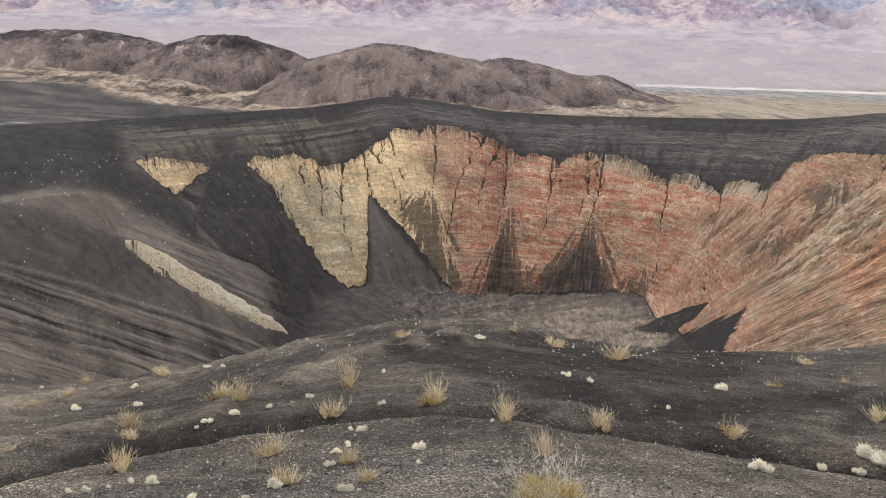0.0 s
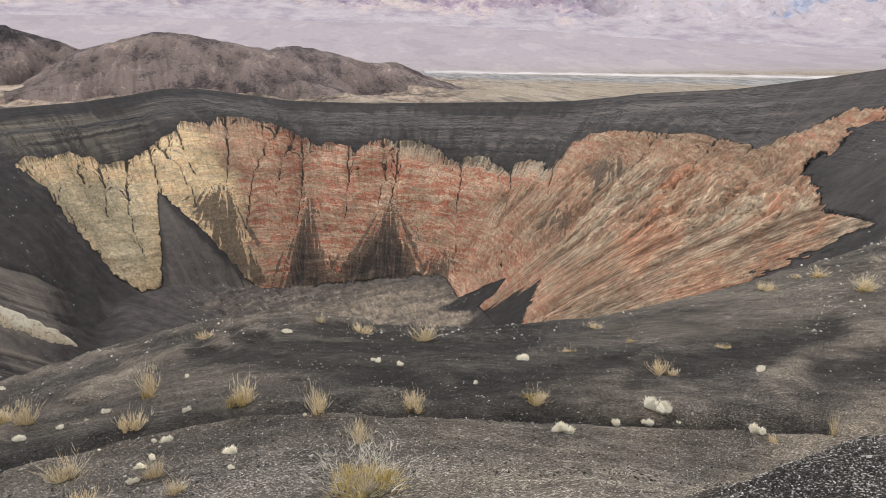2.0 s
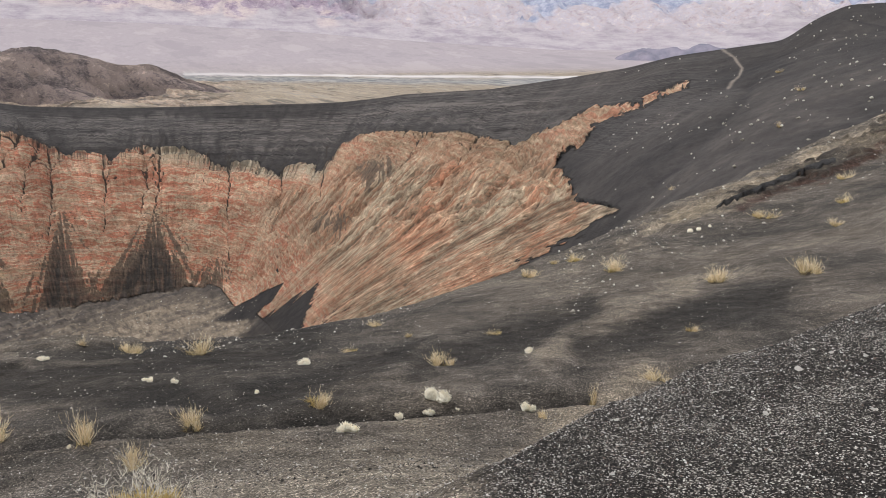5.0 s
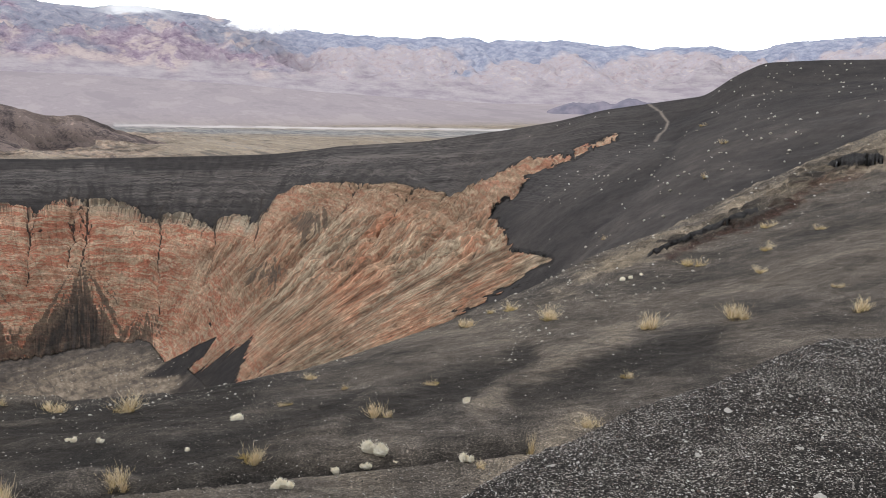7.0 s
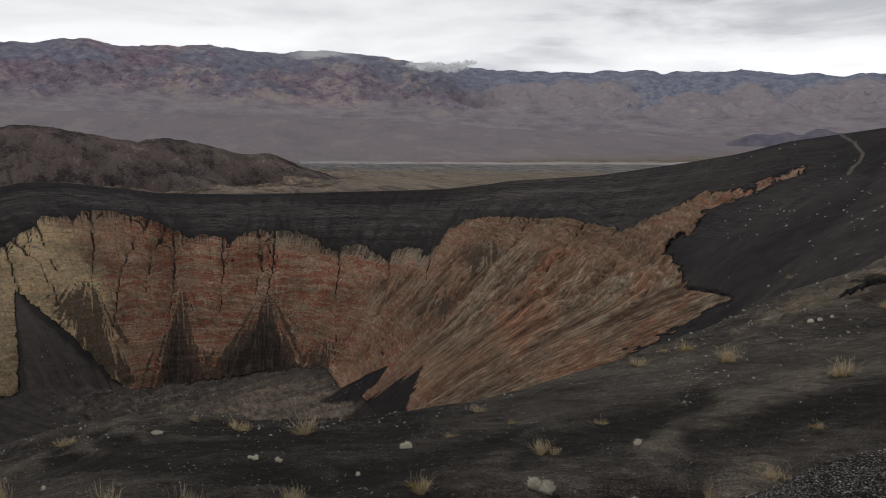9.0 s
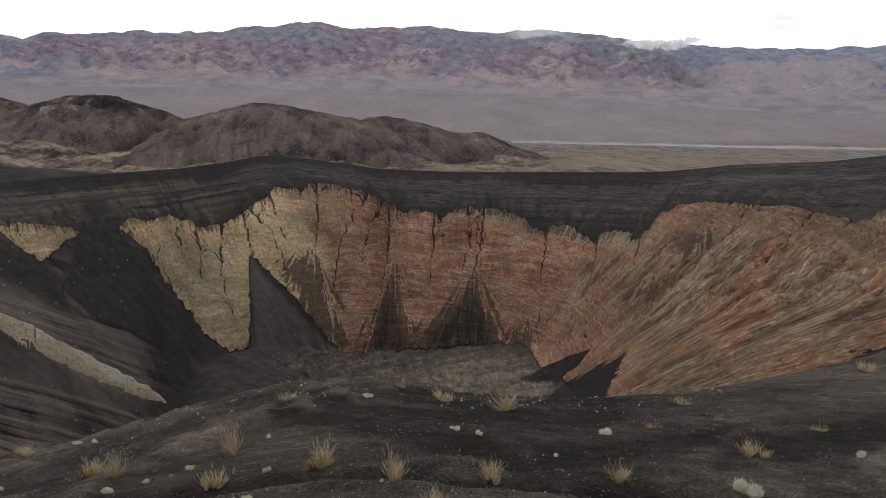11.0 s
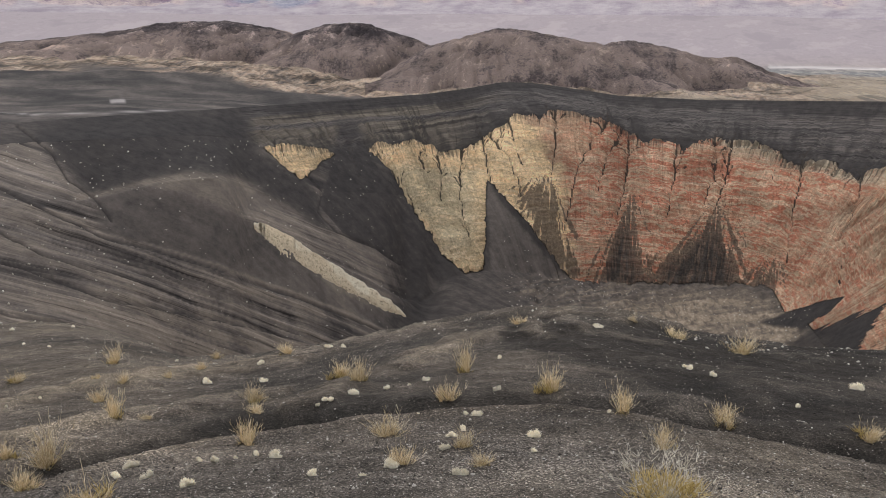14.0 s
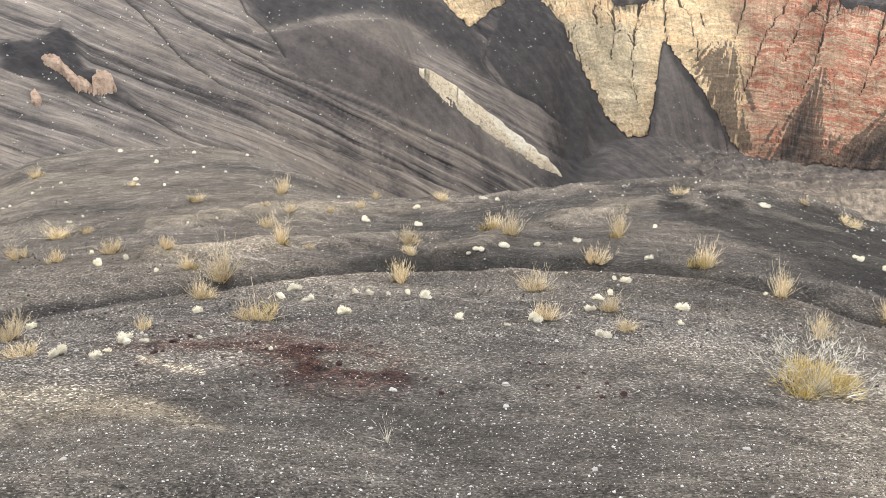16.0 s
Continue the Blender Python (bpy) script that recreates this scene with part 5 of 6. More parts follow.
# ---- mountains beyond the valley ----
SKYLINE = [(-60, 4.4), (-40, 4.6), (-28.5, 4.91), (-24.5, 5.18), (-20.5, 5.9), (-15, 6.25), (-12.3, 6.47), (-8, 6.58), (-3.3, 7.0), (0.3, 7.25), (2.4, 6.9), (7.3, 7.1), (9.1, 6.78), (12.4, 6.56), (14.6, 6.72), (18.8, 6.07), (24, 5.38), (31.4, 4.95), (37, 4.65), (43, 4.45), (46.5, 4.15), (52, 3.8), (55, 3.5), (57, 4.05), (60, 4.18), (64, 4.0), (75, 3.6)]


def mountains():
    b = np.arange(-64.0, 74.0, 0.2)
    u = np.linspace(0, 1, 150)[:, None]
    r = 3600 + 1150 * u + 0 * b
    x, y = r * np.sin(np.radians(b)), r * np.cos(np.radians(b))
    foot = 3720 * np.tan(np.radians(curve(FAN_E, b))) - 2 - 60 * step(0.10, 0.0, u)
    crest = curve(SKYLINE, b, 0.5) + 0.10 * fbm(b / 1.3, 0 * b, 4, 8)
    top = 4560 * np.tan(np.radians(crest))
    rise = np.clip((u - 0.095) / 0.74, 0, 1) ** 0.95 * (1 - 0.6 * step(0.85, 1.0, u))
    bend = x + 90 * fbm(x / 400, y / 400, 3, 11)
    rough = 0.65 * ridged(bend / 300, y / 420, 6, 5, 0.6) + 0.35 * ridged(bend / 120, y / 150, 5, 9, 0.6) - 0.60
    z = foot + (top - foot) * rise + rough * 250 * step(0.11, 0.36, u) * (1 - step(0.5, 0.83, u) * 0.85)
    low = (1 - step(0.12, 0.42, u + 0.16 * fbm(x / 300, y / 300, 4, 12)))
    snow = np.clip(1.6 * np.exp(-(((b - 14.6) / 1.5) ** 2)), 0, 1) * step(0.70, 0.76, u + 0.06 * fbm(x / 60, y / 60, 4, 14))
    lap = step(0.22, 0.13, u - 0.08 * step(18, 34, b) - 0.16 * np.clip(fbm(b / 2.6, 0 * b, 4, 15, 0.6) + 0.15, 0, 1) - 0.05 * fbm(x / 120, y / 120, 4, 16))
    return grid_mesh("mountain_range", x, y, z + EYE, False, {"low": low + 0 * x, "wash": lap + 0 * x, "east": step(19, 30, b + 3 * fbm(x / 500, y / 500, 3, 17)) + 0 * x, "high": step(0.45, 0.75, u + 0.2 * fbm(x / 260, y / 260, 4, 13)), "snow": snow + 0 * x})


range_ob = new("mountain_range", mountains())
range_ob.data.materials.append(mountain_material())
tagged(range_ob, "hazy mauve and ochre desert mountain range under cloud", "mountains", kind="structure")


# ---- dark hills between the rim and the valley ----
def hill(dist, deep, outline, seed, pale_from, label, material=None):
    """A hill seen by its skyline (bearing, degrees up), falling to the plain in front and behind."""
    lo, hi = outline[0][0], outline[-1][0]
    b = np.arange(lo, hi + 0.01, 0.085)
    u = np.linspace(-1, 1, 84)[:, None]
    r = dist + deep * u + 0 * b
    x, y = r * np.sin(np.radians(b)), r * np.cos(np.radians(b))
    base = np.interp(b, [-30, -24, -17, -10, 0, 10, 20], [10, 8, -18, -34, -48, -52, -52]) - 6
    top = dist * np.tan(np.radians(curve(outline, b, 0.35) + 0.05 * fbm(b / 0.5, 0 * b, 3, seed + 3)))
    fall = np.clip(1 - np.abs(u) ** 1.15, 0, 1)
    z = base + (np.maximum(top, base) - base) * fall - 45 * step(0.72, 1.0, np.abs(u))
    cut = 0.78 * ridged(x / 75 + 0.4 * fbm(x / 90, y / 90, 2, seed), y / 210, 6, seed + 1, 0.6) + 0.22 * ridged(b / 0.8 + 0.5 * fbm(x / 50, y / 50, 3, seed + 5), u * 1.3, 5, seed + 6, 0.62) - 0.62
    z = z + cut * 56 * np.clip((top - base) / 90, 0, 1) * step(0.03, 0.3, np.abs(u)) * step(1.0, 0.75, np.abs(u))
    pale = np.clip(step(pale_from + 34, pale_from - 6, z + 14 * fbm(x / 55, y / 55, 4, seed + 2)), 0, 1)
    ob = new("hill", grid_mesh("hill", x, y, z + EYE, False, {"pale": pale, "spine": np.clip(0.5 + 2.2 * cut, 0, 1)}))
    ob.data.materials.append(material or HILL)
    return tagged(ob, label, "hill", "hills behind the crater")


HILL = hill_material()
# the blue is distance haze, put into the base colour
far_net = Net("haze_blue_hill", 1.0, 0.0)
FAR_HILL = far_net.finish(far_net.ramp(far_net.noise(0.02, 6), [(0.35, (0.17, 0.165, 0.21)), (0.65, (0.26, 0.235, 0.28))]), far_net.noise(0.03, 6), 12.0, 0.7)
hill(1950, 420, [(-46, 0.0), (-38, 1.2), (-32, 1.75), (-28.7, 2.16), (-26.8, 2.57), (-22.3, 2.76), (-20.3, 2.41), (-18.2, 1.95), (-16.0, 0.9), (-13, -0.5)], 21, 50, "low flat-topped dark hill with grey gullied flanks")
hill(1750, 330, [(-22, -0.6), (-19.5, 0.9), (-18.2, 1.8), (-16.5, 2.28), (-15.4, 2.54), (-13.2, 2.49), (-11.0, 1.76), (-9.1, 1.1), (-7, 0.2), (-5, -1.0)], 22, 30, "rounded dark cinder hill with pale streaks")
hill(1430, 330, [(-13.5, -1.6), (-11, -0.1), (-9.1, 0.95), (-6.8, 1.52), (-4.5, 2.09), (-2.6, 1.9), (-0.3, 1.41), (2.4, 0.92), (4.4, 0.2), (6.5, -0.8), (8.5, -2.0)], 23, 38, "broad brown hill with a dark rocky summit")
hill(1480, 260, [(0.0, -1.2), (2.0, 0.6), (3.2, 1.0), (4.4, 1.14), (6.7, 0.64), (9.0, -0.05), (10.2, -0.15), (11.0, -0.01), (12.3, -0.68), (14.2, -1.42), (16.2, -2.0)], 24, 6, "long dark hill ending in a small rocky knob")
hill(3350, 160, [(41.3, -0.3), (42.3, 0.2), (43.4, 0.55), (44.3, 0.3), (45.2, 0.62), (46.0, 0.25), (47.0, 0.72), (48.2, 0.4), (49.3, 0.1), (50.5, -0.3)], 25, -60, "far small dark hills on the valley floor, tinted blue for haze", FAR_HILL)


# ---- plants and stones ----
def quads_object(name, verts, faces, material, parent=None, smooth=False):
    me = bpy.data.meshes.new(name)
    me.from_pydata([tuple(v) for v in verts], [], faces)
    if smooth:
        me.polygons.foreach_set("use_smooth", np.ones(len(me.polygons), dtype=bool))
    me.materials.append(material)
    ob = new(name, me)
    ob.parent = parent
    return ob


def blade(verts, faces, start, way, length, width, droop, rng, levels=3):
    """A thin three-sided stem that tapers and bends."""
    side = way.cross(Vector((0, 0, 1)))
    side = (side if side.length > 1e-3 else Vector((1, 0, 0))).normalized()
    other = way.cross(side).normalized()
    at, dirn, base = Vector(start), way.copy(), len(verts)
    for k in range(levels):
        w = width * (1 - 0.85 * k / (levels - 1))
        for a in (0, 2.1, 4.2):
            verts.append(at + side * (w * math.cos(a)) + other * (w * math.sin(a)))
        at = at + dirn * (length / (levels - 1))
        dirn = (dirn + Vector((rng.uniform(-0.16, 0.16), rng.uniform(-0.16, 0.16), -droop))).normalized()
    for k in range(levels - 1):
        for j in range(3):
            p, q = base + 3 * k + j, base + 3 * k + (j + 1) % 3
            faces.append((p, q, q + 3, p + 3))
    return at


def outward(rng, low, high):
    a, up = rng.uniform(0, 6.283), math.radians(rng.uniform(low, high))
    return Vector((math.cos(a) * math.cos(up), math.sin(a) * math.cos(up), math.sin(up)))


STRAW = blade_material("dry_straw_blades", (0.43, 0.315, 0.17), (0.74, 0.595, 0.37), (0.90, 0.80, 0.61))
SAGE = blade_material("yellow_green_leaves", (0.28, 0.205, 0.07), (0.47, 0.355, 0.135), (0.61, 0.49, 0.25))
TWIG = blade_material("bleached_twigs", (0.42, 0.36, 0.27), (0.66, 0.60, 0.49), (0.84, 0.79, 0.69))
CREAM = blade_material("cream_dry_leaves", (0.88, 0.78, 0.58), (0.95, 0.88, 0.72), (0.97, 0.93, 0.82))
heart_net = Net("matted_cream_leaves", 0.9, 0.1)
CREAM_HEART = heart_net.finish(heart_net.ramp(heart_net.noise(24.0, 6, 0.75), [(0.36, (0.46, 0.38, 0.26)), (0.45, (0.85, 0.77, 0.60)), (0.60, (0.95, 0.91, 0.79))]), heart_net.noise(30.0, 6, 0.75), 0.06, 1.0)
ROOT = blade_material("dark_dead_stalks", (0.05, 0.04, 0.03), (0.10, 0.08, 0.06), (0.16, 0.13, 0.10))


def shrub(seed, blades, green):
    """A dry desert shrub, one metre wide and high: several clumps of thin curving stems over a dark, yellowish foot."""
    rng = random.Random(seed)
    thing = new("desert_shrub")
    clumps = []
    for _ in range(9):
        a, d = rng.uniform(0, 6.283), 0.30 * math.sqrt(rng.random())
        clumps.append((d * math.cos(a), d * math.sin(a), rng.uniform(0.45, 1.0) * (1.1 - d)))
    v, fc = [], []
    for k in range(blades):
        cx, cy, tall = clumps[k % 9]
        if k % 3:
            continue
        way = (outward(rng, 25, 86) + Vector((cx, cy, 0.15)) * 1.2).normalized()
        long = tall * rng.uniform(0.3, 0.7)
        foot = Vector((cx * 0.8 + rng.uniform(-0.05, 0.05), cy * 0.8 + rng.uniform(-0.05, 0.05), 0.02))
        tip = blade(v, fc, foot, way, long, 0.0066, rng.uniform(-0.2, 0.08), rng)
        for j in range(3):
            on = (way + outward(rng, 0, 85) * 0.75).normalized()
            blade(v, fc, foot.lerp(tip, rng.uniform(0.35, 0.95)), on, tall * rng.uniform(0.15, 0.34), 0.0046, rng.uniform(-0.15, 0.05), rng)
    quads_object("straw_crown", v, fc, STRAW, thing)
    v, fc = [], []
    for k in range(int(blades * green)):
        cx, cy, tall = clumps[k % 9]
        blade(v, fc, (cx + rng.uniform(-0.08, 0.08), cy + rng.uniform(-0.08, 0.08), 0.03), outward(rng, 35, 88), tall * rng.uniform(0.2, 0.55), 0.009, 0.04, rng)
    quads_object("green_crown", v, fc, SAGE, thing)
    v, fc = [], []
    for k in range(blades // 6):
        blade(v, fc, (rng.uniform(-0.2, 0.2), rng.uniform(-0.2, 0.2), 0), outward(rng, 4, 40), rng.uniform(0.15, 0.38), 0.011, 0.0, rng)
    quads_object("dark_base", v, fc, ROOT, thing)
    return thing


def cushion(rng, lobes):
    """The dense heart of a tuft: low lumpy domes run together."""
    bm = bmesh.new()
    for cx, cy, size in lobes:
        made = bmesh.ops.create_icosphere(bm, subdivisions=2, radius=0.18 * size)
        for vert in made["verts"]:
            k = 1 + 0.45 * noise.noise(vert.co * 11 + Vector((cx * 9, cy * 9, size)))
            vert.co = Vector((cx, cy, 0.10 * size)) + Vector((vert.co.x, vert.co.y, vert.co.z * 0.85)) * k
    return bm


def tuft(seed, blades):
    """A round cushion of fine cream leaves, one metre wide."""
    rng = random.Random(seed)
    thing = new("pale_tuft")
    lobes = [(rng.uniform(-0.24, 0.24), rng.uniform(-0.20, 0.20), rng.uniform(0.6, 1.0)) for _ in range(4)]
    v, fc = [], []
    for k in range(blades):
        cx, cy, size = lobes[k % 4]
        way = outward(rng, -5, 89)
        reach = 0.15 * size
        blade(v, fc, (cx + way.x * reach, cy + way.y * reach, 0.10 * size + way.z * reach * 0.85), (way + Vector((rng.uniform(-0.5, 0.5), rng.uniform(-0.5, 0.5), 0.5))).normalized(), rng.uniform(0.06, 0.17) * size, 0.013, 0.0, rng)
    quads_object("crown", v, fc, CREAM, thing)
    me = bpy.data.meshes.new("heart")
    bm = cushion(rng, lobes)
    bm.to_mesh(me)
    bm.free()
    me.materials.append(CREAM_HEART)
    new("heart", me).parent = thing
    v, fc = [], []
    for k in range(16):
        blade(v, fc, (rng.uniform(-0.2, 0.2), rng.uniform(-0.2, 0.2), 0), outward(rng, 2, 30), rng.uniform(0.15, 0.3), 0.012, 0.0, rng)
    quads_object("dark_base", v, fc, ROOT, thing)
    return thing


SHRUBS = []
SHRUBS += [(7.8, 10.9, 0.5, 0.46), (-11.8, 9.5, 0.4, 0.37), (-12.5, 12.0, 0.73, 0.35), (-7.0, 10.3, 0.35, 0.3), (-5.6, 8.9, 0.34, 0.19), (-0.9, 15.8, 0.7, 0.7), (-8.3, 16.1, 0.6, 0.54), (4.6, 12.9, 0.43, 0.48), (-6.9, 19.8, 0.66, 0.73), (-14.6, 19.3, 0.64, 0.57), (-16.2, 20.4, 0.82, 0.57), (-22.2, 18.4, 0.62, 0.41), (-22.3, 17.1, 0.58, 0.28), (-23.0, 12.9, 0.63, 0.59), (-31.6, 17.0, 0.5, 0.57), (-32.4, 24.1, 0.71, 0.44), (-29.6, 17.2, 0.32, 0.19), (-36.0, 13.8, 0.72, 0.67), (-37.6, 11.4, 0.48, 0.3), (-38.1, 14.3, 0.54, 0.38), (-33.7, 9.3, 0.79, 0.47), (-41.8, 8.8, 0.24, 0.31), (-43.1, 18.6, 0.76, 0.55), (-39.7, 16.2, 0.48, 0.42)]
SHRUBS += [(-47.0, 17.5, 0.52, 0.45), (-48.9, 20.7, 0.61, 0.61), (-50.6, 9.4, 0.43, 0.39), (-49.8, 8.0, 0.43, 0.22), (-46.4, 25.6, 1.12, 0.37), (-44.7, 26.4, 0.58, 0.39), (-41.2, 40.6, 0.73, 0.35), (-47.0, 52.7, 1.32, 0.68), (-37.4, 32.5, 0.95, 0.59), (-31.4, 35.7, 0.91, 0.78), (-32.6, 28.5, 0.41, 0.31), (-30.9, 27.0, 0.59, 0.35), (-28.0, 29.2, 0.43, 0.32), (-25.7, 30.6, 0.56, 0.33), (-24.5, 40.6, 0.89, 0.53), (-19.9, 33.8, 0.98, 0.54), (-2.8, 29.6, 0.85, 0.47), (8.0, 30.4, 1.32, 0.55), (5.2, 31.0, 0.45, 0.33), (11.7, 14.5, 0.71, 0.54), (29.8, 19.9, 0.88, 0.55), (20.4, 15.0, 0.67, 0.42), (23.1, 24.0, 0.52, 0.26), (24.9, 31.8, 0.69, 0.34)]
SHRUBS += [(27.3, 26.6, 0.39, 0.29), (33.6, 25.5, 0.65, 0.28), (47.4, 23.5, 0.51, 0.3), (36.0, 42.9, 1.22, 0.85), (39.2, 47.0, 1.33, 0.6), (41.9, 39.9, 1.36, 0.68), (48.9, 33.9, 1.08, 0.67), (12.4, 28.7, 1.46, 0.58), (37.2, 13.9, 0.31, 0.23), (40.8, 15.0, 0.22, 0.42), (45.4, 17.3, 0.89, 0.32), (37.8, 47.4, 0.67, 0.4), (54.6, 33.4, 1.53, 0.94), (55.9, 47.1, 0.99, 0.49), (51.5, 56.6, 1.97, 0.71), (56.2, 57.3, 1.19, 0.6), (61.9, 32.9, 0.93, 0.81), (60.5, 38.3, 0.8, 0.32), (56.1, 72.4, 1.5, 0.75), (59.3, 63.8, 1.1, 0.53), (52.1, 250.2, 2.58, 2.07), (53.2, 283.7, 3.51, 1.95), (51.8, 336.7, 3.47, 1.85), (45.6, 241.9, 2.35, 1.34)]

TUFTS = []
TUFTS += [(-48.8, 9.9, 0.19), (-47.6, 7.9, 0.21), (-45.3, 7.5, 0.16), (-44.4, 7.8, 0.13), (-43.6, 8.0, 0.2), (-43.2, 8.3, 0.19), (-42.0, 8.0, 0.11), (-38.1, 8.1, 0.08), (-33.0, 7.2, 0.07), (-38.0, 10.3, 0.2), (-31.9, 11.2, 0.21), (-30.9, 11.8, 0.27), (-30.0, 10.7, 0.2), (-27.3, 9.6, 0.22), (-26.3, 11.6, 0.16), (-25.4, 11.3, 0.19), (-23.7, 11.5, 0.13), (-22.3, 11.7, 0.18), (-20.9, 11.3, 0.3), (-18.3, 9.6, 0.21), (-14.7, 9.0, 0.11), (-12.9, 9.3, 0.33), (-7.3, 8.6, 0.21), (-8.3, 10.2, 0.2), (-7.9, 11.3, 0.22), (-7.0, 11.8, 0.18), (-6.8, 13.2, 0.15), (-6.1, 12.9, 0.24), (-1.6, 11.2, 0.3), (-1.8, 9.9, 0.12), (-4.6, 16.2, 0.22), (-4.3, 21.7, 0.24)]
TUFTS += [(2.7, 28.6, 0.52), (3.5, 12.9, 0.12), (9.1, 21.5, 0.28), (10.6, 20.6, 0.27), (-9.7, 18.8, 0.25), (-11.0, 18.5, 0.11), (-12.7, 18.2, 0.24), (-15.1, 17.8, 0.33), (-17.0, 17.1, 0.28), (-17.8, 16.9, 0.13), (-10.4, 13.6, 0.08), (-21.5, 24.8, 0.36), (-25.4, 26.5, 0.49), (-15.7, 32.7, 0.36), (-16.8, 33.9, 0.44), (-27.4, 40.6, 0.3), (-21.6, 30.5, 0.4), (-44.3, 15.6, 0.32), (-44.6, 18.8, 0.21), (-42.6, 16.5, 0.22), (-40.5, 14.0, 0.17), (-38.0, 25.2, 0.18), (-35.9, 26.1, 0.19), (-41.0, 40.6, 0.35), (-47.5, 44.7, 0.26), (-44.7, 31.4, 0.18), (-45.6, 37.7, 0.22), (-45.6, 30.4, 0.22), (-37.1, 58.2, 0.5), (-39.7, 52.3, 0.52), (-38.4, 45.7, 0.26), (-41.8, 63.3, 0.63)]
TUFTS += [(-39.9, 56.8, 0.32), (-41.0, 43.5, 0.44), (-39.4, 39.7, 0.29), (-36.6, 47.9, 0.27), (-30.1, 311.8, 2.24), (-33.6, 59.7, 0.43), (-35.1, 44.7, 0.26), (-49.4, 41.8, 0.24), (-45.7, 47.9, 0.28), (-48.9, 42.0, 0.24), (29.3, 15.4, 0.57), (28.7, 14.9, 0.28), (26.5, 14.7, 0.24), (30.8, 15.1, 0.14), (36.1, 14.3, 0.39), (22.7, 12.3, 0.42), (19.8, 21.7, 0.45), (36.2, 20.8, 0.38), (8.9, 21.6, 0.22), (16.3, 17.3, 0.18), (47.5, 53.2, 0.52), (46.9, 52.8, 0.52), (48.2, 54.1, 0.38)]

def spot(bearing, dist):
    x, y = dist * math.sin(math.radians(bearing)), dist * math.cos(math.radians(bearing))
    return x, y, ground_height(x, y)


def plant_all():
    rng = random.Random(5)
    kinds = [shrub(100 + k, 330, g) for k, g in enumerate((0.06, 0.22, 0.12, 0.4, 0.03))]
    far_kinds = [shrub(120 + k, 180, g) for k, g in enumerate((0.3, 0.6))]
    labels = ["dry straw-coloured desert shrub on dark gravel", "straw shrub with some yellow-green leaves on ash", "upright dry grassy shrub on black cinders", "yellow-green desert shrub with dry tips", "bleached wispy dry shrub on ash"]
    used = set()
    for bearing, dist, wide, high in SHRUBS:
        pool = kinds if dist < 45 else far_kinds
        k = rng.randrange(len(pool))
        src = pool[k]
        x, y, z = spot(bearing, dist)
        m = pose(x, y, z - 0.03, rng.uniform(-5, 5), rng.uniform(-5, 5), rng.uniform(0, 360)) @ Matrix.Diagonal((wide / 1.0, wide / 1.0, max(high, 0.4 * wide) / 0.8, 1))
        if src in used:
            ob = copy_thing(src, m)
        else:
            used.add(src)
            ob = src
        ob.matrix_basis = m
        tagged(ob, labels[k], "shrub", "desert shrubs")
    kinds_t = [tuft(200 + k, 260) for k in range(4)]
    far_t = [tuft(210 + k, 110) for k in range(2)]
    for bearing, dist, wide in TUFTS:
        pool = kinds_t if dist < 40 else far_t
        src = pool[rng.randrange(len(pool))]
        x, y, z = spot(bearing, dist)
        s = wide / 0.72
        m = pose(x, y, z - 0.02 * s, rng.uniform(-8, 8), rng.uniform(-8, 8), rng.uniform(0, 360)) @ Matrix.Diagonal((s, s * rng.uniform(0.75, 1), s * rng.uniform(0.85, 1.2), 1))
        if src in used:
            ob = copy_thing(src, m)
        else:
            used.add(src)
            ob = src
        ob.matrix_basis = m
        tagged(ob, "low cushion of cream dry leaves on dark ash", "tuft", "pale dry tufts")


plant_all()


def big_shrub():
    """The sprawling shrub on the near slope: green-yellow heart, bleached crooked twigs."""
    rng = random.Random(9)
    thing = new("sprawling_shrub")
    v, fc, w, fw = [], [], [], []
    for k in range(95):
        way = outward(rng, 12, 84)
        reach = rng.uniform(0.22, 0.44)
        mid = blade(w, fw, (way.x * 0.03, way.y * 0.03, 0), way, reach, 0.0046, -0.03, rng, 4)
        for j in range(3):
            on = (way + outward(rng, -20, 70) * 0.8).normalized()
            tip = blade(w, fw, mid, on, rng.uniform(0.06, 0.15), 0.0032, -0.04, rng)
            if rng.random() < 0.6:
                blade(w, fw, tip, (on + outward(rng, -20, 70) * 0.9).normalized(), rng.uniform(0.04, 0.09), 0.0026, 0.0, rng)
    knots = [(-0.17, 0.05, 0.85), (0.05, -0.14, 1.0), (0.15, 0.10, 0.8), (-0.02, 0.17, 0.9), (-0.24, -0.14, 0.55), (0.26, -0.06, 0.5)]
    for k in range(900):
        kx, ky, tall = knots[k % 6]
        on = outward(rng, 5, 89)
        at = on * (0.19 * tall * rng.random() ** 0.4)
        blade(v, fc, (kx + at.x, ky + at.y, 0.05 + 1.3 * at.z), (on + outward(rng, 10, 80) * 0.8).normalized(), rng.uniform(0.05, 0.15), 0.0040, 0.0, rng)
    quads_object("green_crown", v, fc, SAGE, thing)
    quads_object("twig_crown", w, fw, TWIG, thing)
    v, fc = [], []
    for k in range(60):
        blade(v, fc, (0, 0, 0), outward(rng, 3, 40), rng.uniform(0.15, 0.4), 0.005, 0.0, rng)
    quads_object("dark_base", v, fc, ROOT, thing)
    x, y, z = spot(7.8, 7.0)
    thing.matrix_basis = pose(x, y, z - 0.02, 0, 0, 40) @ Matrix.Diagonal((1.1, 1.1, 0.82, 1))
    tagged(thing, "sprawling yellow-green shrub with bleached crooked twigs on gravel", "shrub", "desert shrubs")


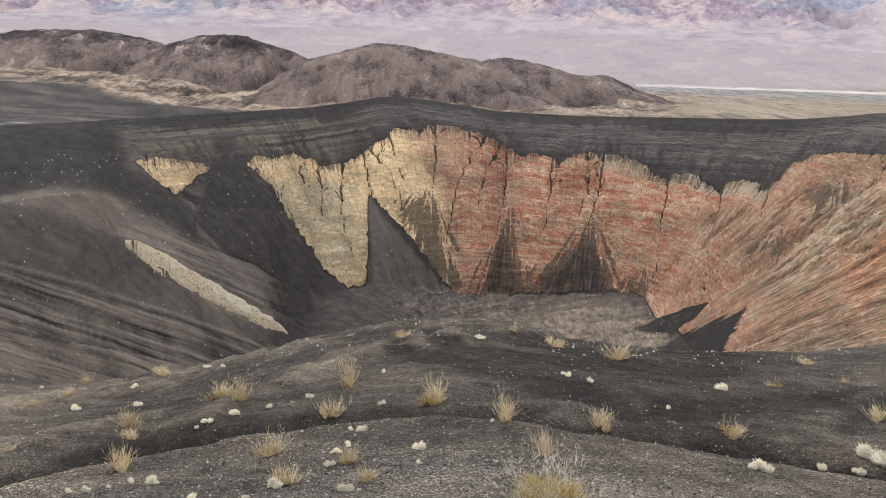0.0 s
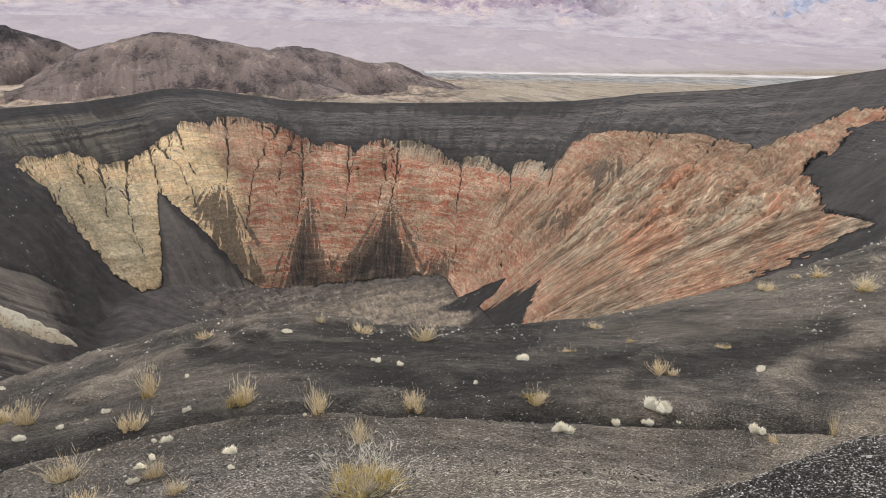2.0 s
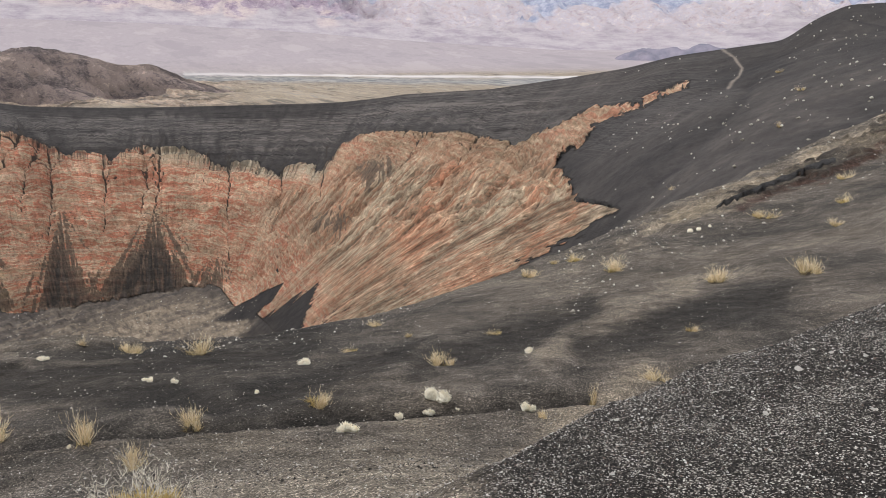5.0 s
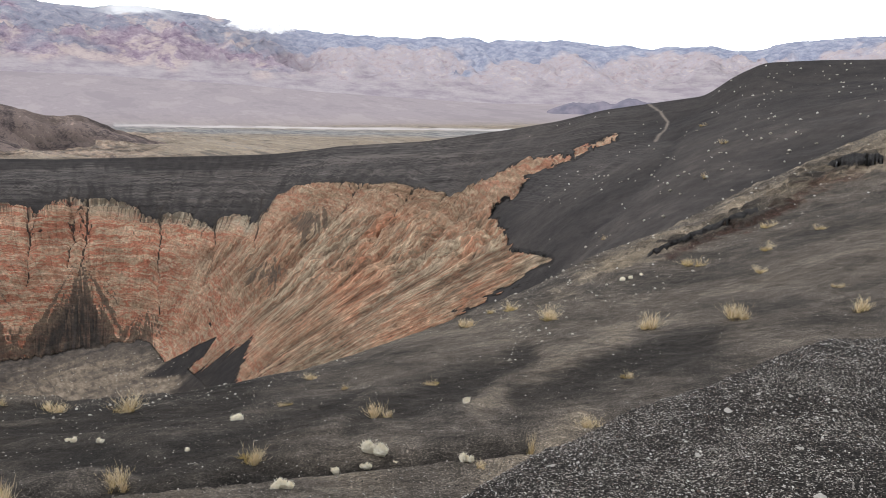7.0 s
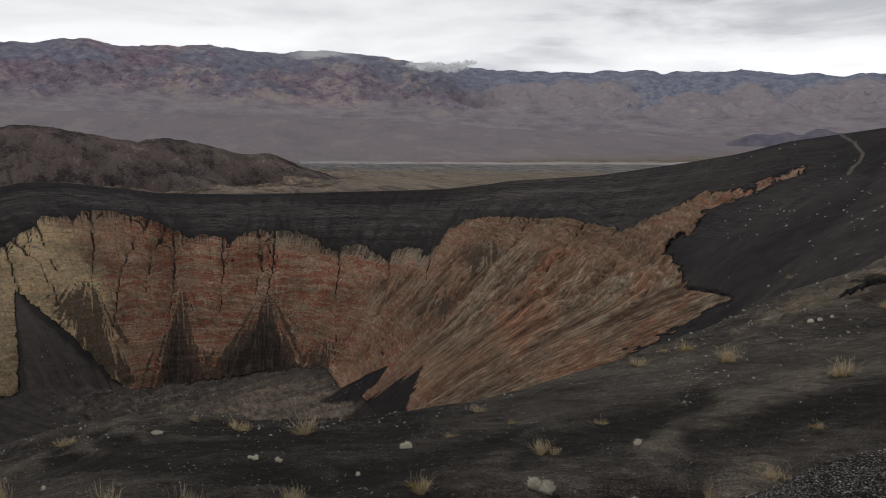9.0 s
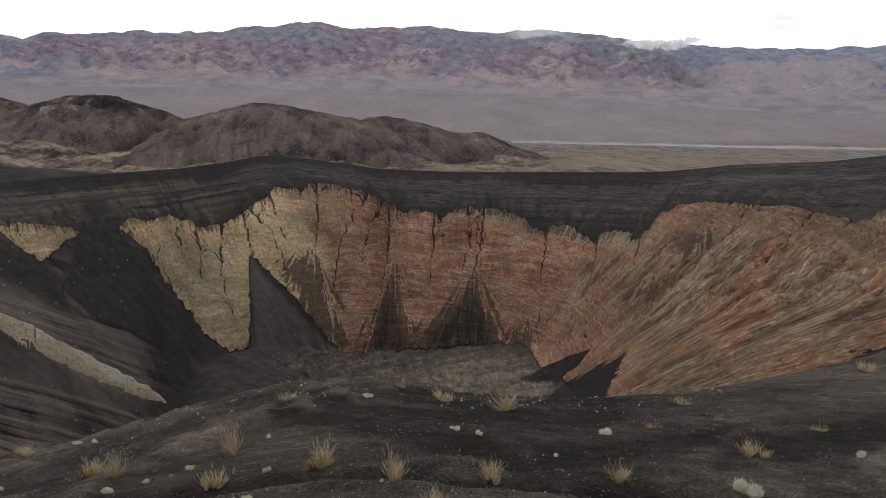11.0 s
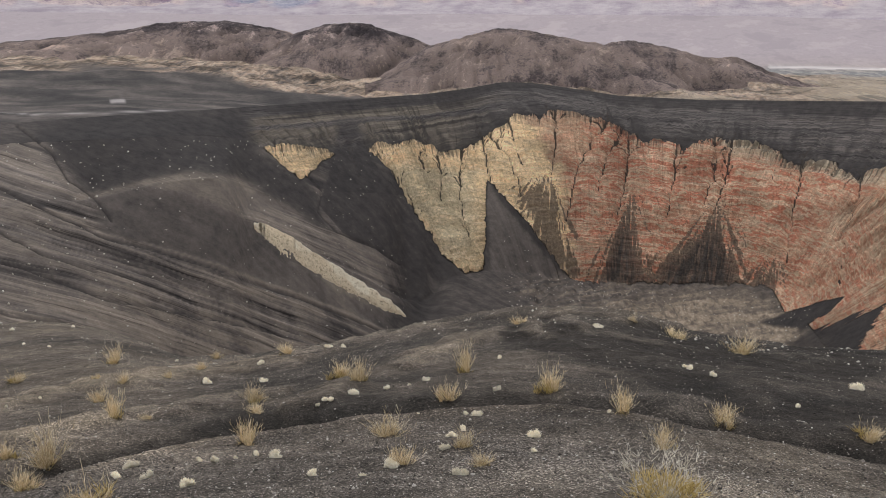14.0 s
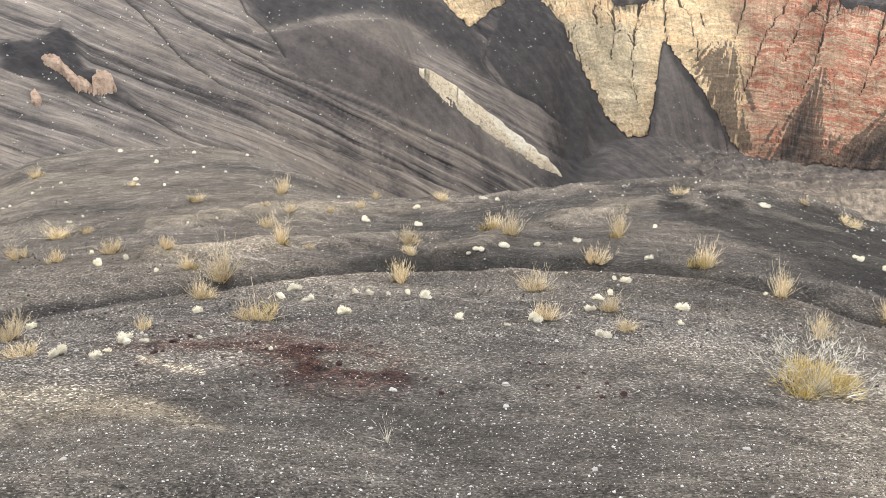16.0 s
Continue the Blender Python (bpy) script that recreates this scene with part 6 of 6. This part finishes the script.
def dead_twig():
    rng = random.Random(14)
    thing = new("dead_twig")
    v, fc = [], []
    for k in range(9):
        way = outward(rng, 50, 88)
        tip = blade(v, fc, (0, 0, 0), way, rng.uniform(0.08, 0.13), 0.0032, -0.02, rng, 4)
        blade(v, fc, tip, (way + outward(rng, 20, 80) * 0.5).normalized(), rng.uniform(0.03, 0.06), 0.002, 0, rng)
    quads_object("upright_stem", v, fc, TWIG, thing)
    v, fc = [], []
    tip = blade(v, fc, (-0.02, 0.0, 0.012), Vector((-0.93, 0.34, 0.05)), 0.14, 0.0035, 0.02, rng, 4)
    blade(v, fc, tip, Vector((-0.8, 0.6, 0.02)).normalized(), 0.1, 0.0026, 0.0, rng)
    quads_object("fallen_stem", v, fc, TWIG, thing)
    x, y, z = spot(-24.3, 4.08)
    thing.matrix_basis = pose(x, y, z - 0.005, 0, 0, 20)
    tagged(thing, "small bleached dead twig standing in grey gravel", "twig")


big_shrub()
dead_twig()

# ---- rocks ----
SCORIA = stone_material("dark_red_scoria", [(0.0, (0.025, 0.016, 0.014)), (0.6, (0.055, 0.026, 0.022)), (1.0, (0.08, 0.04, 0.033))], 0.012, 45.0)
PALE = stone_material("pale_tuff_stone", [(0.0, (0.36, 0.33, 0.29)), (1.0, (0.55, 0.52, 0.48))], 0.006, 50.0)


def rock_mesh(seed, rough):
    """A lumpy, angular stone about one metre across."""
    bm = bmesh.new()
    bmesh.ops.create_icosphere(bm, subdivisions=3, radius=0.5)
    for vert in bm.verts:
        p = vert.co.normalized()
        k = 1 + rough * noise.noise(p * 1.7 + Vector((seed * 3.1, 0, 0))) + 0.45 * rough * noise.noise(p * 4.5 + Vector((0, seed, 0)))
        vert.co = Vector((p.x * 1.0, p.y * 0.8, p.z * 0.62)) * 0.5 * k
    me = bpy.data.meshes.new("stone")
    bm.to_mesh(me)
    bm.free()
    return me


def strew(name, material, shapes, count, seed, bearings, dists, sizes, label, category, group):
    rng = random.Random(seed)
    meshes = [rock_mesh(seed + k, 0.55) for k in range(shapes)]
    for me in meshes:
        me.materials.append(material)
    for k in range(count):
        x, y, z = spot(rng.uniform(*bearings), rng.uniform(*dists))
        s = sizes[0] * (sizes[1] / sizes[0]) ** (rng.random() ** 2.2)
        ob = new(name, meshes[k % shapes])
        ob.matrix_basis = pose(x, y, z + 0.10 * s, rng.uniform(-20, 20), rng.uniform(-20, 20), rng.uniform(0, 360)) @ Matrix.Diagonal((s, s, s, 1))
        tagged(ob, label, category, group)


strew("scoria_rock", SCORIA, 4, 26, 31, (-37, -23), (5.5, 6.8), (0.018, 0.08), "dark red lumpy scoria rock on cinders", "rock", "scoria rocks")
strew("scoria_rock", SCORIA, 4, 20, 35, (-23, -3), (5.6, 7.2), (0.018, 0.07), "dark brown scoria rock in grey gravel", "rock", "scoria rocks")
strew("scoria_rock", SCORIA, 4, 26, 36, (-46, -24), (6.6, 8.2), (0.025, 0.08), "dark red lumpy scoria rock on cinders", "rock", "scoria rocks")
strew("pale_stone", PALE, 4, 26, 41, (-50, 14), (3.0, 9.0), (0.03, 0.07), "small pale angular stone on dark gravel", "stone", "pale stones")
strew("pale_stone", PALE, 4, 26, 45, (34, 64), (3.0, 7.0), (0.025, 0.06), "small pale angular stone on dark gravel", "stone", "pale stones")


def crumbs(name, places, sizes, material, label, category, squash=0.7, seed=3):
    """Many small angular bits in one mesh."""
    rng = np.random.default_rng(seed)
    shape = np.array([(1, 0, 0), (-1, 0, 0), (0, 1, 0), (0, -1, 0), (0, 0, 1), (0, 0, -1)], float)
    tri = np.array([(0, 2, 4), (2, 1, 4), (1, 3, 4), (3, 0, 4), (2, 0, 5), (1, 2, 5), (3, 1, 5), (0, 3, 5)])
    n = len(places)
    spin = rng.uniform(0, 6.283, n)
    c, s = np.cos(spin)[:, None], np.sin(spin)[:, None]
    v = shape[None] * (1 + rng.uniform(-0.35, 0.35, (n, 6, 3))) + rng.uniform(-0.3, 0.3, (n, 6, 3))
    v = np.stack([v[..., 0] * c - v[..., 1] * s, v[..., 0] * s + v[..., 1] * c, v[..., 2] * squash], -1) * (sizes[:, None, None] * 0.5) + places[:, None]
    f = (tri[None] + 6 * np.arange(n)[:, None, None]).reshape(-1, 3)
    me = bpy.data.meshes.new(name)
    me.vertices.add(n * 6); me.vertices.foreach_set("co", v.astype(np.float32).ravel())
    me.loops.add(f.size); me.loops.foreach_set("vertex_index", f.astype(np.int32).ravel())
    me.polygons.add(len(f)); me.polygons.foreach_set("loop_start", np.arange(0, f.size, 3, dtype=np.int32))
    me.update(calc_edges=True)
    me.materials.append(material)
    return tagged(new(name, me), label, category, kind="stuff")


def on_ground(bearing, dist):
    """Places on the ground for arrays of bearing and distance."""
    i = np.clip(np.round((bearing + 57.0) / COLUMN).astype(int), 0, FINE - 1)
    out = np.empty((len(bearing), 3))
    out[:, 0], out[:, 1] = dist * np.sin(np.radians(bearing)), dist * np.cos(np.radians(bearing))
    order = np.argsort(i, kind="stable")
    cut = np.searchsorted(i[order], np.arange(FINE + 1))
    for c in range(FINE):
        k = order[cut[c]:cut[c + 1]]
        if len(k):
            out[k, 2] = np.interp(dist[k], R[:, c], Z[:, c])
    return out


PALE_GRIT = stone_material("pale_and_dark_lapilli", [(0.0, (0.045, 0.04, 0.036)), (0.46, (0.09, 0.08, 0.07)), (0.52, (0.15, 0.10, 0.08)), (0.62, (0.27, 0.245, 0.22)), (0.80, (0.44, 0.41, 0.375)), (1.0, (0.74, 0.71, 0.67))], 0.002, 120.0)
DULL_GRIT = stone_material("dark_cinders", [(0.0, (0.03, 0.027, 0.025)), (0.45, (0.07, 0.062, 0.055)), (0.60, (0.16, 0.14, 0.12)), (0.85, (0.28, 0.25, 0.22)), (1.0, (0.55, 0.51, 0.46))], 0.004, 60.0)
SPECK = stone_material("pale_shrub_specks", [(0.0, (0.30, 0.27, 0.22)), (0.5, (0.48, 0.44, 0.37)), (1.0, (0.62, 0.59, 0.53))], 0.05, 3.0)


def scatter_all():
    rng = np.random.default_rng(12)
    n = 46000
    b, d = rng.uniform(-56, 66, n), 2.2 * (15 / 2.2) ** (rng.random(n) ** 0.8)
    size = 0.0050 * (3.6 ** (rng.random(n) ** 2.4)) * (0.8 + d / 13)
    p = on_ground(b, d)
    p[:, 2] += size * 0.12
    crumbs("gravel", p, size, PALE_GRIT, "loose grey and white volcanic gravel", "gravel", 0.75, 4)
    n = 36000
    b = 33 + 33 * rng.random(n) ** 0.8
    d = 2.0 + (np.interp(b, *zip(*FACE_R)) * 1.05 - 2.0) * rng.random(n) ** 0.7
    size = 0.0036 * (3.6 ** (rng.random(n) ** 2.4)) * (0.6 + d / 9)
    p = on_ground(b, d)
    p[:, 2] += size * 0.12
    crumbs("gravel", p, size, PALE_GRIT, "coarse dark and white gravel on the near bank", "gravel", 0.75, 5)
    n = 20000
    b, d = rng.uniform(-56, 64, n), 8.0 * (40 / 8.0) ** rng.random(n)
    size = 0.016 * (3.2 ** (rng.random(n) ** 2.2)) * (0.7 + d / 40)
    p = on_ground(b, d)
    p[:, 2] += size * 0.15
    crumbs("gravel", p, size, DULL_GRIT, "loose dark cinders and grey stones on the slope", "gravel", 0.8, 7)
    # pale shrubs dotted over the far ash slopes
    b1, d1 = rng.uniform(-52, -11, 900), rng.uniform(0, 1, 900)
    d1 = np.interp(b1, *zip(*LOW_R)) + d1**1.3 * (np.interp(b1, *zip(*TOP_R)) - np.interp(b1, *zip(*LOW_R)))
    b2, d2 = rng.uniform(40, 64, 420), rng.uniform(0, 1, 420)
    clump = fbm(b2 / 1.5, d2 * 8, 3, 7) > -0.1
    b2, d2 = b2[clump], d2[clump]
    d2 = np.interp(b2, *zip(*LOW_R)) + d2 * (np.interp(b2, *zip(*RIM_R)) - np.interp(b2, *zip(*LOW_R)))
    b3 = rng.uniform(-4, 17, 700)
    d3 = rng.uniform(510, 630, 700)
    bb, dd = np.concatenate([b1, b2, b3]), np.concatenate([d1, d2, d3])
    size = rng.uniform(0.3, 1.0, len(bb)) ** 1.4 * 1.3
    p = on_ground(bb, dd)
    p[:, 2] += size * 0.2
    crumbs("pale_shrubs", p, size, SPECK, "pale dry shrubs dotted over ash slopes", "shrubs", 0.8, 6)
    # stones and cushions on the nearer banks
    b4 = rng.uniform(38, 65, 900)
    d4 = np.interp(b4, *zip(*CREST_R)) * (0.5 + 0.5 * rng.random(900) ** 0.8)
    b5 = rng.uniform(-54, -12, 420)
    d5 = np.interp(b5, *zip(*CREST_R)) * (0.5 + 0.5 * rng.random(420) ** 0.6)
    b6 = rng.uniform(-12, 38, 500)
    d6 = np.interp(b6, *zip(*CREST_R)) * (0.8 + 0.2 * rng.random(500) ** 0.6)
    bb, dd = np.concatenate([b4, b5, b6]), np.concatenate([d4, d5, d6])
    size = 0.03 * (5 ** (rng.random(len(bb)) ** 3.0)) * np.where(bb > 38, 1.0 + dd / 90, 1.0)
    p = on_ground(bb, dd)
    p[:, 2] += size * 0.2
    crumbs("pale_stones", p, size, SPECK, "pale stones strewn over the dark bank", "stones", 0.8, 8)


scatter_all()


# ---- rock ledges that break through the ash ----
def at_dip(bearing, dip):
    """The first ground met at a bearing and dip from the viewpoint."""
    c = int(min(max(round((bearing + 57.0) / COLUMN), 0), FINE - 1))
    e = np.degrees(np.arctan2(Z[20:, c] - EYE, R[20:, c]))
    j = int(np.argmax(e >= dip)) + 20
    t = (dip - e[j - 21]) / max(e[j - 20] - e[j - 21], 1e-6)
    dist = R[j - 1, c] + (R[j, c] - R[j - 1, c]) * min(max(t, 0), 1)
    return Vector((dist * math.sin(math.radians(bearing)), dist * math.cos(math.radians(bearing)), dist * math.tan(math.radians(dip)) + EYE))


def ledge(name, upper, lower, thick, seed, material, label, steps=150, across=26):
    """A slab of rock lying on a slope between an upper and a lower edge."""
    ub, ue = zip(*upper)
    lb, le = zip(*lower)
    s = np.linspace(0, 1, steps)
    us, ls = np.linspace(0, 1, len(ub)), np.linspace(0, 1, len(lb))
    pts = np.zeros((across, steps, 3))
    for i, k in enumerate(s):
        jag = 0.10 * float(fbm(np.array([k * 30.0]), np.array([seed * 1.0]), 3, seed)[0])
        a = at_dip(float(np.interp(k, us, ub)), float(np.interp(k, us, ue)) + 0.4 * jag)
        c = at_dip(float(np.interp(k, ls, lb)), float(np.interp(k, ls, le)) + jag)
        for j in range(across):
            t = j / (across - 1)
            p = a.lerp(c, t)
            q = ground_height(p.x, p.y)
            rise = thick * min(1, 9 * t, 4.5 * (1 - t)) * min(1, 14 * k, 10 * (1 - k) + 0.15)
            pts[j, i] = (p.x, p.y, max(p.z, q) + rise - min(0.8, 0.7 * thick) * (t in (0.0, 1.0)))
    x, y, z = pts[..., 0], pts[..., 1], pts[..., 2]
    z = z + 0.9 * fbm(x / 3.2, y / 3.2 + z / 3, 4, seed + 1) * thick / 2.5
    lower_half = step(0.22, 0.75, np.linspace(0, 1, across)[:, None] + 0.5 * fbm(x / 9, y / 9, 4, seed + 2) + 0 * x)
    ob = new(name, grid_mesh(name, x, y, z, False, {"lower": lower_half}))
    ob.data.materials.append(material)
    return tagged(ob, label, "outcrop")


pale_net = Net("pale_yellow_tuff", 0.95, 0.1)
tuff_grit = pale_net.noise(0.55, 9, 0.75)
# the ledge's shadow side is painted in as a darker tan lower half
tuff_lit = pale_net.ramp(tuff_grit, [(0.34, (0.36, 0.29, 0.20)), (0.41, (0.78, 0.67, 0.49)), (0.52, (0.92, 0.84, 0.68)), (0.64, (0.80, 0.69, 0.52))])
tuff_shaded = pale_net.ramp(tuff_grit, [(0.36, (0.20, 0.16, 0.115)), (0.43, (0.62, 0.50, 0.34)), (0.54, (0.82, 0.69, 0.50)), (0.64, (0.52, 0.42, 0.29))])
TUFF = pale_net.finish(pale_net.mix(pale_net.mask("lower"), tuff_lit, tuff_shaded), tuff_grit, 2.2, 1.0)
pink_net = Net("pink_tuff", 0.95, 0.1)
PINK = pink_net.finish(pink_net.ramp(pink_net.noise(0.5, 6, 0.65), [(0.34, (0.24, 0.17, 0.12)), (0.5, (0.48, 0.34, 0.25)), (0.65, (0.56, 0.42, 0.32))]), pink_net.noise(0.9, 7, 0.7), 2.0, 0.9)
ledge("tuff_outcrop", [(-21.5, -10.65), (-20.2, -11.2), (-18.0, -12.65), (-15.5, -14.3), (-13.5, -15.65), (-11.2, -17.35)], [(-21.5, -11.0), (-20.4, -12.3), (-18.8, -13.5), (-16.7, -14.85), (-14.7, -15.9), (-13.0, -16.9), (-11.1, -17.5)], 2.2, 61, TUFF, "long pale yellow tuff ledge breaking through black ash")
ledge("tuff_outcrop", [(-45.7, -9.35), (-44.6, -9.7), (-43.8, -10.9), (-43.0, -11.0)], [(-45.5, -9.9), (-44.6, -10.5), (-43.9, -11.6), (-43.0, -11.8)], 2.0, 71, PINK, "broken pink tuff outcrop in dark gullied ash", 60, 18)
ledge("tuff_outcrop", [(-43.0, -11.1), (-42.5, -10.5), (-42.0, -10.5), (-41.6, -11.2)], [(-43.0, -11.9), (-42.5, -12.0), (-42.0, -11.9), (-41.5, -11.8)], 1.8, 73, PINK, "broken pink tuff outcrop in dark gullied ash", 40, 18)
ledge("tuff_outcrop", [(-46.6, -11.6), (-46.3, -11.2), (-46.0, -11.9)], [(-46.6, -12.2), (-46.3, -12.4), (-46.0, -12.2)], 1.2, 75, PINK, "small pink tuff outcrop in dark ash", 24, 12)

lava_net = Net("black_lava", 0.9, 0.15)
LAVA = lava_net.finish(lava_net.ramp(lava_net.noise(2.5, 6, 0.7), [(0.35, (0.018, 0.017, 0.017)), (0.65, (0.05, 0.045, 0.043))]), lava_net.noise(3.0, 7, 0.7), 0.5, 1.0)
ledge("lava_ledge", [(59.4, -3.62), (60.6, -3.1), (61.6, -2.95), (62.5, -3.0)], [(59.4, -3.8), (60.6, -3.62), (61.6, -3.6), (62.5, -3.65)], 0.4, 81, LAVA, "black jagged lava ledge jutting from a stony bank", 60, 14)
ledge("lava_ledge", [(48.5, -9.75), (52.0, -8.0), (55.5, -6.4)], [(48.5, -10.0), (52.0, -8.35), (55.5, -6.75)], 0.2, 83, LAVA, "thin black lava ledge along a stony bank", 80, 10)
ledge("lava_ledge", [(39.0, -9.58), (40.0, -9.62), (41.6, -9.85)], [(39.0, -9.72), (40.0, -9.85), (41.6, -10.0)], 0.5, 85, LAVA, "dark rock ledge at the foot of an ash slope", 50, 10)


# ---- a small cloud lying on the skyline ----
def cloud():
    """Wisps of cloud: billowed sheets, one behind the other, that thin out to nothing at their edges."""
    u, v = np.linspace(-1, 1, 90)[None, :], np.linspace(-1, 1, 30)[:, None]
    xs, ys, zs, thick = [], [], [], []
    for k, (shift, drop, wide, tall) in enumerate([(0, 0, 165, 34), (70, -4, 120, 30), (-80, 6, 130, 26), (130, 10, 70, 20)]):
        puff = fbm(u * 3 + k * 5, v * 1.5, 2, 300 + k, 0.5)
        xs.append(shift + wide * u + 0 * v)
        ys.append(-30 * k + 7 * puff + 34 * v)
        zs.append(drop + tall * v * (1 - 0.45 * u * u) + 7 * fbm(u * 4, v, 3, 310 + k))
        thick.append(np.clip(1.25 * (1 - np.hypot(u, v) ** 1.6) + 0.40 * fbm(u * 3 + 9 * k, v * 1.5, 4, 320 + k, 0.5), 0, 1) * step(1.0, 0.7, np.hypot(u, v)))
    x, y, z, t = (np.concatenate(q) for q in (xs, ys, zs, thick))
    pieces = [(slice(30 * k, 30 * k + 30), slice(None)) for k in range(4)]
    ob = new("cloud", grid_mesh("cloud", x, y, z, False, {"thick": t}, pieces))
    net = Net("white_cloud", 1.0, 0.0)
    net.put(net.bsdf.inputs["Alpha"], net.calc("MULTIPLY", net.mask("thick"), net.ramp(net.noise(0.03, 6, 0.65), [(0.2, 0.75), (0.6, 1.0)])))
    ob.data.materials.append(net.finish(net.ramp(net.noise(0.02, 4), [(0.3, (0.84, 0.85, 0.87)), (0.7, (0.95, 0.95, 0.95))])))
    a, d = math.radians(22.6), 4150
    ob.matrix_basis = pose(d * math.sin(a), d * math.cos(a), EYE + d * math.tan(math.radians(5.45)), 0, 0, -22.6)
    tagged(ob, "small white cloud lying on the mountain skyline", "cloud", kind="structure")


cloud()
